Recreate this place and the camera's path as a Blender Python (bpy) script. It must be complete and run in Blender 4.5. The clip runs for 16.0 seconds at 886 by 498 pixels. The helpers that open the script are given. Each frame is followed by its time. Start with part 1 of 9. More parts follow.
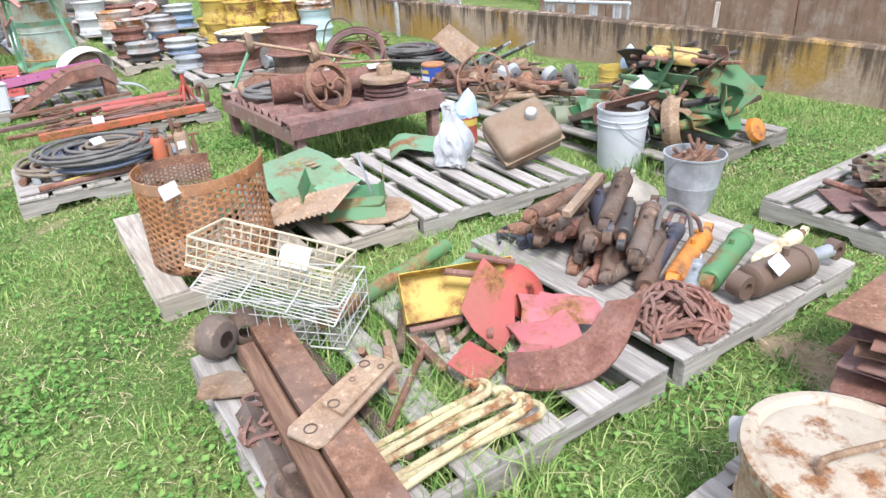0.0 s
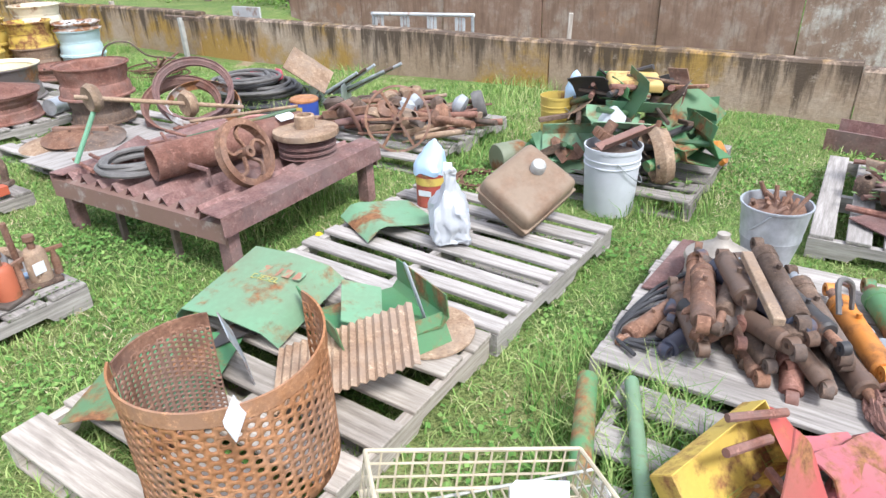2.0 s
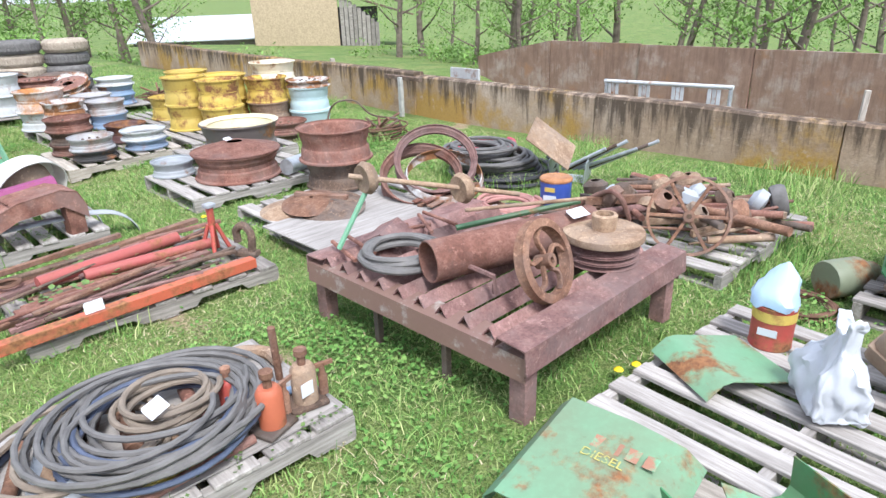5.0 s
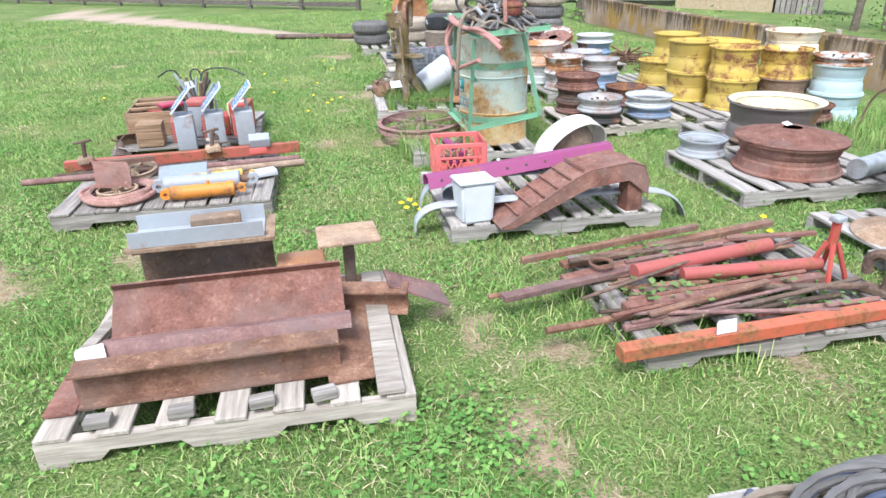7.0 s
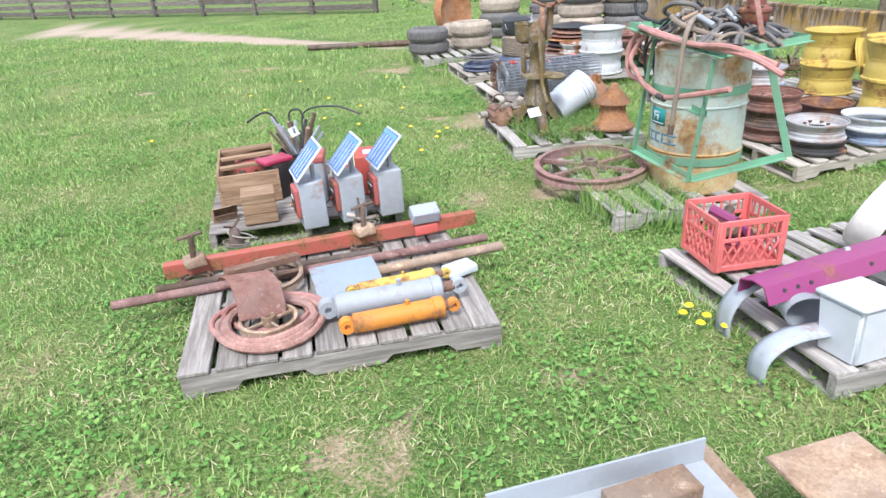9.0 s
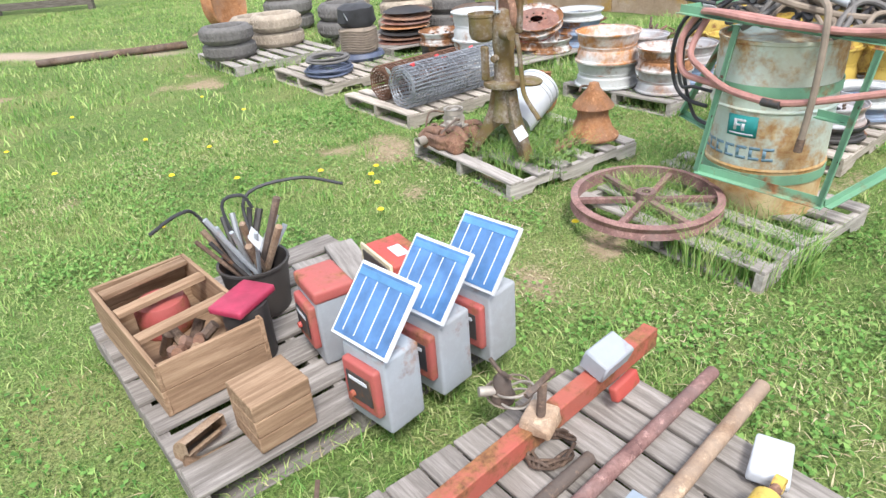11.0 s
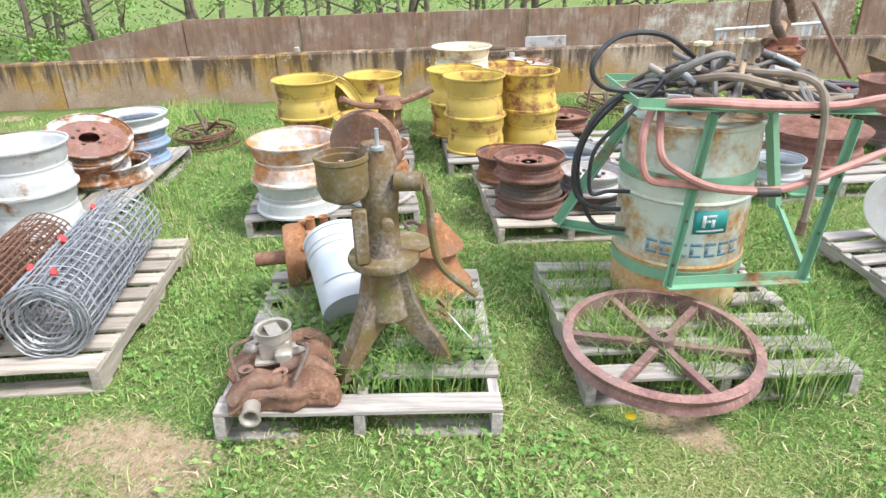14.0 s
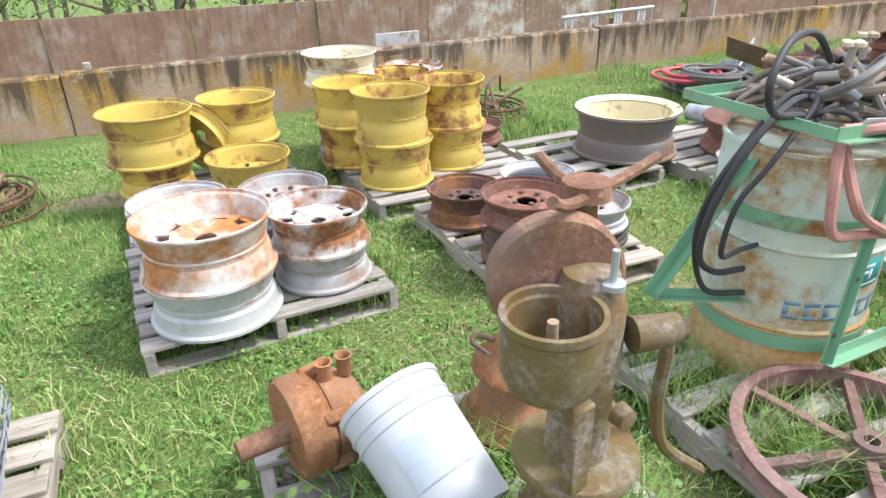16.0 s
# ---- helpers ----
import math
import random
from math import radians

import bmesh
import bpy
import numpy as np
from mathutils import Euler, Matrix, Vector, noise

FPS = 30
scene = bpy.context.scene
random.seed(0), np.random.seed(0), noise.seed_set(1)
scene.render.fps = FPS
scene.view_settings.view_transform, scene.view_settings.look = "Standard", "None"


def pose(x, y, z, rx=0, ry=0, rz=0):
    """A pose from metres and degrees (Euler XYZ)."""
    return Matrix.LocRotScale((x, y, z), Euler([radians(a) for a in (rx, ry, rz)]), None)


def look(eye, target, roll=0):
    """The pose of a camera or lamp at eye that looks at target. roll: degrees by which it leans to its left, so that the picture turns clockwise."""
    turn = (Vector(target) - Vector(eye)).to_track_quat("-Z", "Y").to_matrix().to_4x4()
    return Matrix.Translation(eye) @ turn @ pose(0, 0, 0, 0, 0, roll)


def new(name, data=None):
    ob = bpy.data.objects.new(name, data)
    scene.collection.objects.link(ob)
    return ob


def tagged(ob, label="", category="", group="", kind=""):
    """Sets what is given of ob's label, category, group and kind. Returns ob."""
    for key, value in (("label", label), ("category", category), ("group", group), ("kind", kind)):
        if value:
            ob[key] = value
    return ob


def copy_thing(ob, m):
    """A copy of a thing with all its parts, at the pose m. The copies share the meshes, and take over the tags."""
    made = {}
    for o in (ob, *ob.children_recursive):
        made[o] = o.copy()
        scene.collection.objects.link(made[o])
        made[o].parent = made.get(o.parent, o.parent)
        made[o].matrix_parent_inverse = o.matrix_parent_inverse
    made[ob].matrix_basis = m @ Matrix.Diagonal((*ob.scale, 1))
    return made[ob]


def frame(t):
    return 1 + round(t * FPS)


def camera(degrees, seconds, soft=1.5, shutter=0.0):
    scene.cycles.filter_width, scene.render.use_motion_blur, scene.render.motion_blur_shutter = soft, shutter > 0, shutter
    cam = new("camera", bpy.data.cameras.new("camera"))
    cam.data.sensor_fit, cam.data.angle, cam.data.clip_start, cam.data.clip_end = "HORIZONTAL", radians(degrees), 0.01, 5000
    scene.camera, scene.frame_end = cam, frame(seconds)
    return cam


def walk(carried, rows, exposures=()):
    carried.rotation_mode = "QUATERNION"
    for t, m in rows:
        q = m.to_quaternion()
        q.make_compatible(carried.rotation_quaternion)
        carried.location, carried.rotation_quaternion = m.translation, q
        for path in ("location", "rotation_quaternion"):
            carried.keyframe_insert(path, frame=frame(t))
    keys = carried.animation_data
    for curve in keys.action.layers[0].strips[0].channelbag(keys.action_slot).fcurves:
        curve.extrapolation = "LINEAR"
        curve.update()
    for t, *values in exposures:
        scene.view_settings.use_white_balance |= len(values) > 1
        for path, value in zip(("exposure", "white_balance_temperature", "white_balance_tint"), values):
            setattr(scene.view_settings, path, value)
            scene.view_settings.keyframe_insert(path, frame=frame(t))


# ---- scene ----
cam = camera(69.3, 16.0)
PATH = [
    (0, (1.174, -0.603, 1.333), (2.148, 0.903, 0.449), -3.1),
    (0.5, (0.979, -0.287, 1.373), (2.017, 1.175, 0.486), -2.8),
    (1, (0.907, 0.088, 1.405), (2.058, 1.46, 0.514), -2.8),
    (1.5, (0.933, 0.523, 1.403), (2.239, 1.743, 0.505), -2.6),
    (2, (0.931, 0.913, 1.442), (2.417, 1.89, 0.527), -1.9),
    (2.5, (1.107, 1.295, 1.403), (2.746, 2.011, 0.508), -1.6),
    (3, (1.265, 1.584, 1.439), (3.037, 2.04, 0.63), 0.5),
    (3.2, (1.361, 1.648, 1.445), (3.154, 2.098, 0.68), 0.4),
    (5.3, (0.985, 1.958, 1.457), (2.074, 3.441, 0.672), -1.8),
    (5.5, (0.923, 2.011, 1.453), (1.91, 3.553, 0.647), -1.7),
    (6, (0.814, 2.314, 1.458), (1.526, 3.995, 0.642), -1.8),
    (6.5, (0.584, 2.662, 1.456), (1.064, 4.421, 0.634), -1.5),
    (7, (0.298, 3.056, 1.438), (0.611, 4.85, 0.61), -1.2),
    (7.5, (0.053, 3.487, 1.441), (0.281, 5.286, 0.599), -1.5),
    (8, (-0.235, 3.892, 1.458), (-0.012, 5.689, 0.608), -2.3),
    (8.5, (-0.46, 4.324, 1.474), (-0.202, 6.122, 0.637), -3.3),
    (9, (-0.737, 4.736, 1.493), (-0.392, 6.517, 0.651), -3.6),
    (9.5, (-0.971, 5.188, 1.503), (-0.509, 6.939, 0.654), -3.3),
    (9.7, (-1.039, 5.412, 1.517), (-0.521, 7.145, 0.662), -3.4),
    (11.8, (-1.681, 7.681, 1.485), (-0.326, 8.795, 0.524), -4.3),
    (12, (-1.673, 7.885, 1.468), (-0.242, 8.907, 0.515), -4.1),
    (12.5, (-1.6, 8.422, 1.514), (0.015, 9.154, 0.589), -3.2),
    (13, (-1.477, 8.901, 1.573), (0.263, 9.343, 0.692), -2.7),
    (13.5, (-1.218, 9.299, 1.576), (0.582, 9.46, 0.719), -2.2),
    (14, (-0.974, 9.655, 1.55), (0.828, 9.557, 0.688), -1.6),
    (14.5, (-0.646, 9.875, 1.526), (1.123, 9.551, 0.65), -0.7),
    (15, (-0.332, 10.063, 1.519), (1.392, 9.577, 0.629), -0.3),
    (15.5, (-0.047, 10.286, 1.525), (1.632, 9.669, 0.63), -0.4),
    (16, (0.312, 10.382, 1.499), (1.948, 9.664, 0.6), -1.4),
]
EXPOSURE = [(0, 0.72, 6250, 11.5), (7, 0.77, 6050, 10.5), (9.7, 0.72, 6150, 11.5), (12.3, 0.72, 6700, 10), (14, 0.88, 6500, 9.5), (16, 0.85, 6450, 10)]
walk(cam, [(t, look(eye, target, roll)) for t, eye, target, roll in PATH], EXPOSURE)

# ---- light ----
world = bpy.data.worlds.new("overcast_sky")
scene.world = world
world.use_nodes = True
wn = world.node_tree.nodes
sky = wn.new("ShaderNodeTexSky")
sky.sky_type, sky.sun_disc = "NISHITA", False
sky.sun_elevation, sky.sun_rotation = radians(52), radians(205)
sky.air_density, sky.dust_density, sky.ozone_density = 1.2, 4.0, 1.0
haze = wn.new("ShaderNodeMix")
haze.data_type = "RGBA"
haze.inputs[0].default_value = 0.65
haze.inputs[7].default_value = (8.9, 9.3, 10.5, 1)
world.node_tree.links.new(sky.outputs[0], haze.inputs[6])
world.node_tree.links.new(haze.outputs[2], wn["Background"].inputs[0])
wn["Background"].inputs[1].default_value = 0.112
sun = new("sun", bpy.data.lights.new("sun", "SUN"))
sun.data.energy, sun.data.angle, sun.data.color = 2.6, radians(14), (1.0, 0.975, 0.945)
sun.matrix_world = look((-4, -9, 14), (0, 0, 0))


# ---- materials ----
def shader(name, rough=0.8, metal=0.0):
    m = bpy.data.materials.new(name)
    m.use_nodes = True
    nt = m.node_tree
    b = nt.nodes["Principled BSDF"]
    b.inputs["Roughness"].default_value = rough
    b.inputs["Metallic"].default_value = metal
    if rough > 0.75:
        b.inputs["Specular IOR Level"].default_value = 0.15
    return m, nt, b


def coords(nt, kind="Object", scale=(1, 1, 1)):
    tc = nt.nodes.new("ShaderNodeTexCoord")
    mp = nt.nodes.new("ShaderNodeMapping")
    mp.inputs["Scale"].default_value = scale
    nt.links.new(tc.outputs[kind], mp.inputs[0])
    return mp.outputs[0]


def noise_tex(nt, vec, scale, detail=4.0, rough=0.6):
    n = nt.nodes.new("ShaderNodeTexNoise")
    n.inputs["Scale"].default_value = scale
    n.inputs["Detail"].default_value = detail
    n.inputs["Roughness"].default_value = rough
    nt.links.new(vec, n.inputs["Vector"])
    return n.outputs[0]


def ramp(nt, fac, stops):
    r = nt.nodes.new("ShaderNodeValToRGB")
    e = r.color_ramp.elements
    while len(e) < len(stops):
        e.new(0.5)
    for i, (p, c) in enumerate(stops):
        e[i].position = p
        e[i].color = (*c, 1) if len(c) == 3 else c
    nt.links.new(fac, r.inputs[0])
    return r.outputs[0]


def blend(nt, fac, a, b, how="MIX"):
    m = nt.nodes.new("ShaderNodeMix")
    m.data_type, m.blend_type = "RGBA", how
    for sock, v in ((m.inputs[0], fac), (m.inputs[6], a), (m.inputs[7], b)):
        if isinstance(v, (int, float)):
            sock.default_value = v
        elif isinstance(v, tuple):
            sock.default_value = (*v, 1)
        else:
            nt.links.new(v, sock)
    return m.outputs[2]


def bump(nt, b, height, strength=0.4, dist=0.004):
    n = nt.nodes.new("ShaderNodeBump")
    n.inputs["Strength"].default_value = strength
    n.inputs["Distance"].default_value = dist
    nt.links.new(height, n.inputs["Height"])
    nt.links.new(n.outputs[0], b.inputs["Normal"])


def per_object(nt, vec, spread=40.0):
    """Shifts a pattern from object to object."""
    oi = nt.nodes.new("ShaderNodeObjectInfo")
    mul = nt.nodes.new("ShaderNodeMath")
    mul.operation = "MULTIPLY"
    mul.inputs[1].default_value = spread
    nt.links.new(oi.outputs["Random"], mul.inputs[0])
    add = nt.nodes.new("ShaderNodeVectorMath")
    nt.links.new(vec, add.inputs[0])
    nt.links.new(mul.outputs[0], add.inputs[1])
    return add.outputs[0], oi.outputs["Random"]


def tone(nt, col, rnd, lo=0.75, hi=1.2):
    mr = nt.nodes.new("ShaderNodeMapRange")
    mr.inputs[3].default_value, mr.inputs[4].default_value = lo, hi
    nt.links.new(rnd, mr.inputs[0])
    hsv = nt.nodes.new("ShaderNodeHueSaturation")
    nt.links.new(col, hsv.inputs["Color"])
    nt.links.new(mr.outputs[0], hsv.inputs["Value"])
    return hsv.outputs[0]


MATS = {}


def rust(name, dark=(0.115, 0.062, 0.044), mid=(0.235, 0.128, 0.085), light=(0.37, 0.225, 0.155), scale=9.0, rough=0.85):
    if name in MATS:
        return MATS[name]
    m, nt, b = shader(name, rough, 0.0)
    v, rnd = per_object(nt, coords(nt))
    n1, n2 = noise_tex(nt, v, scale, 8, 0.65), noise_tex(nt, v, scale * 9, 4, 0.7)
    c = ramp(nt, n1, [(0.3, dark), (0.5, mid), (0.72, light)])
    c = blend(nt, ramp(nt, n2, [(0.4, (0, 0, 0)), (0.7, (0.55, 0.55, 0.55))]), c, tuple(x * 0.65 for x in dark))
    n0 = noise_tex(nt, v, 3.1, 6, 0.7)
    grey = tuple(0.55 * x + 0.07 for x in mid)
    c = blend(nt, ramp(nt, n0, [(0.46, (0, 0, 0)), (0.62, (0.75, 0.75, 0.75))]), c, grey)
    n4 = noise_tex(nt, v, 26, 6, 0.8)
    c = blend(nt, ramp(nt, n4, [(0.56, (0, 0, 0)), (0.7, (0.7, 0.7, 0.7))]), c, tuple(min(1, x * 1.45) for x in light))
    nt.links.new(tone(nt, c, rnd, 0.85, 1.3), b.inputs["Base Color"])
    bump(nt, b, n4, 0.6, 0.006)
    MATS[name] = m
    return m


def painted(name, paint, rusted=0.5, under=((0.11, 0.045, 0.022), (0.36, 0.17, 0.07)), scale=4.0, rough=0.55, soft=0.06, dirt=(0.2, 0.14, 0.09), dirty=0.35):
    """Old paint, broken by rust where the noise passes a threshold; rusted 0..1."""
    if name in MATS:
        return MATS[name]
    m, nt, b = shader(name, rough)
    v, rnd = per_object(nt, coords(nt))
    n1, n2, n3 = noise_tex(nt, v, scale, 8, 0.68), noise_tex(nt, v, scale * 7, 5, 0.7), noise_tex(nt, v, scale * 0.6, 3, 0.5)
    r = ramp(nt, n2, [(0.3, under[0]), (0.7, under[1])])
    p = blend(nt, ramp(nt, n3, [(0.3, (0, 0, 0)), (0.8, (dirty, dirty, dirty))]), paint, dirt)
    p = blend(nt, ramp(nt, n2, [(0.45, (0, 0, 0)), (0.8, (0.3, 0.3, 0.3))]), p, tuple(min(1, c * 1.35) for c in paint))
    edge = 0.72 - 0.4 * rusted
    fac = ramp(nt, n1, [(edge - soft, (0, 0, 0)), (edge + soft, (1, 1, 1))])
    nt.links.new(tone(nt, blend(nt, fac, p, r), rnd, 0.9, 1.1), b.inputs["Base Color"])
    nt.links.new(blend(nt, fac, (rough,) * 3, (0.9,) * 3), b.inputs["Roughness"])
    bump(nt, b, n2, 0.25, 0.003)
    MATS[name] = m
    return m


def plain(name, colour, rough=0.6, metal=0.0, vary=0.25, scale=14.0, relief=0.2):
    if name in MATS:
        return MATS[name]
    m, nt, b = shader(name, rough, metal)
    v, rnd = per_object(nt, coords(nt))
    n1, n2 = noise_tex(nt, v, scale, 6, 0.6), noise_tex(nt, v, scale * 8, 3, 0.6)
    lo, hi = tuple(c * (1 - vary) for c in colour), tuple(min(1, c * (1 + vary)) for c in colour)
    nt.links.new(tone(nt, ramp(nt, n1, [(0.3, lo), (0.7, hi)]), rnd, 0.9, 1.12), b.inputs["Base Color"])
    bump(nt, b, n2, relief, 0.002)
    MATS[name] = m
    return m


def timber(name, dark, light, rough=0.85):
    """Sawn boards with grain along the longest way, which the boards' meshes lay along x."""
    m, nt, b = shader(name, rough)
    v, rnd = per_object(nt, coords(nt, "Object", (1.2, 16, 16)))
    v2, _ = per_object(nt, coords(nt))
    g, big = noise_tex(nt, v, 3.0, 8, 0.7), noise_tex(nt, v2, 2.5, 4, 0.6)
    c = ramp(nt, g, [(0.25, tuple(x * 0.55 for x in dark)), (0.45, dark), (0.7, light)])
    c = blend(nt, ramp(nt, big, [(0.4, (0, 0, 0)), (0.75, (0.4, 0.4, 0.4))]), c, tuple(x * 0.6 for x in dark))
    nt.links.new(tone(nt, c, rnd, 0.82, 1.2), b.inputs["Base Color"])
    bump(nt, b, g, 0.5, 0.004)
    MATS[name] = m
    return m


WOOD_GREY = timber("weathered_grey_wood", (0.32, 0.297, 0.275), (0.53, 0.5, 0.47))
WOOD_TAN = timber("newer_tan_wood", (0.36, 0.32, 0.275), (0.59, 0.54, 0.475))
WOOD_OLD = timber("old_dark_wood", (0.23, 0.21, 0.19), (0.45, 0.42, 0.39))
WOOD_BOX = timber("brown_box_wood", (0.27, 0.175, 0.11), (0.45, 0.32, 0.21))
PLY = timber("grey_plywood", (0.3, 0.28, 0.26), (0.42, 0.4, 0.38))
RUST = rust("brown_rust")
RUST_RED = rust("red_brown_rust", (0.13, 0.062, 0.048), (0.24, 0.118, 0.09), (0.34, 0.19, 0.15))
RUST_ORANGE = rust("orange_rust", (0.21, 0.09, 0.042), (0.36, 0.175, 0.085), (0.47, 0.255, 0.14))
RUST_DARK = rust("dark_rust", (0.06, 0.044, 0.036), (0.13, 0.09, 0.068), (0.24, 0.165, 0.12))
RUST_PURPLE = rust("purple_brown_rust", (0.13, 0.075, 0.07), (0.235, 0.135, 0.122), (0.33, 0.21, 0.188))
RUST_TAN = rust("tan_rust", (0.18, 0.11, 0.072), (0.33, 0.23, 0.155), (0.46, 0.35, 0.25))
YELLOW = painted("yellow_paint", (0.55, 0.41, 0.085), 0.32, scale=6, dirty=0.3)
YELLOW_RUST = painted("worn_yellow_paint", (0.6, 0.43, 0.08), 0.5, scale=7)
WHITE = painted("white_paint", (0.54, 0.575, 0.59), 0.24, dirty=0.4)
WHITE_RUST = painted("rusting_white_paint", (0.6, 0.62, 0.62), 0.6)
PALE_BLUE = painted("pale_blue_paint", (0.47, 0.63, 0.66), 0.12, dirty=0.15)
GREEN = painted("green_paint", (0.06, 0.23, 0.09), 0.42, scale=5, dirty=0.5)
GREEN_PALE = painted("faded_green_paint", (0.16, 0.34, 0.2), 0.38, scale=5, dirty=0.55)
GREEN_DARK = painted("dark_green_paint", (0.025, 0.12, 0.05), 0.25)
MINT = painted("mint_green_paint", (0.17, 0.39, 0.25), 0.24, dirty=0.3)
RED = painted("red_paint", (0.44, 0.06, 0.05), 0.36, scale=7)
RED_FADED = painted("faded_red_paint", (0.4, 0.085, 0.08), 0.38, scale=7, dirty=0.45)
PINK = painted("faded_pink_red_paint", (0.42, 0.12, 0.14), 0.4, scale=8, dirty=0.45)
ORANGE = painted("orange_paint", (0.66, 0.24, 0.03), 0.38)
BEAM_RED = painted("red_orange_paint", (0.5, 0.1, 0.05), 0.45, scale=6)
MAROON = painted("purple_paint", (0.24, 0.035, 0.14), 0.24, dirty=0.2)
SILVER = painted("silver_paint", (0.42, 0.43, 0.45), 0.3, rough=0.4, soft=0.12)
BLUE_RIM = painted("grey_blue_paint", (0.2, 0.3, 0.45), 0.35)
GREY_PAINT = painted("grey_paint", (0.34, 0.38, 0.42), 0.2)
BLACK_PAINT = painted("black_paint", (0.03, 0.032, 0.036), 0.25, dirty=0.2)
BROWN_CYL = painted("brown_grimy_paint", (0.13, 0.085, 0.065), 0.45, under=((0.05, 0.035, 0.028), (0.2, 0.12, 0.08)))
NAVY = painted("dark_blue_paint", (0.03, 0.045, 0.085), 0.4)
CREAM = painted("cream_paint", (0.68, 0.62, 0.42), 0.3)
TAN_TANK = painted("tan_primer", (0.27, 0.2, 0.14), 0.3, under=((0.16, 0.08, 0.05), (0.27, 0.16, 0.1)), dirty=0.5, soft=0.12)
WOOD_BROWN = timber("rotten_brown_wood", (0.17, 0.1, 0.07), (0.33, 0.21, 0.14))
RUBBER = plain("black_rubber", (0.035, 0.036, 0.04), 0.6)
HOSE_GREY = plain("grey_rubber_hose", (0.13, 0.125, 0.12), 0.6)
HOSE_BLUE = plain("blue_grey_hose", (0.075, 0.095, 0.15), 0.5)
HOSE_BROWN = plain("muddy_hose", (0.22, 0.18, 0.14), 0.75)
HOSE_PINK = plain("faded_red_hose", (0.4, 0.2, 0.175), 0.6)
HOSE_PALE = plain("pale_hose", (0.5, 0.46, 0.47), 0.6)
HOSE_RED = plain("red_hose", (0.42, 0.05, 0.08), 0.5)
TYRE = plain("worn_tyre_rubber", (0.16, 0.155, 0.15), 0.85, relief=0.5)
TYRE_TAN = plain("muddy_tyre_rubber", (0.36, 0.31, 0.25), 0.9, relief=0.5)
GALV = plain("galvanised_steel", (0.42, 0.45, 0.48), 0.45, 0.55)
WIRE = plain("galvanised_wire", (0.3, 0.32, 0.35), 0.5, 0.4)
WIRE_RUST = plain("rusty_wire", (0.15, 0.085, 0.06), 0.85)
WIRE_CREAM = plain("cream_coated_wire", (0.5, 0.44, 0.32), 0.6)
WIRE_WHITE = plain("white_coated_wire", (0.45, 0.46, 0.43), 0.6)
PLASTIC_WHITE = plain("white_plastic", (0.56, 0.59, 0.63), 0.45, vary=0.05, relief=0.08)
PLASTIC_RED = plain("faded_red_plastic", (0.62, 0.15, 0.14), 0.5, vary=0.12)
PLASTIC_BLUE = plain("blue_plastic", (0.05, 0.1, 0.42), 0.45, vary=0.1)
BAG_WHITE = plain("white_bag_plastic", (0.53, 0.56, 0.6), 0.35, vary=0.08)
BAG_BLUE = plain("pale_blue_bag_plastic", (0.42, 0.58, 0.75), 0.3, vary=0.1)
PAPER = plain("white_card", (0.62, 0.65, 0.69), 0.7, vary=0.04, relief=0.05)
INK_BLUE = plain("slate_blue_ink", (0.16, 0.27, 0.34), 0.6, vary=0.1)
INK_TEAL = plain("teal_ink", (0.02, 0.28, 0.27), 0.6, vary=0.1)
INK_GREY = plain("grey_ink", (0.45, 0.52, 0.58), 0.6, vary=0.1)
CAST = painted("olive_cast_iron", (0.15, 0.135, 0.055), 0.42, under=((0.1, 0.06, 0.04), (0.36, 0.33, 0.29)), scale=9, rough=0.85, soft=0.1, dirt=(0.17, 0.08, 0.045), dirty=0.8)
ALLOY = plain("dull_cast_alloy", (0.36, 0.33, 0.29), 0.55, 0.3)
ENAMEL = painted("white_enamel", (0.68, 0.67, 0.63), 0.12, rough=0.25, dirty=0.2)
LICHEN = plain("pale_worn_stone", (0.4, 0.4, 0.38), 0.9)
SOLAR = plain("blue_solar_cell", (0.075, 0.18, 0.38), 0.22, vary=0.3, relief=0.0)
LEAF = plain("weed_leaf", (0.11, 0.19, 0.05), 0.6, vary=0.35)
LEAF_SPRING = plain("spring_leaf", (0.16, 0.29, 0.06), 0.6, vary=0.4, scale=0.6)
DANDELION = plain("dandelion_yellow", (0.8, 0.6, 0.01), 0.6, vary=0.1)
BARK = plain("grey_bark", (0.17, 0.14, 0.115), 0.95, vary=0.4, scale=5.0, relief=0.8)
CARDBOARD = plain("brown_cardboard", (0.4, 0.27, 0.16), 0.85)


# ---- shape helpers ----
def mesh_of(bm, name, mat, smooth=True):
    bmesh.ops.recalc_face_normals(bm, faces=bm.faces[:])
    me = bpy.data.meshes.new(name)
    bm.to_mesh(me)
    bm.free()
    me.materials.append(mat)
    if smooth:
        for p in me.polygons:
            p.use_smooth = True
        me.set_sharp_from_angle(angle=radians(38))
    return me


def part(name, bm, mat, parent=None, label="", m=None, smooth=True):
    """One mesh object, under a thing or a part when a parent is given."""
    ob = new(name, mesh_of(bm, name, mat, smooth))
    if m is not None:
        ob.matrix_basis = m
    if parent is not None:
        ob.parent = parent
    if label:
        ob["label"] = label
    return ob


def thing(name, m, label, category, group=""):
    ob = new(name)
    ob.empty_display_size = 0.05
    ob.matrix_basis = m
    return tagged(ob, label, category, group)


def single(name, bm, mat, m, label, category, group=""):
    return tagged(part(name, bm, mat, None, "", m), label, category, group)


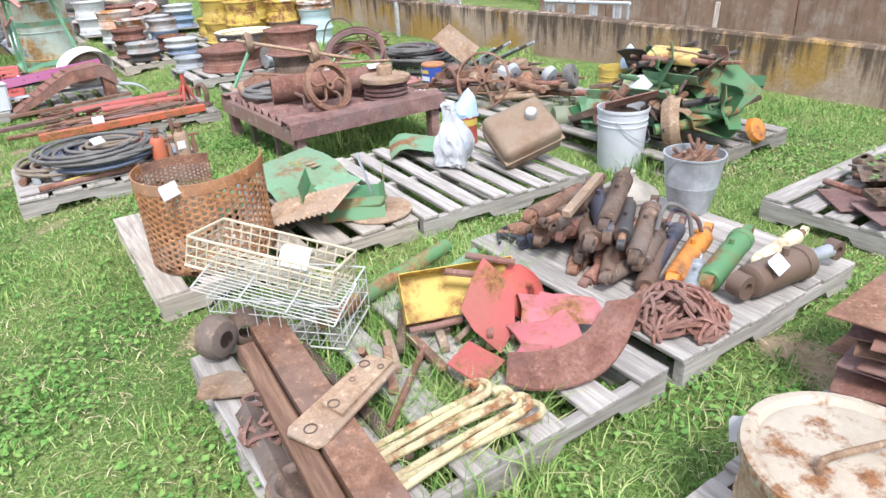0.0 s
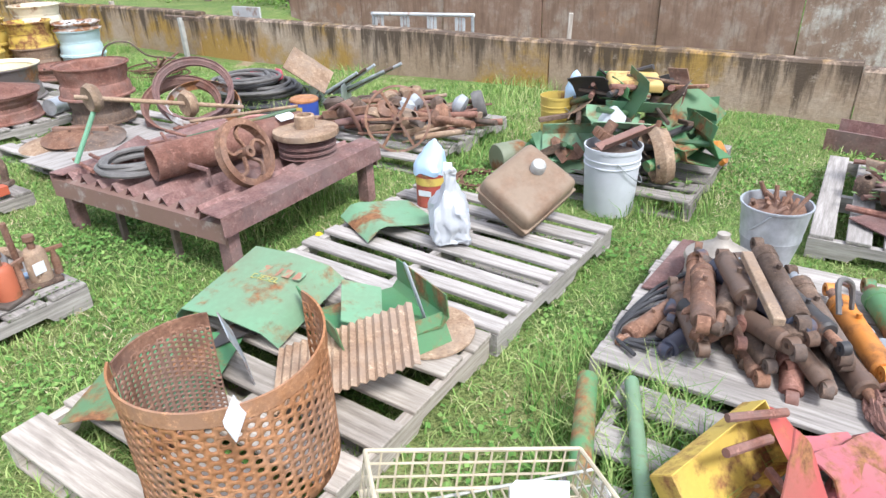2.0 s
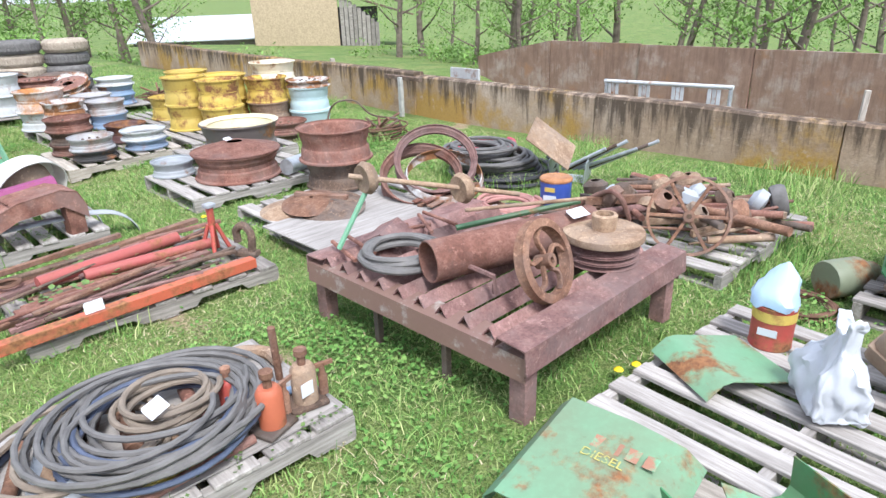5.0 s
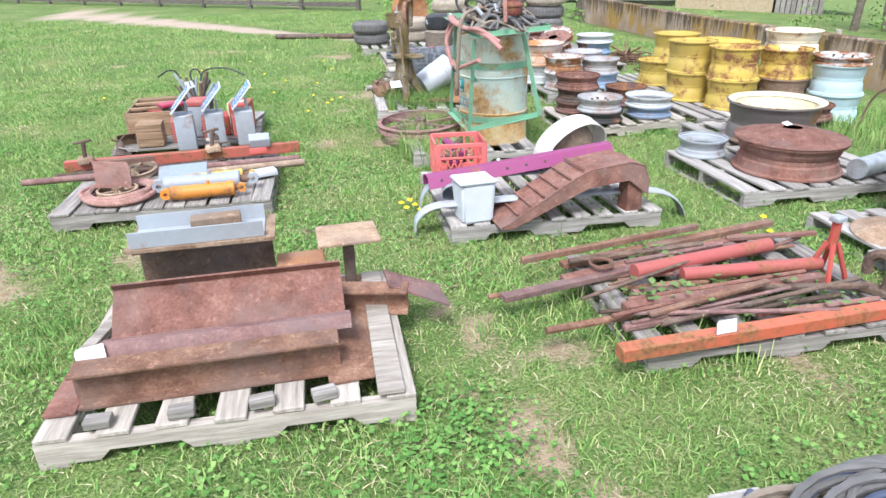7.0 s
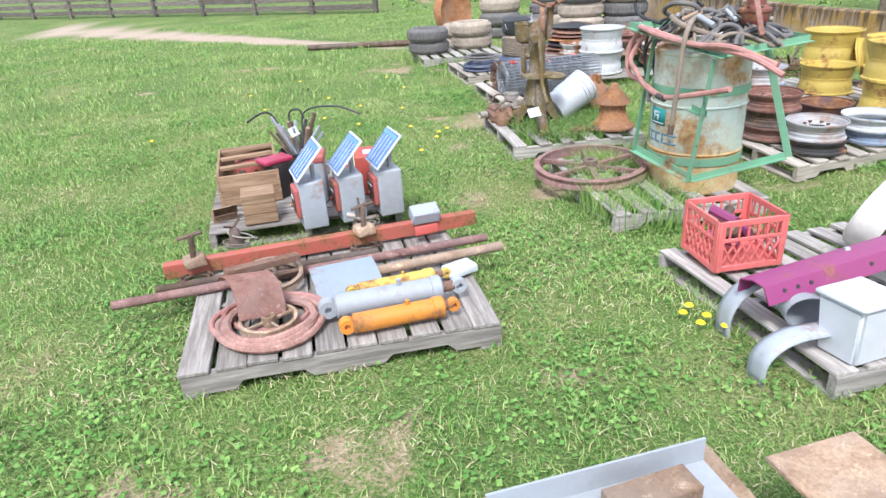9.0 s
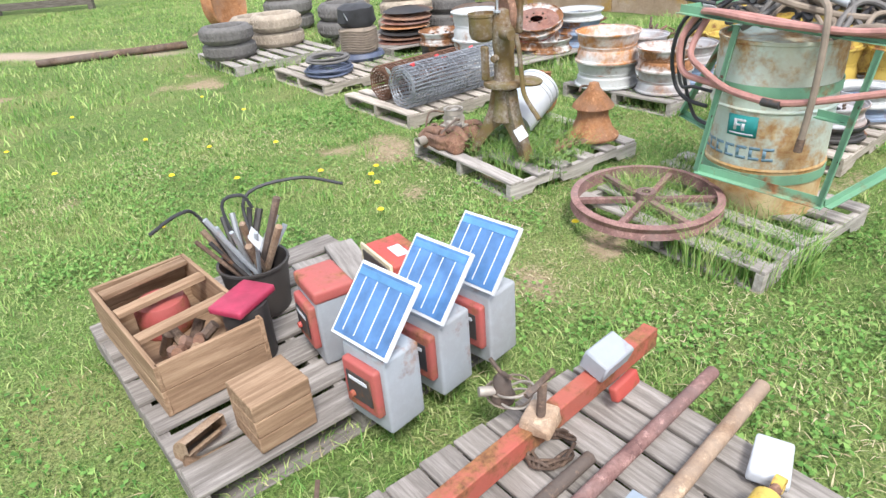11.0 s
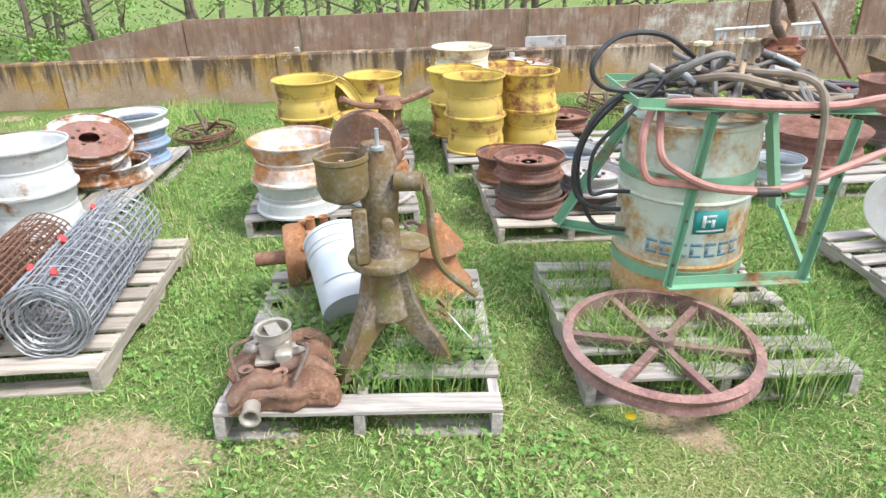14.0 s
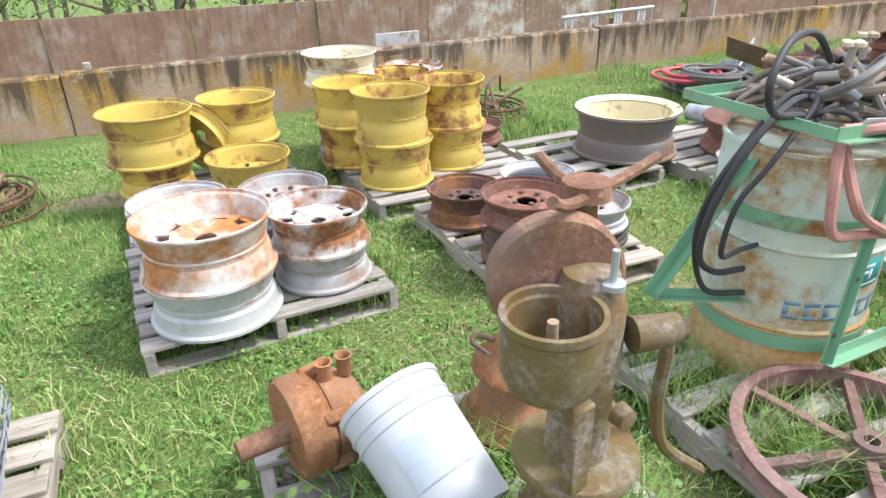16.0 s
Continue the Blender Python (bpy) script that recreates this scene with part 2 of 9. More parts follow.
def box(sx, sy, sz, bevel=0.004, m=None, bm=None):
    own = bmesh.new()
    bmesh.ops.create_cube(own, size=1.0, matrix=Matrix.Diagonal((sx, sy, sz, 1)))
    if bevel:
        bmesh.ops.bevel(own, geom=own.edges[:], offset=bevel, segments=1 if bevel < 0.01 else 3, affect="EDGES", profile=0.6)
    return joined(bm, own, m)


def joined(bm, own, m=None):
    if m is not None:
        bmesh.ops.transform(own, matrix=m, verts=own.verts[:])
    if bm is None:
        return own
    tmp = bpy.data.meshes.new("tmp")
    own.to_mesh(tmp)
    own.free()
    bm.from_mesh(tmp)
    bpy.data.meshes.remove(tmp)
    return bm


def lathe(profile, seg=28, m=None, bm=None, a0=0.0, a1=360.0, wobble=0.0):
    own = bmesh.new()
    full = abs(a1 - a0) >= 359.9
    n = seg if full else seg + 1
    rings = []
    for i in range(n):
        a = radians(a0 + (a1 - a0) * i / seg)
        k = 1 + wobble * math.sin(3 * a + 1) if wobble else 1
        rings.append([own.verts.new((r * k * math.cos(a), r * k * math.sin(a), z)) for r, z in profile])
    for i in range(seg):
        p, q = rings[i], rings[(i + 1) % n]
        for j in range(len(profile) - 1):
            if profile[j][0] < 1e-5 and profile[j + 1][0] < 1e-5:
                continue
            own.faces.new((p[j], q[j], q[j + 1], p[j + 1]))
    bmesh.ops.remove_doubles(own, verts=own.verts[:], dist=1e-5)
    return joined(bm, own, m)


def shell(profile, t=0.006):
    """An outer profile with its inner side, closed."""
    return profile + [(max(r - t, 0), z) for r, z in reversed(profile)] + [profile[0]]


def sweep(points, r, seg=8, m=None, bm=None, closed=False, taper=1.0):
    own = bmesh.new()
    pts = [Vector(p) for p in points]
    n = len(pts)
    up = Vector((0.137, 0.253, 0.958))
    rings = []
    for i, p in enumerate(pts):
        d = (pts[(i + 1) % n] - pts[i - 1]) if closed else (pts[min(i + 1, n - 1)] - pts[max(i - 1, 0)])
        d = d.normalized() if d.length > 1e-9 else Vector((0, 0, 1))
        s = d.cross(up)
        if s.length < 1e-3:
            s = d.cross(Vector((1, 0, 0)))
        s.normalize()
        up = s.cross(d).normalized()
        rr = r * (1 + (taper - 1) * i / max(n - 1, 1))
        rings.append([own.verts.new(p + rr * (math.cos(a) * s + math.sin(a) * up)) for a in (2 * math.pi * k / seg for k in range(seg))])
    for i in range(n if closed else n - 1):
        a, b = rings[i], rings[(i + 1) % n]
        for k in range(seg):
            own.faces.new((a[k], a[(k + 1) % seg], b[(k + 1) % seg], b[k]))
    if not closed:
        own.faces.new(rings[0])
        own.faces.new(list(reversed(rings[-1])))
    return joined(bm, own, m)


def smooth_line(points, steps=8):
    pts = [Vector(p) for p in points]
    pts = [2 * pts[0] - pts[1]] + pts + [2 * pts[-1] - pts[-2]]
    out = []
    for i in range(1, len(pts) - 2):
        a, b, c, d = pts[i - 1 : i + 3]
        for k in range(steps):
            t = k / steps
            out.append(0.5 * (2 * b + (c - a) * t + (2 * a - 5 * b + 4 * c - d) * t * t + (3 * b - a - 3 * c + d) * t ** 3))
    out.append(pts[-2])
    return out


def extrude(outline, length, m=None, bm=None, axis="x"):
    """A closed outline (u, v) drawn out along x, centred."""
    own = bmesh.new()
    a = [own.verts.new((-length / 2, u, v)) for u, v in outline]
    b = [own.verts.new((length / 2, u, v)) for u, v in outline]
    n = len(outline)
    for i in range(n):
        own.faces.new((a[i], a[(i + 1) % n], b[(i + 1) % n], b[i]))
    own.faces.new(a)
    own.faces.new(list(reversed(b)))
    return joined(bm, own, m)


def slab(outline, t, m=None, bm=None, bevel=0.0):
    """A flat outline (x, y) with a thickness upwards from z = 0."""
    own = bmesh.new()
    a = [own.verts.new((x, y, 0)) for x, y in outline]
    b = [own.verts.new((x, y, t)) for x, y in outline]
    n = len(outline)
    for i in range(n):
        own.faces.new((a[i], a[(i + 1) % n], b[(i + 1) % n], b[i]))
    own.faces.new(list(reversed(a)))
    own.faces.new(b)
    if bevel:
        bmesh.ops.bevel(own, geom=own.edges[:], offset=bevel, segments=1, affect="EDGES")
    return joined(bm, own, m)


def bent_sheet(line, width, t=0.004, m=None, bm=None):
    """A sheet whose section is the open line (u, v), drawn out along x by width."""
    up = [(Vector((0, u, v))) for u, v in line]
    back = []
    for i, p in enumerate(up):
        d = up[min(i + 1, len(up) - 1)] - up[max(i - 1, 0)]
        nrm = Vector((0, -d.z, d.y)).normalized()
        back.append(p + t * nrm)
    return extrude([(p.y, p.z) for p in up] + [(p.y, p.z) for p in reversed(back)], width, m, bm)


def arc(r, a0, a1, n=16, cx=0.0, cy=0.0):
    return [(cx + r * math.cos(radians(a0 + (a1 - a0) * i / n)), cy + r * math.sin(radians(a0 + (a1 - a0) * i / n))) for i in range(n + 1)]


def crumple(bm, size, scale, seed=0.0):
    for v in bm.verts:
        v.co += size * Vector(noise.noise_vector(v.co * scale + Vector((seed, seed * 2, 0))))
    return bm


def rod(a, b, r, seg=8, bm=None, taper=1.0):
    return sweep([a, Vector(a).lerp(Vector(b), 0.5), b], r, seg, None, bm, taper=taper)


def at(x, y, z, rz=0.0, rx=0.0, ry=0.0):
    return pose(x, y, z, rx, ry, rz)


def ramp01(v, a, b):
    t = min(1.0, max(0.0, (v - a) / (b - a)))
    return t * t * (3 - 2 * t)


def ground_z(x, y):
    """The lie of the grass: a slight hollow, and a gentle fall towards the wall."""
    z = -0.13 * math.exp(-((x - 1.6) ** 2 + (y - 8.2) ** 2) / 1.3)
    z -= 0.028 * max(0.0, min(x, 6.6) - 2.8) * ramp01(y, 3, 8)
    return z


# ---- setting ----
def bare(x, y):
    """How bare the soil is, 0 to 1."""
    n = noise.noise(Vector((x * 0.75, y * 0.75, 3.1))) + 0.55 * noise.noise(Vector((x * 2.6, y * 2.6, 8.0)))
    b = 0.85 * ramp01(n, 0.46, 0.75)
    for cx, cy, r in ((0.78, 5.3, 0.32), (0.85, 4.7, 0.3), (1.0, 4.3, 0.2), (1.15, 5.05, 0.22), (0.1, 6.6, 0.25), (0.45, 0.85, 0.3), (0.5, 3.1, 0.25), (3.1, 0.1, 0.3), (2.0, 4.75, 0.25), (-0.4, 5.9, 0.3), (-1.4, 6.2, 0.35), (-0.7, 6.4, 0.3), (1.5, 1.62, 0.2)):
        d = math.hypot(x - cx, (y - cy) * 0.7) / (0.72 * r)
        b = max(b, ramp01(1.15 - d + 0.9 * noise.noise(Vector((x * 5, y * 5, 1))) + 0.6 * noise.noise(Vector((x * 14, y * 14, 4))), 0.0, 1.2))
    return b


def road(x, y):
    """How much of the gravel drive shows, 0 to 1."""
    near = 16.9 - 1.05 * x
    far = 18.2 - 1.35 * x
    w = 0.25 * noise.noise(Vector((x, y, 0)))
    return ramp01(y - near + w, 0, 0.5) * ramp01(far - y + w, 0, 0.6) * ramp01(1.5 - x, 0, 1)


def spread(fine0, fine1, step, limit):
    mid = list(np.arange(fine0, fine1 + 1e-6, step))
    out, d, v = [], step, fine1
    while v < limit:
        d *= 1.35
        v += d
        out.append(v)
    low, d, v = [], step, fine0
    while v > -limit:
        d *= 1.35
        v -= d
        low.append(v)
    return list(reversed(low)) + mid + out


def build_ground():
    xs, ys = spread(-7.0, 6.5, 0.1, 1500), spread(-3.0, 20.0, 0.1, 1500)
    extra = [6.82, 6.9, 19.1, 19.4]
    xs = sorted([x for x in xs if all(abs(x - e) > 0.03 for e in extra)] + extra)
    verts, mask = [], []
    for y in ys:
        for x in xs:
            near = -8 < x < 14 and -5 < y < 34
            z = ground_z(x, y) + (0.012 * noise.noise(Vector((x * 1.7, y * 1.7, 0))) if near else 0)
            if x > 6.85:
                z = -3.2 + 1.7 * ramp01(y, 15.5, 20.5) if x < 19.2 else -1.5 - min(2.2, 0.05 * (x - 19))
            verts.append((x, y, z))
            mask.append((bare(x, y) if near and x < 6.8 else 0.0, road(x, y) if near else 0.0, 0, 1))
    w = len(xs)
    faces = [(j * w + i, j * w + i + 1, (j + 1) * w + i + 1, (j + 1) * w + i) for j in range(len(ys) - 1) for i in range(w - 1)]
    me = bpy.data.meshes.new("ground")
    me.from_pydata(verts, [], faces)
    at_ = me.color_attributes.new("wear", "FLOAT_COLOR", "POINT")
    at_.data.foreach_set("color", np.array(mask, np.float32).ravel())
    m, nt, b = shader("grass_and_soil", 0.95)
    v = coords(nt, "Object")
    n1, n2, n3 = noise_tex(nt, v, 0.9, 5, 0.6), noise_tex(nt, v, 14, 6, 0.7), noise_tex(nt, v, 90, 3, 0.7)
    g = ramp(nt, n1, [(0.3, (0.08, 0.16, 0.04)), (0.5, (0.15, 0.245, 0.06)), (0.7, (0.29, 0.3, 0.12))])
    g = blend(nt, ramp(nt, n2, [(0.45, (0, 0, 0)), (0.72, (0.6, 0.6, 0.6))]), g, (0.29, 0.26, 0.13))
    g = blend(nt, ramp(nt, n3, [(0.42, (0, 0, 0)), (0.6, (0.75, 0.75, 0.75))]), g, (0.035, 0.07, 0.018))
    n6 = noise_tex(nt, v, 55, 5, 0.8)
    g = blend(nt, ramp(nt, n6, [(0.52, (0, 0, 0)), (0.64, (0.8, 0.8, 0.8))]), g, (0.3, 0.38, 0.15))
    soil = ramp(nt, n2, [(0.3, (0.27, 0.19, 0.12)), (0.7, (0.47, 0.37, 0.26))])
    gravel = ramp(nt, n3, [(0.3, (0.36, 0.27, 0.2)), (0.7, (0.52, 0.43, 0.35))])
    ca = nt.nodes.new("ShaderNodeVertexColor")
    ca.layer_name = "wear"
    sep = nt.nodes.new("ShaderNodeSeparateColor")
    nt.links.new(ca.outputs[0], sep.inputs[0])
    worn = nt.nodes.new("ShaderNodeMath")
    worn.operation = "MULTIPLY_ADD"
    worn.inputs[1].default_value = 2.6
    nt.links.new(n6, worn.inputs[0])
    low = nt.nodes.new("ShaderNodeMath")
    low.inputs[1].default_value = -1.7
    nt.links.new(sep.outputs[0], low.inputs[0])
    nt.links.new(low.outputs[0], worn.inputs[2])
    c = blend(nt, ramp(nt, worn.outputs[0], [(0.0, (0, 0, 0)), (0.45, (1, 1, 1))]), g, soil)
    c = blend(nt, sep.outputs[1], c, gravel)
    nt.links.new(c, b.inputs["Base Color"])
    bump(nt, b, n3, 0.8, 0.02)
    me.materials.append(m)
    for p in me.polygons:
        p.use_smooth = True
    tagged(new("ground", me), "spring grass with bare patches and a gravel drive", "ground", kind="structure")


build_ground()


def concrete_mat(name, base, warm, dark, ochre, pale, top, run, lean=(-0.17, 0.17), soak=0.95, lime=0.58, moss=0.53):
    """Cast concrete: blotches, ochre lichen, dark rain streaks from the coping, pale lime specks."""
    m, nt, b = shader(name, 0.92)
    v, _ = per_object(nt, coords(nt, "Object"))
    streak, _ = per_object(nt, coords(nt, "Object", (4.5, 4.5, 0.5)))
    n1, n2, n3 = noise_tex(nt, v, 1.3, 7, 0.65), noise_tex(nt, streak, 2.0, 7, 0.68), noise_tex(nt, v, 40, 4, 0.75)
    n4, n5 = noise_tex(nt, v, 0.9, 6, 0.65), noise_tex(nt, v, 9, 6, 0.75)
    c = ramp(nt, n1, [(0.3, base), (0.5, warm), (0.7, pale)])
    c = blend(nt, ramp(nt, n4, [(moss, (0, 0, 0)), (moss + 0.09, (0.9, 0.9, 0.9))]), c, ochre)
    tc = nt.nodes.new("ShaderNodeTexCoord")
    sep = nt.nodes.new("ShaderNodeSeparateXYZ")
    nt.links.new(tc.outputs["Object"], sep.inputs[0])
    up = nt.nodes.new("ShaderNodeMapRange")
    up.inputs[1].default_value, up.inputs[2].default_value = top - run, top
    up.inputs[3].default_value, up.inputs[4].default_value = lean
    nt.links.new(sep.outputs[2], up.inputs[0])
    s = nt.nodes.new("ShaderNodeMath")
    nt.links.new(n2, s.inputs[0])
    nt.links.new(up.outputs[0], s.inputs[1])
    c = blend(nt, ramp(nt, s.outputs[0], [(0.48, (0, 0, 0)), (0.64, (soak,) * 3)]), c, dark)
    c = blend(nt, ramp(nt, n5, [(lime, (0, 0, 0)), (lime + 0.1, (0.65, 0.65, 0.65))]), c, pale)
    c = blend(nt, ramp(nt, n3, [(0.35, (0, 0, 0)), (0.8, (0.45, 0.45, 0.45))]), c, dark)
    nt.links.new(c, b.inputs["Base Color"])
    bump(nt, b, n3, 0.6, 0.012)
    return m


CONCRETE = concrete_mat("stained_concrete", (0.31, 0.215, 0.145), (0.44, 0.325, 0.235), (0.085, 0.064, 0.05), (0.46, 0.28, 0.07), (0.57, 0.46, 0.37), 0.45, 0.62, (-0.2, 0.14), 0.9, 0.58, 0.48)
CONCRETE_FAR = concrete_mat("rust_stained_concrete", (0.23, 0.145, 0.11), (0.3, 0.195, 0.155), (0.14, 0.09, 0.072), (0.34, 0.19, 0.12), (0.46, 0.38, 0.34), -0.3, 2.0, (-0.06, 0.04), 0.5, 0.62, 0.6)
LIME = concrete_mat("lime_washed_patch", (0.25, 0.165, 0.13), (0.33, 0.23, 0.185), (0.14, 0.1, 0.08), (0.36, 0.23, 0.16), (0.72, 0.7, 0.68), -0.3, 2.0, (-0.06, 0.04), 0.5, 0.565, 0.6)


def wall_line(s):
    return 6.32 + 0.032 * s


def build_walls():
    joints = [-9.0, -5.6, -2.2, 0.9, 3.35, 5.6, 8.45, 11.1, 13.6, 16.4, 19.6]
    ob = tagged(new("wall_near"), "low stained concrete wall in cast lengths", "wall", kind="structure")
    for i, (a, b) in enumerate(zip(joints, joints[1:])):
        xa, xb = wall_line(a) + 0.16, wall_line(b) + 0.16
        h = 0.43 + 0.02 * math.sin(i * 2.3)
        length = math.hypot(b - a, xb - xa) - 0.012
        outline = [(-0.09, -3.3), (0.09, -3.3), (0.085, h - 0.02), (0.065, h), (-0.065, h), (-0.085, h - 0.025)]
        own = extrude(outline, length)
        bmesh.ops.subdivide_edges(own, edges=[e for e in own.edges if abs(e.verts[0].co.x - e.verts[1].co.x) > 0.5], cuts=14)
        for v in own.verts:
            v.co.y += 0.012 * noise.noise(v.co * 2.0 + Vector((i * 9, 0, 0)))
            v.co.z += 0.012 * noise.noise(v.co * 1.3 + Vector((i * 5, 3, 0)))
        part("wall_panel", own, CONCRETE, ob, "", at((xa + xb) / 2 + 0.012 * (i % 2), (a + b) / 2, 0, 90 - math.degrees(math.atan2(xb - xa, b - a)), 0.0))
    tagged(ob)
    far = tagged(new("wall_far"), "taller rust-stained concrete bunker wall beyond", "wall", kind="structure")
    for i in range(14):
        a = 17.7 - 3.4 * i
        h0, h1 = (-0.95, -0.3) if i == 0 else (-0.3, -0.28)
        gap = 0.5 if i == 7 else 0.03
        own = extrude([(-0.07, -3.3), (0.07, -3.3), (0.06, -0.3), (-0.06, -0.3)], 3.4 - gap)
        for v in own.verts:
            if v.co.z > -1:
                v.co.z = h0 if v.co.x > 0 else h1
        bmesh.ops.subdivide_edges(own, edges=[e for e in own.edges if abs(e.verts[0].co.x - e.verts[1].co.x) > 0.5], cuts=8)
        for v in own.verts:
            v.co.y += 0.03 * noise.noise(v.co * 1.2 + Vector((i * 3, 5, 0)))
            v.co.z += 0.015 * noise.noise(v.co * 0.8 + Vector((i * 3, 5, 0)))
        part("wall_panel", own, LIME if i in (5, 6) else CONCRETE_FAR, far, "", at(19.25 + 0.03 * (i % 2), a, 0, 90, 1.0 * ((i % 3) - 1)))


build_walls()


# ---- pallets ----
def board_mesh(length, width, t, mat, seed):
    own = box(length, width, t, 0.003)
    bmesh.ops.subdivide_edges(own, edges=[e for e in own.edges if e.calc_length() > length * 0.6], cuts=3)
    for v in own.verts:
        v.co.z += 0.006 * noise.noise(Vector((v.co.x * 3, seed * 7, 0)))
        v.co.y += 0.004 * noise.noise(Vector((v.co.x * 4, seed * 3, 5)))
    return mesh_of(own, "board", mat, False)


def pallet(x0, x1, y0, y1, n, bw, mat, label, turn=0.0, lift=0.0, along="y", top=0.12, short=()):
    """Deck boards run along y (or x) over three stringers with notched undersides."""
    cx, cy = (x0 + x1) / 2, (y0 + y1) / 2
    zs = [ground_z(x, y) for x in (x0, x1) for y in (y0, y1)]
    dx = math.degrees(math.atan2((zs[2] + zs[3] - zs[0] - zs[1]) / 2, x1 - x0))
    dy = math.degrees(math.atan2((zs[1] + zs[3] - zs[0] - zs[2]) / 2, y1 - y0))
    base = at(cx, cy, sum(zs) / 4 + lift - 0.005, 0, dy, -dx)
    w, d = (x1 - x0, y1 - y0)
    m = base @ at(0, 0, 0, turn)
    if along == "x":
        w, d = d, w
        m = m @ at(0, 0, 0, 90)
    p = thing("pallet", m, label, "pallet", "wooden pallets on the grass")
    rng = random.Random(int(x0 * 100 + y0 * 1000))
    t, sh = 0.018, top - 0.036
    # stringers, along x, with two notches
    nl = w * 0.19
    line = [(-w / 2, 0.0), (-w / 2 + nl * 0.8, 0), (-w / 2 + nl * 0.95, 0.035), (-w / 2 + nl * 1.9, 0.035), (-w / 2 + nl * 2.05, 0), (w / 2 - nl * 2.05, 0), (w / 2 - nl * 1.9, 0.035), (w / 2 - nl * 0.95, 0.035), (w / 2 - nl * 0.8, 0), (w / 2, 0), (w / 2, sh), (-w / 2, sh)]
    own = bmesh.new()
    a = [own.verts.new((u, -0.019, v)) for u, v in line]
    b = [own.verts.new((u, 0.019, v)) for u, v in line]
    for i in range(len(line)):
        own.faces.new((a[i], a[(i + 1) % 12], b[(i + 1) % 12], b[i]))
    own.faces.new(list(reversed(a)))
    own.faces.new(b)
    st = mesh_of(own, "stringer", mat, False)
    for k in (-1, 0, 1):
        o = new("stringer", st)
        o.parent = p
        o.matrix_basis = at(0, k * (d / 2 - 0.019), t)
    meshes = [board_mesh(d, bw, t, mat, rng.random() * 9) for _ in range(3)]
    for i in range(n):
        o = new("deck_board", meshes[i % 3])
        o.parent = p
        u = -w / 2 + bw / 2 + (w - bw) * i / (n - 1)
        o.matrix_basis = at(u + rng.uniform(-0.006, 0.006), rng.uniform(-0.008, 0.008), top - t / 2 + rng.uniform(0, 0.002), 90 + rng.uniform(-0.7, 0.7))
    bm_ = board_mesh(d, 0.09, t * 0.9, mat, 4.2)
    for u in (-w / 2 + 0.045, 0, w / 2 - 0.045):
        o = new("bottom_board", bm_)
        o.parent = p
        o.matrix_basis = at(u, 0, t / 2, 90)
    return p


def deck(x, y, top=0.12):
    return ground_z(x, y) + top


pallet(1.42, 2.61, 1.83, 2.82, 7, 0.125, WOOD_TAN, "newer tan wooden pallet under a perforated steel drum")
pallet(2.66, 3.72, 1.78, 2.93, 8, 0.085, WOOD_GREY, "grey slatted pallet with wide gaps, mostly empty", -3)
pallet(1.41, 2.59, 0.36, 1.34, 6, 0.12, WOOD_GREY, "weathered grey pallet overgrown by grass, under scrap iron")
pallet(2.66, 3.68, 0.35, 1.47, 9, 0.112, WOOD_GREY, "close-boarded grey pallet under old hydraulic cylinders")
pallet(4.03, 5.25, -0.2, 0.95, 8, 0.1, WOOD_GREY, "grey pallet under rusty implement parts", along="x")
pallet(4.15, 5.2, 1.5, 2.55, 7, 0.1, WOOD_OLD, "old pallet under a heap of green sheet metal")
pallet(2.2, 3.4, -1.0, 0.02, 7, 0.12, WOOD_GREY, "grey pallet under a drum and rusty sheets")
pallet(1.03, 2.08, 3.48, 4.2, 6, 0.15, WOOD_GREY, "grey board pallet under coiled hydraulic hose")
pallet(1.38, 2.58, 4.88, 5.75, 7, 0.1, WOOD_OLD, "weathered pallet under red iron bars", top=0.1)
pallet(0.9, 2.13, 6.22, 7.4, 9, 0.09, WOOD_GREY, "grey slatted pallet under fenders and a crate", along="y", top=0.11)
pallet(-0.69, 0.5, 4.8, 5.75, 7, 0.1, WOOD_TAN, "pale wooden pallet loaded with steel beams")
pallet(-1.36, -0.1, 6.89, 8.0, 10, 0.115, WOOD_OLD, "weathered close-boarded pallet under cylinders and rods", 0.5)
pallet(-1.42, -0.3, 8.33, 9.5, 7, 0.14, WOOD_OLD, "weathered pallet under fence chargers and boxes", 2, along="x")
pallet(0.93, 1.95, 7.95, 9.03, 6, 0.1, WOOD_GREY, "grassy grey pallet under a barrel and an iron wheel")
pallet(0.79, 1.88, 9.35, 10.35, 6, 0.1, WOOD_GREY, "grassy grey pallet under an old cast-iron machine", -2)
pallet(1.13, 2.34, 10.88, 11.88, 9, 0.1, WOOD_TAN, "pallet under rolls of woven wire fence")
pallet(1.18, 2.3, 12.35, 13.45, 8, 0.1, WOOD_TAN, "pallet under coils of grey cable")
pallet(0.95, 2.2, 13.95, 15.2, 8, 0.1, WOOD_GREY, "grey pallet under stacked tyres")
pallet(2.58, 3.6, 9.62, 10.65, 8, 0.09, WOOD_GREY, "grey pallet under stacked wheel rims", 3)
pallet(3.68, 4.75, 9.62, 10.68, 8, 0.09, WOOD_GREY, "grey pallet under yellow wheel rims", 2)
pallet(2.4, 3.45, 8.3, 9.17, 7, 0.1, WOOD_TAN, "tan pallet under rusty wheel rims", 2)
pallet(3.55, 4.9, 8.25, 9.35, 9, 0.1, WOOD_GREY, "grey pallet under tall yellow wheels")
pallet(2.75, 4.0, 6.36, 7.35, 8, 0.11, WOOD_GREY, "grey pallet under large tractor rims")
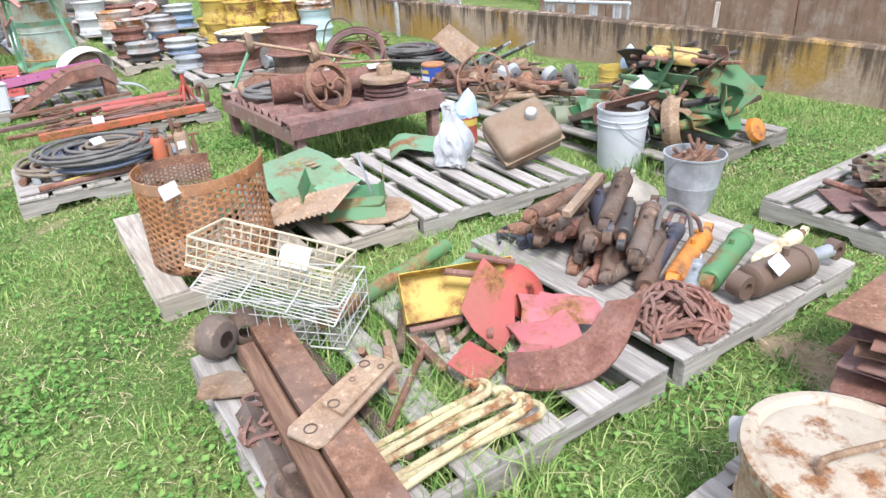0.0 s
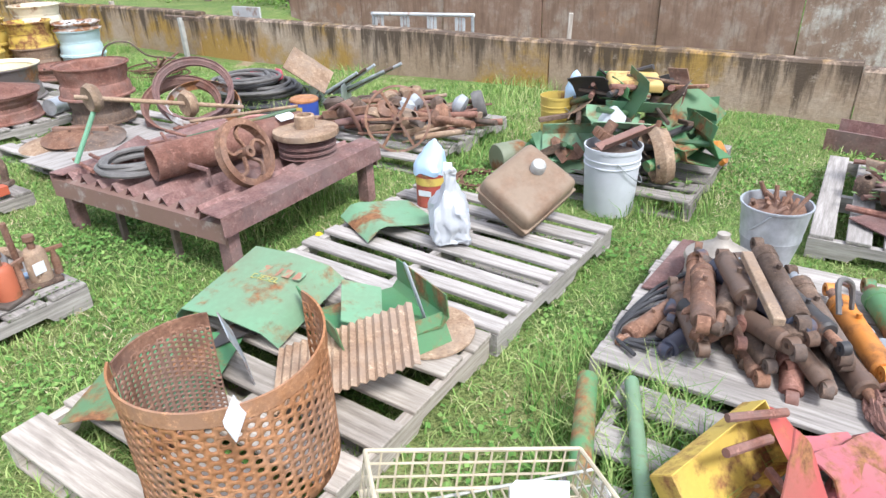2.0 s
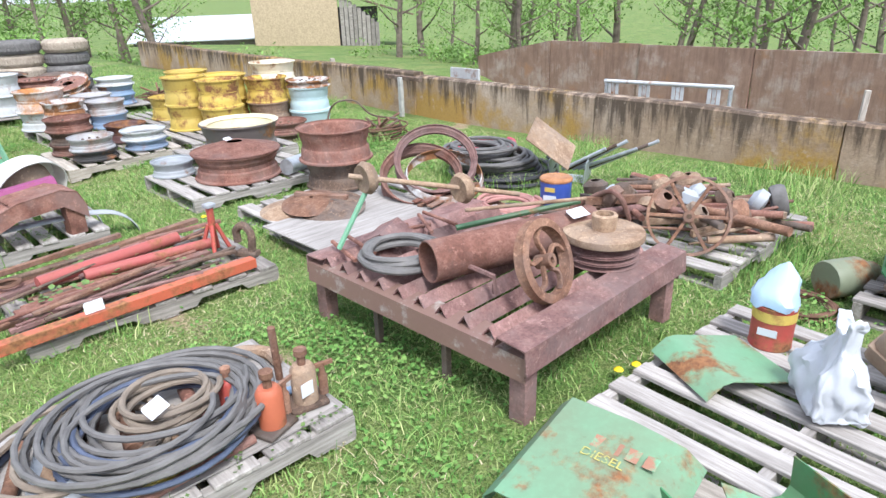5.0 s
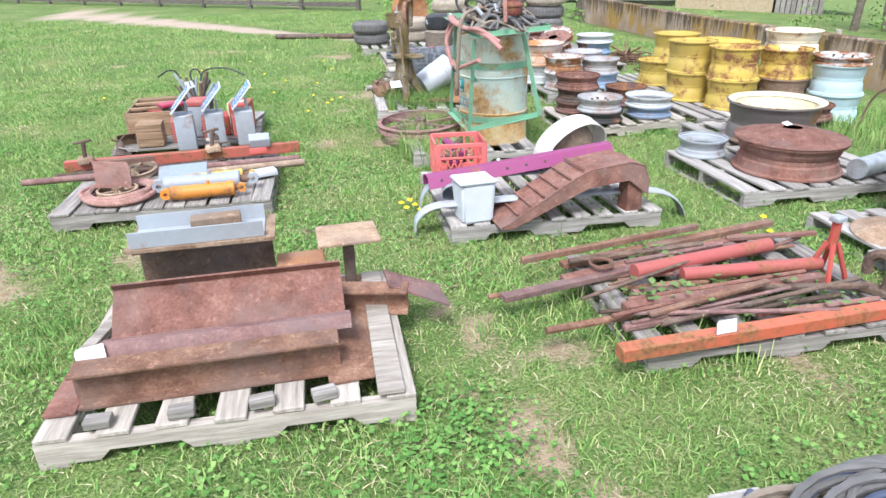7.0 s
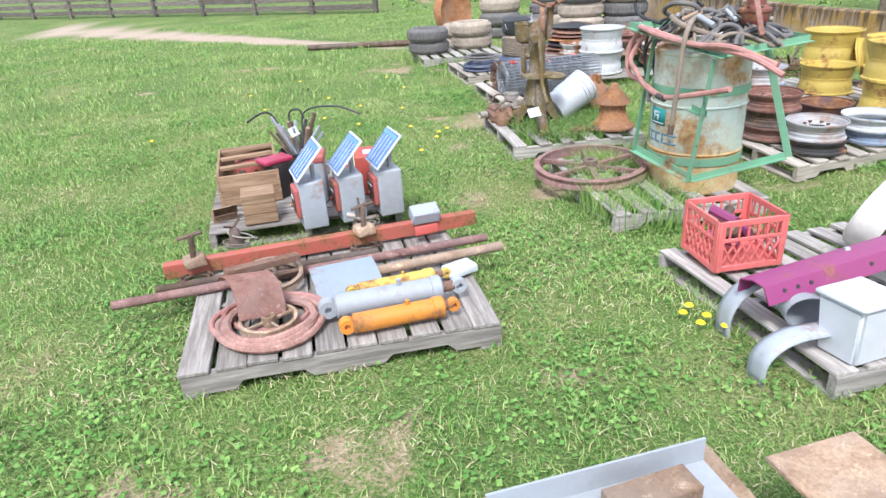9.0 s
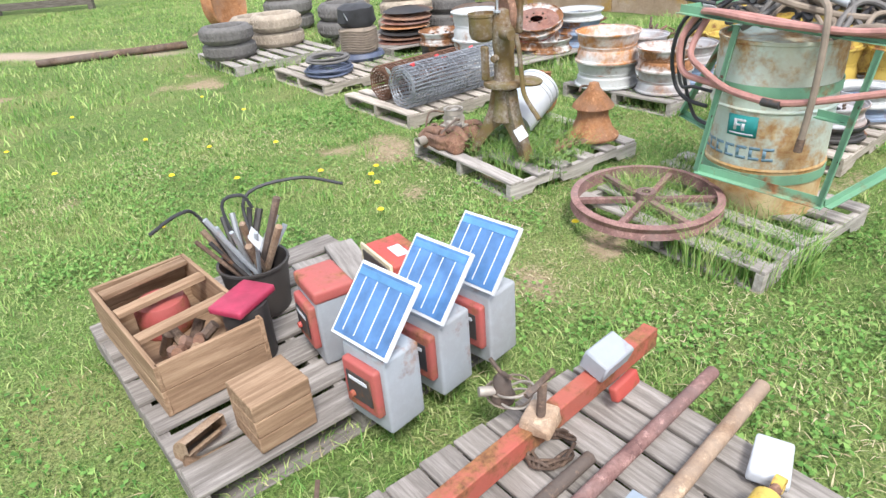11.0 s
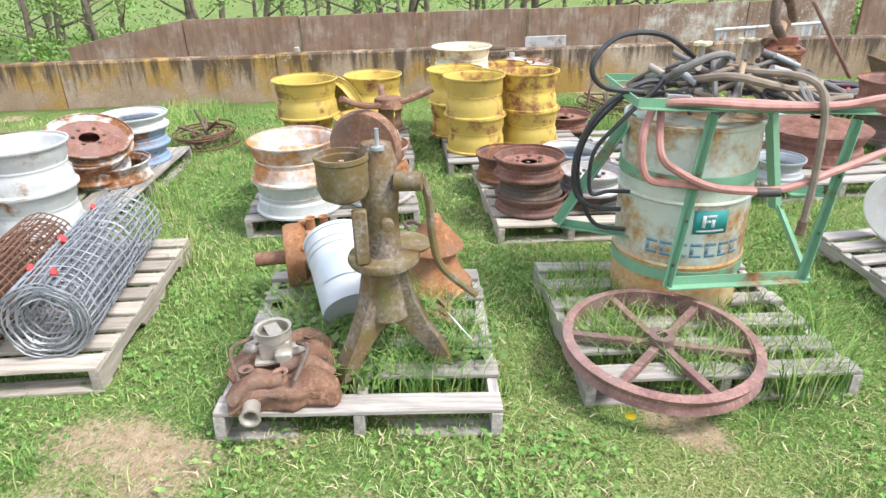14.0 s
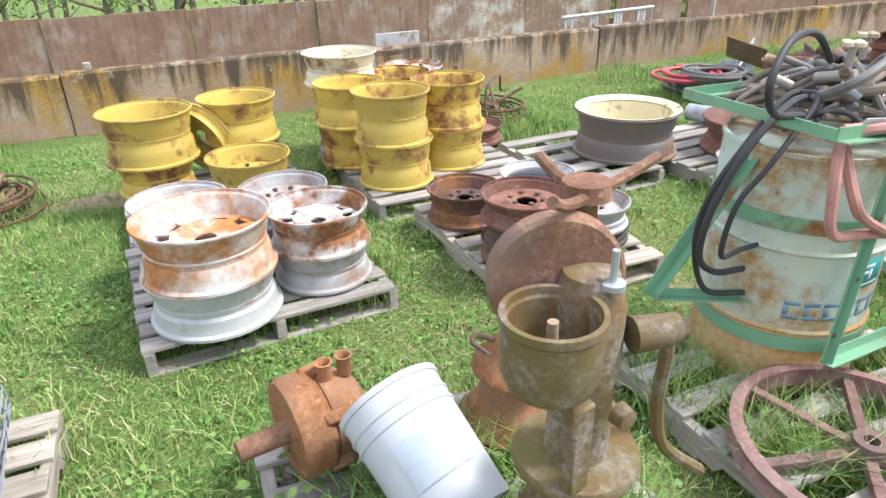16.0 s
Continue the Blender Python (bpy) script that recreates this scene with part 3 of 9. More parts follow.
pallet(3.3, 4.3, 7.5, 8.15, 5, 0.11, WOOD_GREY, "half-hidden grey pallet under a wide rim")
pallet(2.9, 4.1, 4.85, 6.0, 7, 0.11, WOOD_GREY, "grey pallet topped with a plywood sheet", top=0.1)
pallet(4.05, 5.2, 3.1, 4.2, 7, 0.1, WOOD_GREY, "grey pallet under rusty shafts and wheels", top=0.1)
pallet(2.4, 4.35, 11.45, 12.6, 10, 0.09, WOOD_OLD, "old pallet under stacked white and rusty rims", along="x")
pallet(2.5, 4.5, 13.2, 14.6, 10, 0.1, WOOD_OLD, "old pallet under rusty discs and tyres", along="x")


# ---- kinds of things ----
def price_tag(x, y, z, rz=0.0, rx=60.0, s=0.055):
    own = slab([(-s, -s * 0.62), (s, -s * 0.62), (s, s * 0.62), (-s * 0.8, s * 0.62), (-s, s * 0.4)], 0.002)
    for v in own.verts:
        v.co.z += 1.5 * v.co.x * v.co.x
    single("price_tag", own, PAPER, at(x, y, z, rz, rx), "small white card tag tied to scrap metal", "tag", "white tags")


BOLT = mesh_of(lathe([(0, 0.014), (0.012, 0.014), (0.012, 0), (0, 0)], 6), "wheel_bolt", RUST_DARK)


def wheel_rim(x, y, z, R, W, mat, label, kind="disc", disc=None, tilt=(0.0, 0.0), rz=0.0, depth=0.55, t=0.006):
    p = thing("steel_wheel", at(x, y, z, rz, tilt[0], tilt[1]), label, "wheel", "stacked steel wheels")
    prof = [(R, 0), (R * 1.0, 0.012), (R * 0.945, 0.02), (R * 0.925, 0.2 * W), (R * 0.915, 0.36 * W), (R * 0.872, 0.42 * W), (R * 0.872, 0.58 * W), (R * 0.905, 0.64 * W), (R * 0.912, 0.7 * W), (R * 0.925, 0.72 * W), (R * 0.93, W - 0.03), (R * 0.955, W - 0.018), (R, W - 0.014), (R * 1.012, W - 0.006), (R * 1.005, W)]
    part("rim_barrel", lathe(shell(prof, t), 36), mat, p)
    d = disc or mat
    z0 = depth * W
    if kind == "disc":
        own = lathe([(R * 0.24, z0 + 0.01), (R * 0.45, z0 + 0.022), (R * 0.62, z0 + 0.004), (R * 0.885, z0), (R * 0.885, z0 - 0.008), (R * 0.62, z0 - 0.004), (R * 0.45, z0 + 0.014), (R * 0.24, z0 + 0.002), (R * 0.24, z0 + 0.01)], 32)
        part("centre_disc", own, d, p)
        for k in range(6):
            a = 2 * math.pi * k / 6
            o = new("wheel_bolt", BOLT)
            o.parent, o.matrix_basis = p, at(R * 0.36 * math.cos(a), R * 0.36 * math.sin(a), z0 + 0.016)
    elif kind == "slots":
        own = lathe([(R * 0.16, z0), (R * 0.5, z0 + 0.02), (R * 0.5, z0 + 0.012), (R * 0.16, z0 - 0.008), (R * 0.16, z0)], 32)
        lathe([(R * 0.72, z0), (R * 0.885, z0), (R * 0.885, z0 - 0.008), (R * 0.72, z0 - 0.008), (R * 0.72, z0)], 32, None, own)
        for k in range(10):
            m = at(0, 0, z0 + 0.006, 36 * k)
            slab([(R * 0.47, -R * 0.07), (R * 0.74, -R * 0.05), (R * 0.74, R * 0.1), (R * 0.47, R * 0.07)], 0.008, m, own)
        part("slotted_disc", own, d, p)
    return p


def coil(name, x, y, z, R, r, turns, mat, label, seed=1, drift=0.06, flat=1.0, rise=0.6, rz=0.0, stray=None):
    rng = random.Random(seed)
    pts, n = [], int(turns * 26)
    layers = max(1.0, turns ** 0.5)
    for i in range(n):
        a = 2 * math.pi * i / 26
        k = i / 26
        rr = R * (1 + drift * math.sin(k * 2.4 + seed) + drift * 0.8 * noise.noise(Vector((k * 1.7, seed, 0))))
        ox, oy = R * 0.12 * math.sin(k * 1.1 + seed), R * 0.12 * math.cos(k * 1.7)
        zz = r + rise * 2 * r * (k / turns) * layers + 0.35 * r * math.sin(a * 2 + k)
        pts.append((rr * math.cos(a) + ox, flat * rr * math.sin(a) + oy, max(r, zz)))
    if stray:
        pts = smooth_line(stray + [pts[0]], 6)[:-1] + pts
    own = sweep(pts, r, 7)
    return single(name, own, mat, at(x, y, z, rz), label, "hose" if "hose" in name else "wire coil")


def cylinder(x, y, z, L, r, mat, rz=0.0, ry=0.0, label="grimy old hydraulic cylinder", rod_mat=None, rx=0.0, ext=0.25):
    p = thing("hydraulic_cylinder", at(x, y, z, rz, rx, ry), label, "hydraulic cylinder", "hydraulic cylinders")
    turn = pose(0, 0, 0, 0, 90, 0)
    own = lathe([(0, -L / 2), (r * 0.8, -L / 2), (r, -L / 2 + 0.008), (r, L / 2 - 0.05), (r * 1.1, L / 2 - 0.048), (r * 1.1, L / 2 - 0.008), (r * 0.9, L / 2), (0, L / 2)], 16, turn)
    rod((0.1 * L, 0, r * 0.8), (0.1 * L, 0, r * 1.45), r * 0.22, 8, own)
    part("barrel", own, mat, p)
    part("piston_rod", lathe([(0, L / 2 - 0.01), (r * 0.45, L / 2 - 0.01), (r * 0.45, L / 2 + ext * L), (0, L / 2 + ext * L)], 12, turn), rod_mat or RUST, p)
    own = lathe([(r * 0.3, -r * 0.5), (r * 0.75, -r * 0.5), (r * 0.75, r * 0.5), (r * 0.3, r * 0.5), (r * 0.3, -r * 0.5)], 14, pose(-L / 2 - r * 0.55, 0, 0, 90))
    part("clevis", own, mat, p)
    own = lathe([(r * 0.3, -r * 0.4), (r * 0.65, -r * 0.4), (r * 0.65, r * 0.4), (r * 0.3, r * 0.4), (r * 0.3, -r * 0.4)], 14, pose(L / 2 + ext * L + r * 0.4, 0, 0, 90))
    part("clevis", own, mat, p)
    return p


def bar(name, a, b, r, mat, label, category="bar", seg=8, square=0.0):
    a, b = Vector(a), Vector(b)
    mid = (a + b) / 2
    if square:
        own = box((b - a).length, square, r * 2, 0.003)
        d = (b - a).normalized()
        m = Matrix.Translation(mid) @ d.to_track_quat("X", "Z").to_matrix().to_4x4()
        return single(name, own, mat, m, label, category)
    own = rod(a - mid, b - mid, r, seg)
    return single(name, own, mat, Matrix.Translation(mid), label, category)


def pail(x, y, z, r, h, mat, label, tilt=(0, 0), rz=0.0, handle=True, lidded=False, wall=0.004, name="bucket"):
    p = thing(name, at(x, y, z, rz, *tilt), label, "bucket")
    prof = [(0.0, 0.006), (r * 0.86, 0.006), (r * 0.88, 0), (r * 0.89, 0.01), (r * 0.965, h * 0.72), (r * 1.0, h * 0.73), (r * 1.0, h * 0.745), (r * 0.97, h * 0.75), (r * 0.975, h * 0.81), (r * 1.01, h * 0.82), (r * 1.01, h * 0.835), (r * 0.98, h * 0.84), (r * 0.99, h * 0.95), (r * 1.03, h * 0.955), (r * 1.03, h)]
    inner = [(r * 0.98, h), (r * 0.85, 0.015), (0, 0.015)]
    part("pail_body", lathe(prof + inner, 32), mat, p)
    if lidded:
        part("pail_lid", lathe([(0, h - 0.004), (r * 0.93, h - 0.004), (r * 0.93, h + 0.008), (r * 1.04, h + 0.008), (r * 1.04, h - 0.02)], 32), mat, p)
    if handle:
        pts = [(r * 1.02 * math.cos(a), -r * 1.06 * math.sin(a) * 0.9 - 0.02, h * 0.84 - r * 0.9 * math.sin(a)) for a in (math.pi * k / 14 for k in range(15))]
        part("wire_handle", sweep(pts, 0.003, 6), GALV, p, "thin wire handle")
    return p


def spoked_wheel(x, y, z, R, mat, label, spokes=6, w=0.05, rz=0.0, rx=0.0, ry=0.0, hub=0.16, thick=0.1, bent=0.0, name="iron_wheel"):
    p = thing(name, at(x, y, z, rz, rx, ry), label, "iron wheel")
    k = R * (1 - thick)
    part("rim", lathe([(k, -w / 2), (R * 0.96, -w / 2), (R, -w * 0.42), (R * 0.965, 0), (R, w * 0.42), (R * 0.96, w / 2), (k, w / 2), (k * 1.01, w * 0.2), (k * 1.01, -w * 0.2), (k, -w / 2)], 44), mat, p)
    part("hub", lathe([(R * hub * 0.45, -w * 0.7), (R * hub, -w * 0.7), (R * hub, w * 0.7), (R * hub * 0.45, w * 0.7), (R * hub * 0.45, -w * 0.7)], 20), mat, p)
    for i in range(spokes):
        a = 2 * math.pi * i / spokes
        own = bmesh.new()
        n = 7
        pts = []
        for j in range(n):
            f = R * hub * 0.9 + (k * 1.02 - R * hub * 0.9) * j / (n - 1)
            b = a + bent * math.sin(math.pi * j / (n - 1))
            pts.append((f * math.cos(b), f * math.sin(b), 0))
        for j in range(n - 1):
            q0, q1 = Vector(pts[j]), Vector(pts[j + 1])
            d = (q1 - q0)
            box(d.length * 1.15, R * 0.085, w * 0.4, 0.002, Matrix.Translation((q0 + q1) / 2) @ pose(0, 0, 0, 0, 0, math.degrees(math.atan2(d.y, d.x))), own)
        part("spoke", own, mat, p)
    return p


def chain(points, link, mat, x, y, z, label):
    p = thing("chain", at(x, y, z), label, "chain")
    own = bmesh.new()
    ring = [(link * 0.62 * math.cos(a) + (0.38 * link if math.cos(a) > 0 else -0.38 * link), link * 0.36 * math.sin(a), 0) for a in (2 * math.pi * k / 10 for k in range(10))]
    for i in range(len(points) - 1):
        a, b = Vector(points[i]), Vector(points[i + 1])
        m = Matrix.Translation((a + b) / 2) @ (b - a).to_track_quat("X", "Z").to_matrix().to_4x4() @ pose(0, 0, 0, 90 * (i % 2) + 20)
        sweep(ring, link * 0.15, 5, m, own, closed=True)
    part("links", own, mat, p)
    return p


def heap(x, y, z, r, n, seed, height):
    """A winding line inside a heap."""
    rng = random.Random(seed)
    pts, v, h = [], Vector((0, 0)), 0
    ang = 0.0
    for i in range(n):
        ang += rng.uniform(-0.9, 0.9)
        v = v + 0.055 * Vector((math.cos(ang), math.sin(ang)))
        if v.length > r:
            v *= r / v.length
            ang += 2.2
        top = height * max(0.0, 1 - (v.length / r) ** 2)
        pts.append((v.x, v.y, 0.012 + top * i / n))
    return pts


def weeds(x, y, z, n, size, seed, mat=None, spread=0.12):
    rng = random.Random(seed)
    own = bmesh.new()
    for _ in range(n):
        a, d = rng.uniform(0, 6.28), spread * rng.random() ** 0.5
        bx, by, h = d * math.cos(a), d * math.sin(a), size * rng.uniform(0.2, 1.0)
        for _ in range(3):
            b, s = rng.uniform(0, 6.28), size * rng.uniform(0.16, 0.3)
            c = Vector((bx, by, h)) + 0.2 * size * Vector((math.cos(b), math.sin(b), rng.uniform(-0.5, 0.5)))
            u, w = s * Vector((math.cos(b), math.sin(b), rng.uniform(-0.3, 0.5))), s * 0.45 * Vector((-math.sin(b), math.cos(b), 0.1))
            q = [own.verts.new(c + k) for k in (-0.1 * u, 0.5 * u + w, u, 0.5 * u - w)]
            own.faces.new(q)
        v = [own.verts.new(k) for k in ((bx - 0.002, by, 0), (bx + 0.002, by, 0), (bx, by, h))]
        own.faces.new(v)
    tagged(single("weeds", own, mat or LEAF, at(x, y, z), "green leafy weeds growing between boards", "weeds"), kind="stuff")


# ---- first pallets ----
def perforated_drum():
    """Sheet with real round holes, rolled into an open scroll."""
    p = thing("perforated_drum", at(1.735, 2.12, deck(1.73, 2.1) + 0.002), "rusty perforated steel screen rolled into an open drum", "steel screen")

    def roll(a0, a1, r0, r1, rows, pitch, tipped, name):
        arc_len = radians(abs(a1 - a0)) * (r0 + r1) / 2
        cols = int(arc_len / pitch)
        own = bmesh.new()
        h = rows * pitch * 0.9
        cache = {}

        def vert(u, v):
            key = (round(u * 1e5), round(v * 1e5))
            if key not in cache:
                f = u / (cols * pitch)
                a, r = radians(a0 + (a1 - a0) * f), r0 + (r1 - r0) * f
                zz = 0.0 + v * (1 + tipped * max(0, f - 0.55))
                cache[key] = own.verts.new((r * math.cos(a), r * math.sin(a), zz))
            return cache[key]

        for i in range(cols):
            for j in range(rows):
                u0, v0 = i * pitch, j * pitch * 0.9 + (pitch * 0.45 if i % 2 else 0) + 0.02
                cu, cv = u0 + pitch / 2, v0 + pitch * 0.45
                hr = pitch * 0.3
                hole = [vert(cu + hr * math.cos(k * math.pi / 4), cv + hr * math.sin(k * math.pi / 4)) for k in range(8)]
                o = [(pitch, 0.45), (pitch, 0.9), (pitch / 2, 0.9), (0, 0.9), (0, 0.45), (0, 0), (pitch / 2, 0), (pitch, 0)]
                outer = [vert(u0 + a, v0 + (b * pitch)) for a, b in o]
                for k in range(8):
                    own.faces.new((hole[k], outer[k], outer[(k + 1) % 8], hole[(k + 1) % 8]))
            # plain rims below and above
            shift = pitch * 0.45 if i % 2 else 0
            lo = shift + 0.02
            own.faces.new((vert(i * pitch, 0), vert((i + 1) * pitch, 0), vert((i + 1) * pitch, lo), vert(i * pitch, lo)))
        ob = part(name, own, RUST_ORANGE if name == "outer_screen" else RUST, p)
        sol = ob.modifiers.new("thickness", "SOLIDIFY")
        sol.thickness = 0.004
        band, seg = bmesh.new(), 40
        rings = []
        for i in range(seg + 1):
            f = i / seg
            a, r = radians(a0 + (a1 - a0) * f), r0 + (r1 - r0) * f
            k = 1 + tipped * max(0, f - 0.55)
            low, top = h * k + 0.018, (h + 0.062) * k
            rings.append([band.verts.new((q * math.cos(a), q * math.sin(a), z)) for q, z in ((r - 0.003, low), (r + 0.003, low), (r + 0.003, top), (r - 0.003, top))])
        for p0, p1 in zip(rings, rings[1:]):
            for k in range(4):
                band.faces.new((p0[k], p1[k], p1[(k + 1) % 4], p0[(k + 1) % 4]))
        for e in (rings[0], rings[-1]):
            band.faces.new(e)
        part("plain_edge", band, RUST_ORANGE if name == "outer_screen" else RUST, p)

    roll(138, 352, 0.265, 0.26, 12, 0.0305, 0.16, "outer_screen")
    roll(138, 62, 0.258, 0.17, 20, 0.018, 0.0, "inner_screen")


perforated_drum()
price_tag(1.56, 1.875, deck(1.6, 1.9) + 0.39, 35, 70, 0.045)
z = deck(2.3, 2.6)
# hoods and guards
own = bent_sheet([(-0.22, 0.0), (-0.16, 0.05), (0.0, 0.075), (0.2, 0.07), (0.235, 0.03), (0.24, -0.02)], 0.44, 0.004)
hood = single("tractor_hood", crumple(own, 0.006, 5), GREEN_PALE, at(2.33, 2.66, z + 0.03, 8, 0, -6), "faded green sheet-metal hood panel with worn red and yellow lettering", "metal panel")
for i in range(4):
    part("worn_badge", box(0.05, 0.036, 0.0008, 0), painted("ghost_red_print", (0.33, 0.16, 0.1), 0.45, under=((0.13, 0.28, 0.16), (0.2, 0.38, 0.24)), scale=22), hood, "worn red printed spot", at(0.09, -0.11 + 0.052 * i, 0.0765))
word = bpy.data.curves.new("lettering", "FONT")
word.body, word.size, word.extrude = "DIESEL", 0.044, 0.0005
word.materials.append(painted("ghost_yellow_print", (0.5, 0.45, 0.12), 0.4, under=((0.13, 0.28, 0.16), (0.2, 0.38, 0.24)), scale=30))
letters = new("lettering", word)
letters.parent, letters.matrix_basis = hood, at(0.02, 0.075, 0.0795, -90)
letters["label"] = "faded yellow lettering"
single("black_bracket", bent_sheet([(-0.1, 0), (-0.08, 0.02), (0.08, 0.025), (0.1, 0)], 0.09, 0.006), BLACK_PAINT, at(2.07, 2.6, z + 0.012, 78), "black steel bracket beside a green panel", "bracket")
single("green_panel", crumple(bent_sheet([(-0.2, 0.0), (-0.1, 0.02), (0.1, 0.02), (0.2, 0.0)], 0.46, 0.004), 0.01, 4), GREEN, at(1.82, 2.62, z + 0.02, 28), "bright green flat sheet-metal panel", "metal panel")
line = []
for i in range(34):
    line.append((-0.24 + 0.48 * i / 33, 0.012 * (i % 2)))
single("corrugated_core", bent_sheet(line, 0.3, 0.003), RUST_TAN, at(2.15, 2.1, z + 0.085, 40, -18, -6), "ribbed rusty green radiator core leaning on scrap", "radiator")
single("rusty_plate", slab(arc(0.17, 0, 360, 24), 0.008), RUST_TAN, at(2.5, 2.02, z + 0.004), "round flat rusty steel plate", "steel plate")
u = [(-0.16, 0.17), (-0.165, 0.06), (-0.13, 0.0), (0.1, -0.005), (0.16, 0.05), (0.17, 0.16)]
single("u_shaped_guard", crumple(bent_sheet([(-0.2, 0.12), (-0.2, 0.03), (-0.17, 0.0), (0.13, 0.0), (0.19, 0.03), (0.21, 0.12)], 0.4, 0.005), 0.008, 4), GREEN, at(2.42, 2.2, z + 0.04, 62, 0, 6), "bent green U-shaped sheet-metal guard", "metal guard")
single("green_flap", crumple(slab([(-0.15, -0.05), (0.15, -0.06), (0.16, 0.05), (-0.14, 0.06)], 0.004), 0.012, 6), GREEN, at(2.36, 2.0, z + 0.05, -22, 48), "green bent steel flap", "metal guard")
single("green_flap", crumple(slab([(-0.16, -0.06), (0.14, -0.08), (0.17, 0.07), (-0.12, 0.08)], 0.004), 0.012, 6), GREEN_PALE, at(2.4, 2.23, z + 0.1, 42, 14), "worn green sheet with a rusty edge", "metal guard")
bar("dark_strap", (2.5, 2.02, z + 0.02), (2.44, 2.06, z + 0.3), 0.004, GREY_PAINT, "grey steel strap standing up", "bar", square=0.03)
single("torn_bracket", crumple(bent_sheet([(0, 0), (0.02, 0.12), (0.05, 0.2)], 0.16, 0.004), 0.012, 6), GREY_PAINT, at(2.0, 2.4, z + 0.01, 60), "torn grey sheet-metal bracket", "bracket")

# fuel tank, bag and can
z = deck(3.3, 2.3)
tank = thing("fuel_tank", at(3.52, 2.13, z + 0.165, -40, 34, 0) @ at(0, 0, 0, 30), "tan rusty fuel tank tilted on a pallet", "fuel tank")
part("tank_body", crumple(box(0.37, 0.31, 0.17, 0.045), 0.006, 4), TAN_TANK, tank)
part("filler_cap", lathe([(0.0, 0.045), (0.03, 0.043), (0.036, 0.03), (0.036, 0.0)], 20, at(0.07, 0.02, 0.084)), LICHEN, tank, "dull metal filler cap")
part("seam", crumple(box(0.382, 0.322, 0.01, 0.003), 0.006, 4), TAN_TANK, tank)
own = box(0.25, 0.17, 0.34, 0.03, at(0, 0, 0.17))
bmesh.ops.subdivide_edges(own, edges=own.edges[:], cuts=12, use_grid_fill=True)
for v in own.verts:
    k, top = ramp01(v.co.z, 0.1, 0.3), ramp01(v.co.z, 0.27, 0.34)
    v.co.x *= 1 - 0.55 * k + 0.1 * top
    v.co.y *= 1 - 0.75 * k
    v.co.x -= 0.045 * k
    v.co.z += 0.045 * top * math.sin(v.co.x * 40)
bag = thing("plastic_bag", at(3.2, 2.36, z + 0.006, 35), "white plastic bag with a knotted top", "plastic bag")
part("bag_body", crumple(crumple(crumple(own, 0.02, 8), 0.014, 22, 3), 0.008, 55, 7), BAG_WHITE, bag)
part("bag_print", slab([(-0.035, -0.02), (0.035, -0.02), (0.035, 0.03), (-0.035, 0.03)], 0.002), BAG_BLUE, bag, "pale blue print", at(0.0, -0.082, 0.1, 0, 90))
can = thing("coffee_can", at(3.5, 2.66, z), "red and yellow metal can topped with a plastic bag", "can")
part("can_body", lathe([(0, 0), (0.078, 0), (0.08, 0.004), (0.078, 0.01), (0.078, 0.17), (0.08, 0.176), (0, 0.176)], 28), RED, can)
part("yellow_band", lathe([(0.0795, 0.12), (0.0805, 0.12), (0.0805, 0.16), (0.0795, 0.16)], 28), YELLOW, can, "yellow printed band")
part("white_print", box(0.002, 0.07, 0.03, 0), PAPER, can, "white lettering mark", at(-0.0775, -0.01, 0.08, 8))
own = bmesh.new()
bmesh.ops.create_icosphere(own, subdivisions=3, radius=0.085)
for v in own.verts:
    v.co.z = max(-0.03, v.co.z * 1.5)
    k = ramp01(v.co.z, 0.0, 0.13)
    v.co.x, v.co.y = v.co.x * (1 - 0.65 * k) + 0.03 * k, v.co.y * (1 - 0.4 * k)
part("bag_cover", crumple(crumple(own, 0.022, 13), 0.01, 34), BAG_BLUE, can, "pale blue plastic bag", at(0, 0, 0.2))
single("green_sheet", crumple(bent_sheet([(-0.18, 0), (0.1, 0.055), (0.14, 0.05), (0.2, 0.0)], 0.34, 0.004), 0.008, 4), GREEN_PALE, at(3.2, 2.7, z + 0.01, 62), "pale green bent sheet with faded yellow lettering", "metal panel")

# white pail with gears
zb = ground_z(4.12, 1.92)
pail(4.12, 1.92, zb, 0.148, 0.37, PLASTIC_WHITE, "white plastic five-gallon bucket full of rusty gears", rz=20)
single("gear_scrap", crumple(lathe([(0, 0.36), (0.125, 0.33), (0.13, 0.3), (0, 0.3)], 20), 0.025, 14), RUST_DARK, at(4.12, 1.92, zb), "rusty bolts and scrap filling a bucket", "scrap")
own = lathe([(0.02, 0), (0.055, 0), (0.055, 0.05), (0.03, 0.052), (0.03, 0.11), (0.02, 0.11), (0.02, 0)], 16)
for k in range(12):
    a = 30 * k
    box(0.016, 0.012, 0.045, 0.001, at(0.058 * math.cos(radians(a)), 0.058 * math.sin(radians(a)), 0.025, a), own)
single("gear", own, RUST, at(4.13, 1.99, zb + 0.38, 0, 25, 20), "rusty toothed gear on a hub", "gear")
single("angle_iron", bent_sheet([(-0.05, 0.05), (0, 0), (0.06, 0.02)], 0.3, 0.006), RUST_RED, at(4.1, 1.85, zb + 0.4, -35, 0, -12), "short length of rusty channel iron", "angle iron")

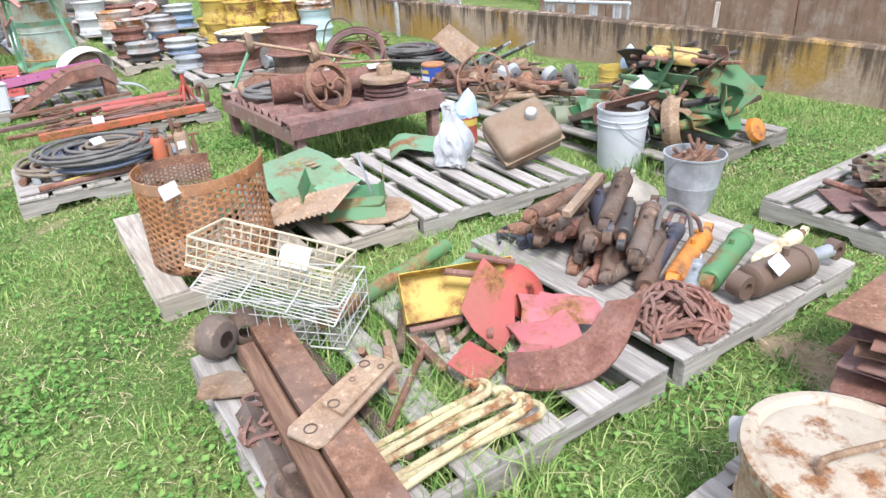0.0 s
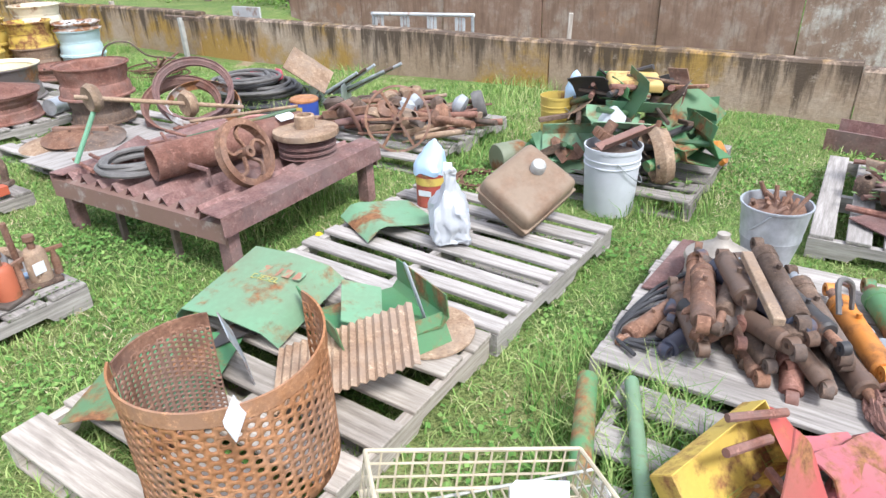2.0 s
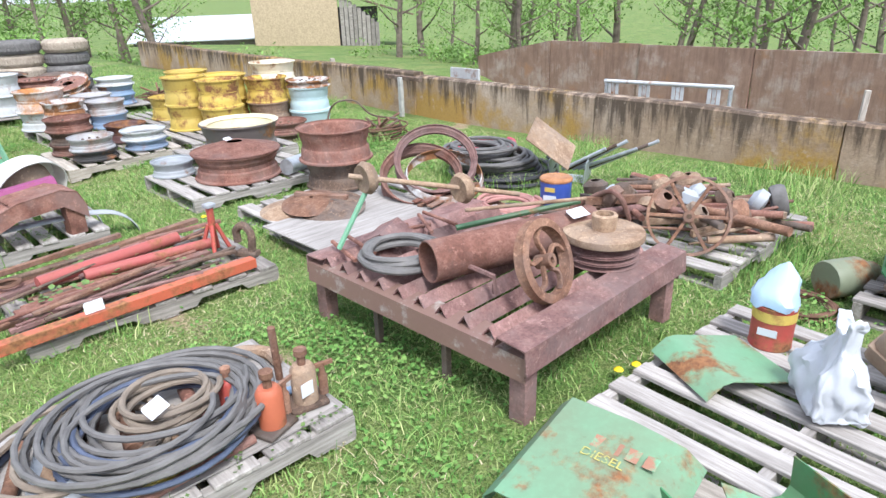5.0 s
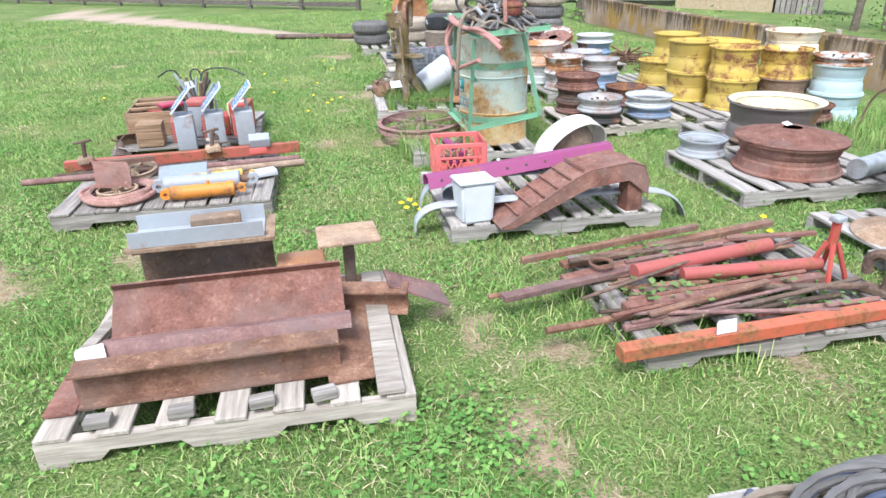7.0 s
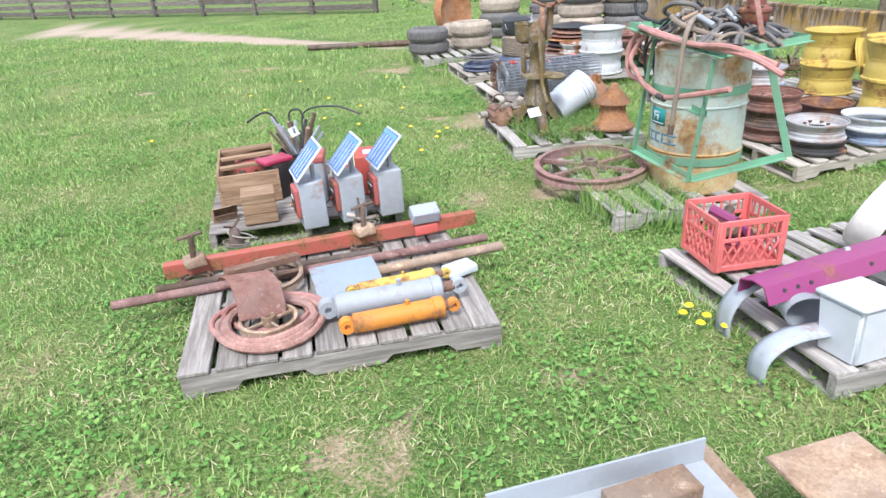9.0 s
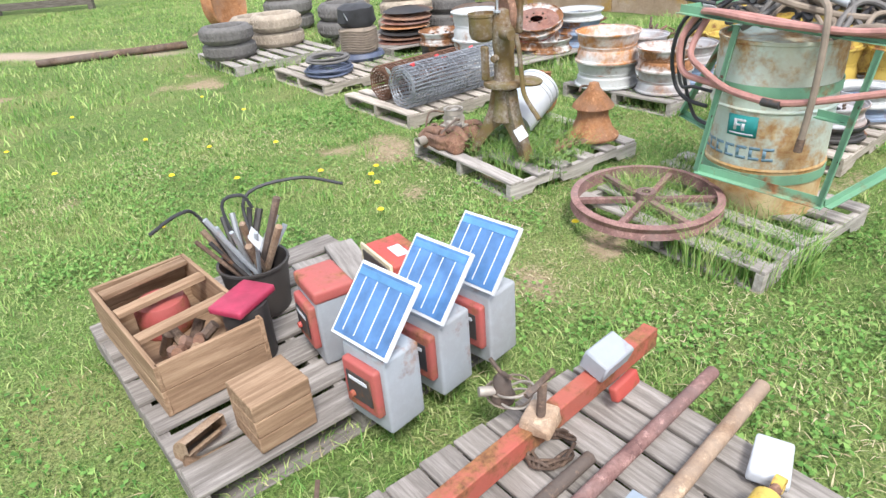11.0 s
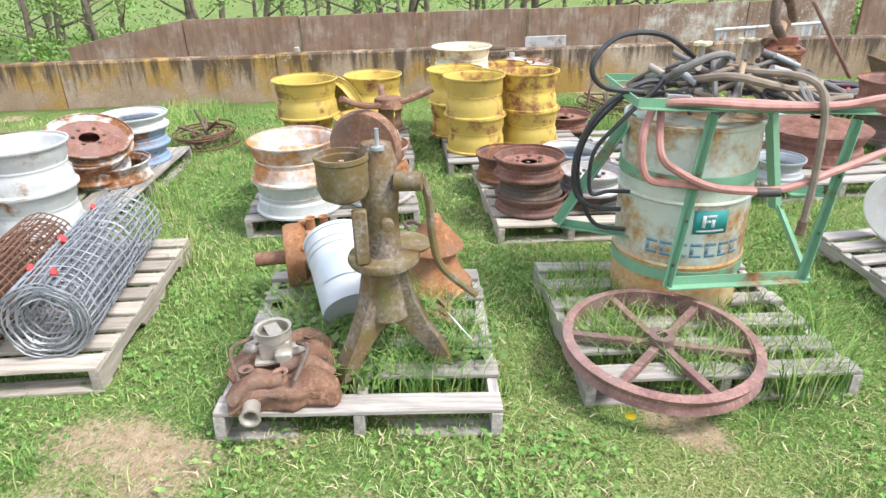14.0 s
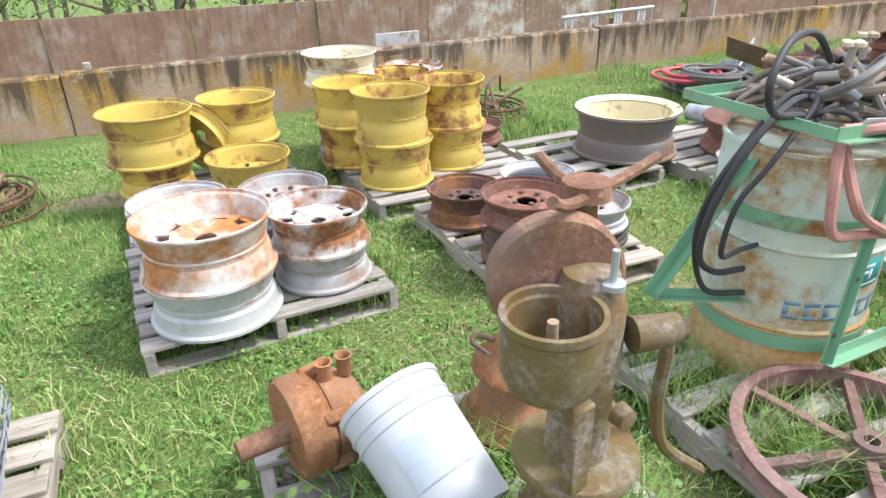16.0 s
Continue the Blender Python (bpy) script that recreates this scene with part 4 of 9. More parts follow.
# iron beams, hooks and guards
z = deck(1.6, 0.9)
ch = [(-0.055, 0.0), (0.055, 0.0), (0.055, 0.05), (0.047, 0.05), (0.047, 0.008), (-0.047, 0.008), (-0.047, 0.05), (-0.055, 0.05)]
ch = [(u, 0.05 - v) for u, v in reversed(ch)]
def along(a, b):
    a, b = Vector(a), Vector(b)
    return Matrix.Translation((a + b) / 2) @ (b - a).to_track_quat("X", "Z").to_matrix().to_4x4(), (b - a).length
m, L = along((1.66, 1.27, z + 0.03), (1.6, 0.27, z + 0.03))
single("steel_channel", extrude(ch, L), RUST, m, "heavy rusty steel channel lying on a pallet", "steel channel")
m, L = along((1.565, 1.2, z), (1.505, 0.3, z))
single("old_timber", crumple(box(L, 0.06, 0.06, 0.006), 0.01, 9), WOOD_BROWN, m @ at(0, 0, 0.036), "split brown weathered timber", "timber")
m, L = along((1.73, 1.15, z), (1.75, 0.5, z))
single("steel_strip", box(L, 0.035, 0.02, 0.003), RUST_DARK, m @ at(0, 0, 0.011), "dark rusty steel strip", "bar")
m, L = along((1.475, 0.95, z), (1.44, 0.3, z))
single("leaf_blade", bent_sheet([(-0.03, 0), (0.0, 0.03), (0.035, 0.0)], L, 0.006), RUST_DARK, m @ at(0, 0, 0.001), "dark steel angle with a bright edge", "angle iron")
pl = thing("hitch_plate", at(1.68, 0.72, z + 0.085, 25, 0, -3), "thick rusty hitch plate with bolt holes", "steel plate")
part("plate", slab([(-0.17, -0.05), (-0.15, -0.065), (0.17, -0.06), (0.19, -0.03), (0.18, 0.05), (-0.15, 0.06), (-0.17, 0.045)], 0.014, None, None, 0.002), RUST_TAN, pl)
part("upper_plate", slab([(-0.06, -0.05), (0.18, -0.045), (0.17, 0.035), (-0.05, 0.03)], 0.012), RUST_TAN, pl, "", at(0, 0, 0.0145))
for i, (u, v, s) in enumerate(((-0.13, 0.0, 0.015), (-0.04, -0.005, 0.014), (0.13, 0.02, 0.013), (0.14, -0.03, 0.008), (0.06, 0.01, 0.007))):
    part("bolt_hole", lathe([(s * 1.25, 0.001), (s * 1.25, 0.003), (s, 0.003), (s * 0.9, -0.004), (0, -0.004)], 14), RUST_DARK, pl, "", at(u, v, 0.0265 if u > -0.06 else 0.014))
bar("pin", (1.82, 0.86, z + 0.1), (1.8, 0.83, z + 0.14), 0.012, RUST, "short rusty steel hitch pin", "pin")
own = lathe(shell([(0.05, -0.04), (0.07, -0.03), (0.075, 0.0), (0.06, 0.035), (0.04, 0.04)], 0.012), 18, pose(0, 0, 0, 90))
single("coupling", own, RUST_DARK, at(1.5, 1.27, z + 0.078, 30), "rusty cast coupling bracket", "coupling")
own = lathe(shell([(0.045, -0.035), (0.06, -0.02), (0.06, 0.03), (0.035, 0.04)], 0.012), 18, pose(0, 0, 0, 90))
single("coupling", own, RUST_DARK, at(1.6, 1.3, z + 0.066, -15), "round rusty cast coupling", "coupling")
single("plough_point", crumple(slab([(-0.09, -0.05), (0.08, -0.06), (0.1, 0.02), (-0.02, 0.07), (-0.1, 0.04)], 0.008), 0.012, 7), RUST_TAN, at(1.47, 1.08, z + 0.012, -30), "bent flat rusty plough point", "plough share")
chain([(0.0, 0.0, 0.02), (0.035, -0.02, 0.02), (0.06, -0.05, 0.015), (0.045, -0.09, 0.012), (0.0, -0.11, 0.012), (-0.04, -0.1, 0.012), (-0.06, -0.13, 0.012), (-0.04, -0.17, 0.012), (0.0, -0.18, 0.012), (0.03, -0.15, 0.012)], 0.05, RUST_RED, 1.5, 0.96, z + 0.006, "short rusty chain on a grey board")
own = sweep(smooth_line([(0.09, 0.05, 0), (0.06, 0.09, 0), (0.0, 0.1, 0), (-0.05, 0.06, 0), (-0.05, 0.01, 0), (-0.01, -0.03, 0)], 6), 0.016, 8)
single("grab_hook", own, RUST_DARK, at(1.46, 0.55, z + 0.017, -20), "dark forged grab hook", "hook")
for i in range(7):
    o = 0.052 * i
    L = 0.42 - 0.02 * (i % 3)
    pts = smooth_line([(-L, 0, 0.0), (-L * 0.4, 0.006, 0.004), (0.0, 0, 0.008), (0.035, 0.005, 0.01), (0.05, 0.025, 0.012), (0.04, 0.05, 0.012), (0.01, 0.05, 0.01)], 5)
    single("hook_rod", sweep(pts, 0.011, 8), painted("chipped_cream_rods", (0.52, 0.46, 0.28), 0.42, scale=9), at(2.08 - 0.012 * i, 0.405 + o * 0.56, z + 0.02 + 0.012 * (i % 2), -5 + 3 * ((i * 7) % 4)), "cream-painted steel rod with a hooked end", "hook rod", "hook rods")
bar("rusty_rod", (1.76, 0.62, z + 0.02), (2.02, 0.86, z + 0.02), 0.011, RUST, "thin rusty rod lying among hooks", "bar")
tray = thing("yellow_tray", at(2.26, 1.0, z + 0.085, -20, 50), "yellow painted steel tray box tipped on its side", "steel box")
part("tray_back", slab([(-0.2, -0.085), (0.2, -0.085), (0.2, 0.085), (-0.2, 0.085)], 0.004), YELLOW_RUST, tray)
for sx, sy, mx, my in ((0.4, 0.004, 0, -0.085), (0.4, 0.004, 0, 0.085), (0.004, 0.17, -0.2, 0), (0.004, 0.17, 0.2, 0)):
    part("tray_side", box(sx, sy, 0.07, 0.001), YELLOW_RUST, tray, "", at(mx, my, 0.036))
bar("twisted_tine", (2.2, 0.98, z + 0.2), (2.35, 0.9, z + 0.16), 0.012, RUST_RED, "rusty twisted cultivator tine", "tine")
bar("twisted_tine", (2.3, 1.0, z + 0.22), (2.42, 0.88, z + 0.2), 0.012, RUST_RED, "rusty twisted cultivator tine", "tine")
own = slab([(-0.1, 0.01), (-0.07, -0.06), (0.0, -0.15), (0.07, -0.07), (0.09, 0.02), (0.06, 0.09), (0.0, 0.16), (-0.05, 0.1)], 0.005)
bmesh.ops.subdivide_edges(own, edges=own.edges[:], cuts=2)
for v in own.verts:
    v.co.z -= 3.5 * v.co.x * v.co.x
single("red_shield", crumple(own, 0.006, 6), RED_FADED, at(2.25, 0.79, z + 0.13, -18, 62, 0), "faded red kite-shaped plough shield standing up", "metal guard")
single("red_disc", lathe(shell([(0.105, 0.0), (0.085, 0.022), (0.03, 0.035), (0.0, 0.035)], 0.006), 26), RED, at(2.44, 0.86, z + 0.085, 0, 50, 25), "red dished steel disc", "disc")
for x, y, L, w, rz, ry, zz in ((2.37, 0.68, 0.2, 0.09, -14, -6, 0.03), (2.47, 0.72, 0.26, 0.06, -30, 8, 0.055), (2.3, 0.63, 0.17, 0.06, 25, 0, 0.012), (2.5, 0.79, 0.2, 0.05, -52, 4, 0.03)):
    own = bent_sheet([(-w, 0), (-w * 0.6, 0.035), (w * 0.5, 0.045), (w, 0.0)], L, 0.006)
    bmesh.ops.subdivide_edges(own, edges=own.edges[:], cuts=3, use_grid_fill=True)
    single("red_bracket", crumple(own, 0.018, 9, x), PINK, at(x, y, z + zz, rz, 0, ry), "faded pink-red bent plough bracket", "bracket")
for i in range(8):
    rng = random.Random(i + 310)
    x, y, a = 2.12 + 0.05 * i, 0.92 - 0.035 * i + rng.uniform(-0.05, 0.05), rng.uniform(-0.6, 0.9)
    bar("twisted_tine", (x - 0.09 * math.cos(a), y - 0.09 * math.sin(a), z + 0.03 + 0.06 * rng.random()), (x + 0.09 * math.cos(a), y + 0.09 * math.sin(a), z + 0.03 + 0.06 * rng.random()), 0.011, (RUST_RED, RUST_DARK, RUST_TAN)[i % 3], "rusty twisted cultivator tine", "tine", square=0.02 if i % 2 else 0.0)
single("red_plate", slab([(-0.07, -0.07), (0.07, -0.06), (0.06, 0.07), (-0.07, 0.06)], 0.006), RED_FADED, at(2.1, 0.68, z + 0.045, 20, 14), "small square red steel plate", "steel plate")
own = slab(arc(0.43, 238, 308, 16) + list(reversed(arc(0.32, 238, 308, 16))), 0.008, at(0, 0.37, 0))
bmesh.ops.subdivide_edges(own, edges=own.edges[:], cuts=1)
for v in own.verts:
    v.co.z += 1.3 * max(0.0, v.co.x + 0.02) ** 2 + 0.06 * ramp01(v.co.y, -0.06, 0.06)
single("mouldboard", own, RUST_RED, at(2.33, 0.5, z + 0.012, -10, 0, 0), "curved rusty red plough mouldboard", "plough share")
for i in range(7):
    rng = random.Random(i + 40)
    bar("scrap_bar", (1.85 + 0.06 * i, 0.75 + 0.08 * (i % 3), z + 0.015), (1.95 + 0.06 * i + rng.uniform(-0.1, 0.1), 0.95 + 0.08 * (i % 3), z + 0.02), 0.012, (RUST, RUST_TAN, RUST_DARK)[i % 3], "small rusty scrap bar", "bar", square=0.03)
bar("green_pipe", (1.83, 1.2, z + 0.035), (2.5, 1.42, z + 0.035), 0.032, GREEN, "green painted steel pipe lying in grass", "pipe", 14)
bar("green_pipe", (2.1, 1.12, z + 0.03), (2.56, 1.3, z + 0.03), 0.022, GREEN_PALE, "thin green painted pipe", "pipe", 12)


def wire_basket(m, w, d, h, mat, label, nx, ny, r=0.0022, sides=4):
    p = thing("wire_basket", m, label, "wire basket")
    own = bmesh.new()
    for z0 in (0.0, h):
        pts = [(-w / 2, -d / 2, z0), (w / 2, -d / 2, z0), (w / 2, d / 2, z0), (-w / 2, d / 2, z0)]
        for i in range(4):
            rod(pts[i], pts[(i + 1) % 4], r * 1.7, 6, own)
    part("frame", own, mat, p)
    own = bmesh.new()
    for i in range(nx + 1):
        u = -w / 2 + w * i / nx
        sweep([(u, -d / 2, h), (u, -d / 2, 0), (u, d / 2, 0), (u, d / 2, h)], r, 5, None, own)
    for i in range(ny + 1):
        v = -d / 2 + d * i / ny
        sweep([(-w / 2, v, h), (-w / 2, v, 0), (w / 2, v, 0), (w / 2, v, h)], r, 5, None, own)
    for z0 in (h * 0.35, h * 0.68):
        pts = [(-w / 2, -d / 2, z0), (w / 2, -d / 2, z0), (w / 2, d / 2, z0), (-w / 2, d / 2, z0)]
        for i in range(4):
            rod(pts[i], pts[(i + 1) % 4], r, 5, own)
    part("wire_mesh", own, mat, p)


wire_basket(at(1.77, 1.3, z + 0.012, -46), 0.46, 0.27, 0.16, WIRE_WHITE, "square wire basket with peeling white coating", 11, 7)
wire_basket(at(1.74, 1.36, z + 0.2, -46, -10, 12), 0.5, 0.24, 0.1, WIRE_CREAM, "cream wire dish rack stacked on another basket", 14, 6, 0.003)
own = bmesh.new()
for i in range(15):
    rod((-0.24, -0.1 + 0.2 * i / 14, 0), (0.24, -0.1 + 0.2 * i / 14, 0), 0.002, 5, own)
for u in (-0.24, -0.08, 0.08, 0.24):
    rod((u, -0.1, 0.003), (u, 0.1, 0.003), 0.003, 5, own)
single("wire_shelf", own, WIRE_WHITE, at(1.7, 1.22, z + 0.215, -46, 12, 12), "white wire refrigerator shelf", "wire shelf")
price_tag(1.8, 1.27, z + 0.27, -60, 55, 0.06)

# pile of hydraulic cylinders
z = deck(3.0, 1.0)
rng = random.Random(5)
mats = [BROWN_CYL, RUST_DARK, RUST_RED, RUST_DARK, RUST, BLACK_PAINT, BROWN_CYL, NAVY, RUST_DARK, RUST, RUST_DARK]
k = 0
for layer, n in enumerate((10, 9, 8, 5, 2)):
    for i in range(n):
        y = 0.74 + (0.62 - 0.09 * layer) * (i + 0.5) / n + 0.045 * layer
        r = rng.uniform(0.03, 0.042)
        cylinder(2.97 + rng.uniform(-0.09, 0.09), y, z + r + 0.05 * layer, rng.uniform(0.22, 0.38), r, mats[k % 11], rng.uniform(-30, 30) * (1 + 0.25 * layer) + 4 + 180 * (k % 3 == 0), rng.uniform(-13, 9), rod_mat=(RUST, GALV, RUST_DARK)[k % 3], ext=rng.uniform(0.05, 0.25))
        k += 1
bar("long_pin", (2.72, 0.95, z + 0.27), (3.05, 1.1, z + 0.3), 0.014, RUST_TAN, "long tan rusty bar on a pile of cylinders", "bar", square=0.035)
chain(heap(0, 0, 0, 0.15, 130, 3, 0.1), 0.05, RUST_RED, 2.83, 0.52, z + 0.004, "heap of rusty log chain on grey boards")
cylinder(3.26, 0.43, z + 0.066, 0.3, 0.06, BROWN_CYL, -6, label="fat brown hydraulic cylinder with a bright rod", rod_mat=GALV, ext=0.5)
cylinder(3.25, 0.62, z + 0.048, 0.42, 0.045, GREEN, 18, label="green painted hydraulic cylinder", ext=0.15)
cylinder(3.16, 0.72, z + 0.044, 0.4, 0.04, ORANGE, 22, label="rusty orange hydraulic cylinder", ext=0.2)
cylinder(3.16, 0.83, z + 0.036, 0.42, 0.032, NAVY, 25, label="dark blue hydraulic cylinder", ext=0.2)
cylinder(3.5, 0.56, z + 0.036, 0.3, 0.03, CREAM, 5, label="slim cream-painted hydraulic cylinder", ext=0.2)
cylinder(3.02, 0.6, z + 0.036, 0.26, 0.033, GALV, 30, label="bright steel hydraulic cylinder", rod_mat=GALV, ext=0.2)
price_tag(3.2, 0.4, z + 0.125, 10, 40, 0.05)
g = thing("galvanised_bucket", at(3.64, 1.08, z) @ Matrix.Diagonal((0.8, 0.8, 1.04, 1)), "galvanised metal bucket full of rusty bolts", "bucket")
part("pail_body", lathe([(0, 0.012), (0.105, 0.012), (0.11, 0), (0.115, 0.01), (0.145, 0.12), (0.148, 0.125), (0.146, 0.13), (0.165, 0.25), (0.172, 0.255), (0.172, 0.262), (0.163, 0.262), (0.11, 0.02), (0, 0.02)], 30), GALV, g)
part("wire_handle", sweep([(0.168 * math.cos(a), 0.17 * math.sin(a) * 0.75, 0.25 - 0.12 * math.sin(a)) for a in (math.pi * q / 12 for q in range(13))], 0.004, 6), GALV, g)
part("pail_ear", box(0.04, 0.006, 0.035, 0.002), GALV, g, "", at(0.165, 0, 0.24, 90))
single("bolt_scrap", crumple(lathe([(0, 0.255), (0.14, 0.24), (0.145, 0.2), (0, 0.2)], 22), 0.02, 20), RUST, at(3.64, 1.08, z) @ Matrix.Diagonal((0.8, 0.8, 1.0, 1)), "heap of rusty bolts filling a bucket", "scrap")
for i in range(14):
    a = i * 2.4
    rr = 0.015 + 0.006 * i
    bar("rusty_bolt", (3.64 + rr * math.cos(a), 1.08 + rr * math.sin(a), z + 0.22), (3.64 + 1.3 * rr * math.cos(a + 0.9) + 0.02, 1.08 + 1.3 * rr * math.sin(a + 0.9), z + 0.28 + 0.05 * (i % 4 == 0)), 0.009, RUST, "rusty bolt sticking out of a bucket", "bolt", 7)
g = thing("oil_can", at(3.38, 1.22, z), "dull grey can with a cone-shaped top", "oil can")
TIN = plain("dull_tin", (0.33, 0.3, 0.26), 0.6, 0.2)
part("can_body", lathe([(0, 0), (0.12, 0), (0.125, 0.004), (0.125, 0.1), (0.13, 0.105), (0.125, 0.11), (0, 0.11)], 26), TIN, g)
part("cone_top", lathe([(0.135, 0.1), (0.13, 0.115), (0.04, 0.17), (0.028, 0.19), (0.018, 0.19), (0.018, 0.16)], 26), TIN, g)
part("spout", lathe([(0.02, 0.185), (0.024, 0.19), (0.024, 0.21), (0, 0.212)], 16), TIN, g)
single("flat_iron", bent_sheet([(-0.042, 0.0), (0, 0.006), (0.042, 0.0)], 0.5, 0.008), RUST_PURPLE, at(3.42, 1.395, z + 0.002, -4), "flat brown steel cultivator blade", "steel strip")
for i in range(4):
    pts = smooth_line([(2.72 + 0.05 * i, 1.34 - 0.03 * i, z + 0.012), (2.8, 1.43, z + 0.015), (2.95 + 0.06 * i, 1.4, z + 0.03), (3.1, 1.26, z + 0.05 + 0.04 * i)], 6)
    c = sum(pts, Vector()) / len(pts)
    single("rubber_hose", sweep([q - c for q in pts], 0.008, 7), RUBBER, Matrix.Translation(c), "short black rubber hose", "hose")
for dx, h, mt in ((0.0, 0.24, HOSE_GREY), (0.06, 0.2, NAVY)):
    pts = smooth_line([(3.05 + dx, 0.8, z + 0.16), (3.12 + dx, 0.82, z + h), (3.2 + dx, 0.78, z + h - 0.04), (3.22 + dx, 0.76, z + 0.1)], 6)
    c = sum(pts, Vector()) / len(pts)
    single("rubber_hose", sweep([q - c for q in pts], 0.009, 7), mt, Matrix.Translation(c), "looped hydraulic hose on a cylinder", "hose")

# drum with a white lid, rusty sheets
z = deck(2.3, -0.2)
d = thing("lidded_drum", at(2.36, -0.24, z - 0.06), "tan drum with a rust-speckled white lid", "drum")
part("drum_body", lathe([(0, 0), (0.19, 0), (0.195, 0.01), (0.195, 0.12), (0.2, 0.125), (0.195, 0.13), (0.195, 0.26), (0, 0.26)], 36), RUST_TAN, d)
part("lid", lathe([(0, 0.288), (0.16, 0.285), (0.175, 0.278), (0.19, 0.292), (0.208, 0.29), (0.212, 0.272), (0.206, 0.255), (0.198, 0.25)], 40), painted("speckled_white_enamel", (0.5, 0.44, 0.35), 0.4, scale=14, dirty=0.5), d)
part("lid_handle", sweep(smooth_line([(-0.09, 0.02, 0.285), (-0.08, 0.02, 0.315), (0.0, -0.01, 0.32), (0.08, -0.04, 0.315), (0.09, -0.04, 0.285)], 5), 0.008, 7), RUST_TAN, d, "rusty strap handle")
z = deck(3.0, -0.1)
for i in range(9):
    rng = random.Random(i)
    own = bent_sheet([(-0.24, 0.0), (-0.1, 0.012), (0.1, 0.012), (0.24, 0.0)], 0.44, 0.005)
    single("rusty_sheet", crumple(own, 0.008, 4, i), (RUST_PURPLE, RUST_RED, RUST)[i % 3], at(3.12 + rng.uniform(-0.05, 0.05), -0.2 + rng.uniform(-0.05, 0.05), z + 0.006 + 0.026 * i, 12 + rng.uniform(-12, 12)), "rusty curved steel sheet in a stack", "steel sheet", "stack of rusty sheets")
single("board", box(0.5, 0.05, 0.03, 0.003), WOOD_BOX, at(2.66, -0.12, z + 0.016, -20), "brown board edge beside a drum", "board")
price_tag(2.42, 0.0, deck(2.4, 0) + 0.1, -40, 60, 0.05)

# rusty implement parts with a white seat pan
z = deck(4.5, 0.4)
for i, (x, y, w, d_, rz, zz, mt) in enumerate(((4.35, 0.55, 0.5, 0.26, -40, 0.0, RUST_PURPLE), (4.3, 0.35, 0.55, 0.24, -35, 0.02, RUST_PURPLE), (4.5, 0.12, 0.5, 0.2, -30, 0.0, RUST), (4.75, 0.5, 0.4, 0.3, 20, 0.0, RUST_RED))):
    single("rusty_sheet", crumple(slab([(-w / 2, -d_ / 2), (w / 2, -d_ / 2 + 0.04), (w / 2 + 0.05, d_ / 2), (-w / 2, d_ / 2)], 0.006, None, None), 0.01, 3, i), mt, at(x, y, z + 0.012 + zz, rz), "flat rusty cultivator sheet", "steel sheet")
sk = thing("skid_plate", at(4.28, 0.42, z + 0.075, -42, 0, 0), "rusty oblong drain-pan plate with bolts", "steel plate")
own = bmesh.new()
box(0.36, 0.15, 0.012, 0.004, None, own)
for sx, sy, mx, my in ((0.36, 0.012, 0, 0.07), (0.36, 0.012, 0, -0.07), (0.012, 0.15, 0.175, 0), (0.012, 0.15, -0.175, 0)):
    box(sx, sy, 0.024, 0.003, at(mx, my, 0.012), own)
part("pan", own, RUST_DARK, sk)
for u in (-0.12, 0.0, 0.12):
    part("bolt", lathe([(0, 0.03), (0.012, 0.03), (0.012, 0.006), (0, 0.006)], 6), RUST, sk, "", at(u, 0.02, 0))
single("seat_pan", lathe(shell([(0.0, 0.05), (0.12, 0.045), (0.19, 0.02), (0.2, 0.0), (0.215, 0.0)], 0.008), 30, Matrix.Diagonal((0.62, 1.15, 1, 1))), ENAMEL, at(4.78, 0.56, z + 0.24, 8, 68, 0), "white enamel pan standing on edge", "pan")
single("red_hub", lathe([(0, 0.05), (0.03, 0.05), (0.035, 0.02), (0.07, 0.012), (0.075, 0), (0, 0)], 18), RED, at(4.45, 0.52, z + 0.09, 0, 12), "red painted hub cap", "hub")
for i in range(66):
    rng = random.Random(70 + i)
    x, y = 4.3 + 0.8 * rng.random(), -0.1 + 0.9 * rng.random()
    if i % 3 == 0:
        single("scrap_casting", crumple(lathe(shell([(0.03, 0), (0.06, 0.02), (0.05, 0.08), (0.03, 0.1)], 0.012), 14), 0.01, 12, i), (RUST, RUST_RED, RUST_DARK)[i // 3 % 3], at(x, y, z + 0.03, rng.uniform(0, 360), rng.uniform(-60, 60)), "rusty iron casting in a heap", "casting")
    elif i % 3 == 1:
        a = rng.uniform(0, 6.28)
        bar("scrap_bar", (x - 0.15 * math.cos(a), y - 0.15 * math.sin(a), z + 0.03), (x + 0.15 * math.cos(a), y + 0.15 * math.sin(a), z + 0.03 + 0.12 * rng.random()), rng.uniform(0.01, 0.022), (RUST, RUST_RED, RUST_PURPLE)[i % 3], "rusty scrap bar in a heap", "bar")
    else:
        single("scrap_plate", crumple(bent_sheet([(-0.06, 0), (0, 0.035), (0.07, 0.0)], 0.2, 0.006), 0.015, 6, i), (RUST, RUST_RED, RUST_DARK, RUST_PURPLE, RUST_TAN)[i // 3 % 5], at(x, y, z + 0.04 + 0.08 * rng.random(), rng.uniform(0, 360), rng.uniform(-30, 30)), "bent rusty scrap plate", "steel plate")
weeds(4.5, 0.5, z, 40, 0.16, 3, None, 0.3)
single("feed_trough", bent_sheet([(-0.16, 0.14), (-0.15, 0.0), (0.15, 0.0), (0.16, 0.14)], 1.3, 0.01), RUST_PURPLE, at(5.75, 0.35, ground_z(5.7, 0.4) + 0.003, 78), "long red-brown steel feed trough", "trough")
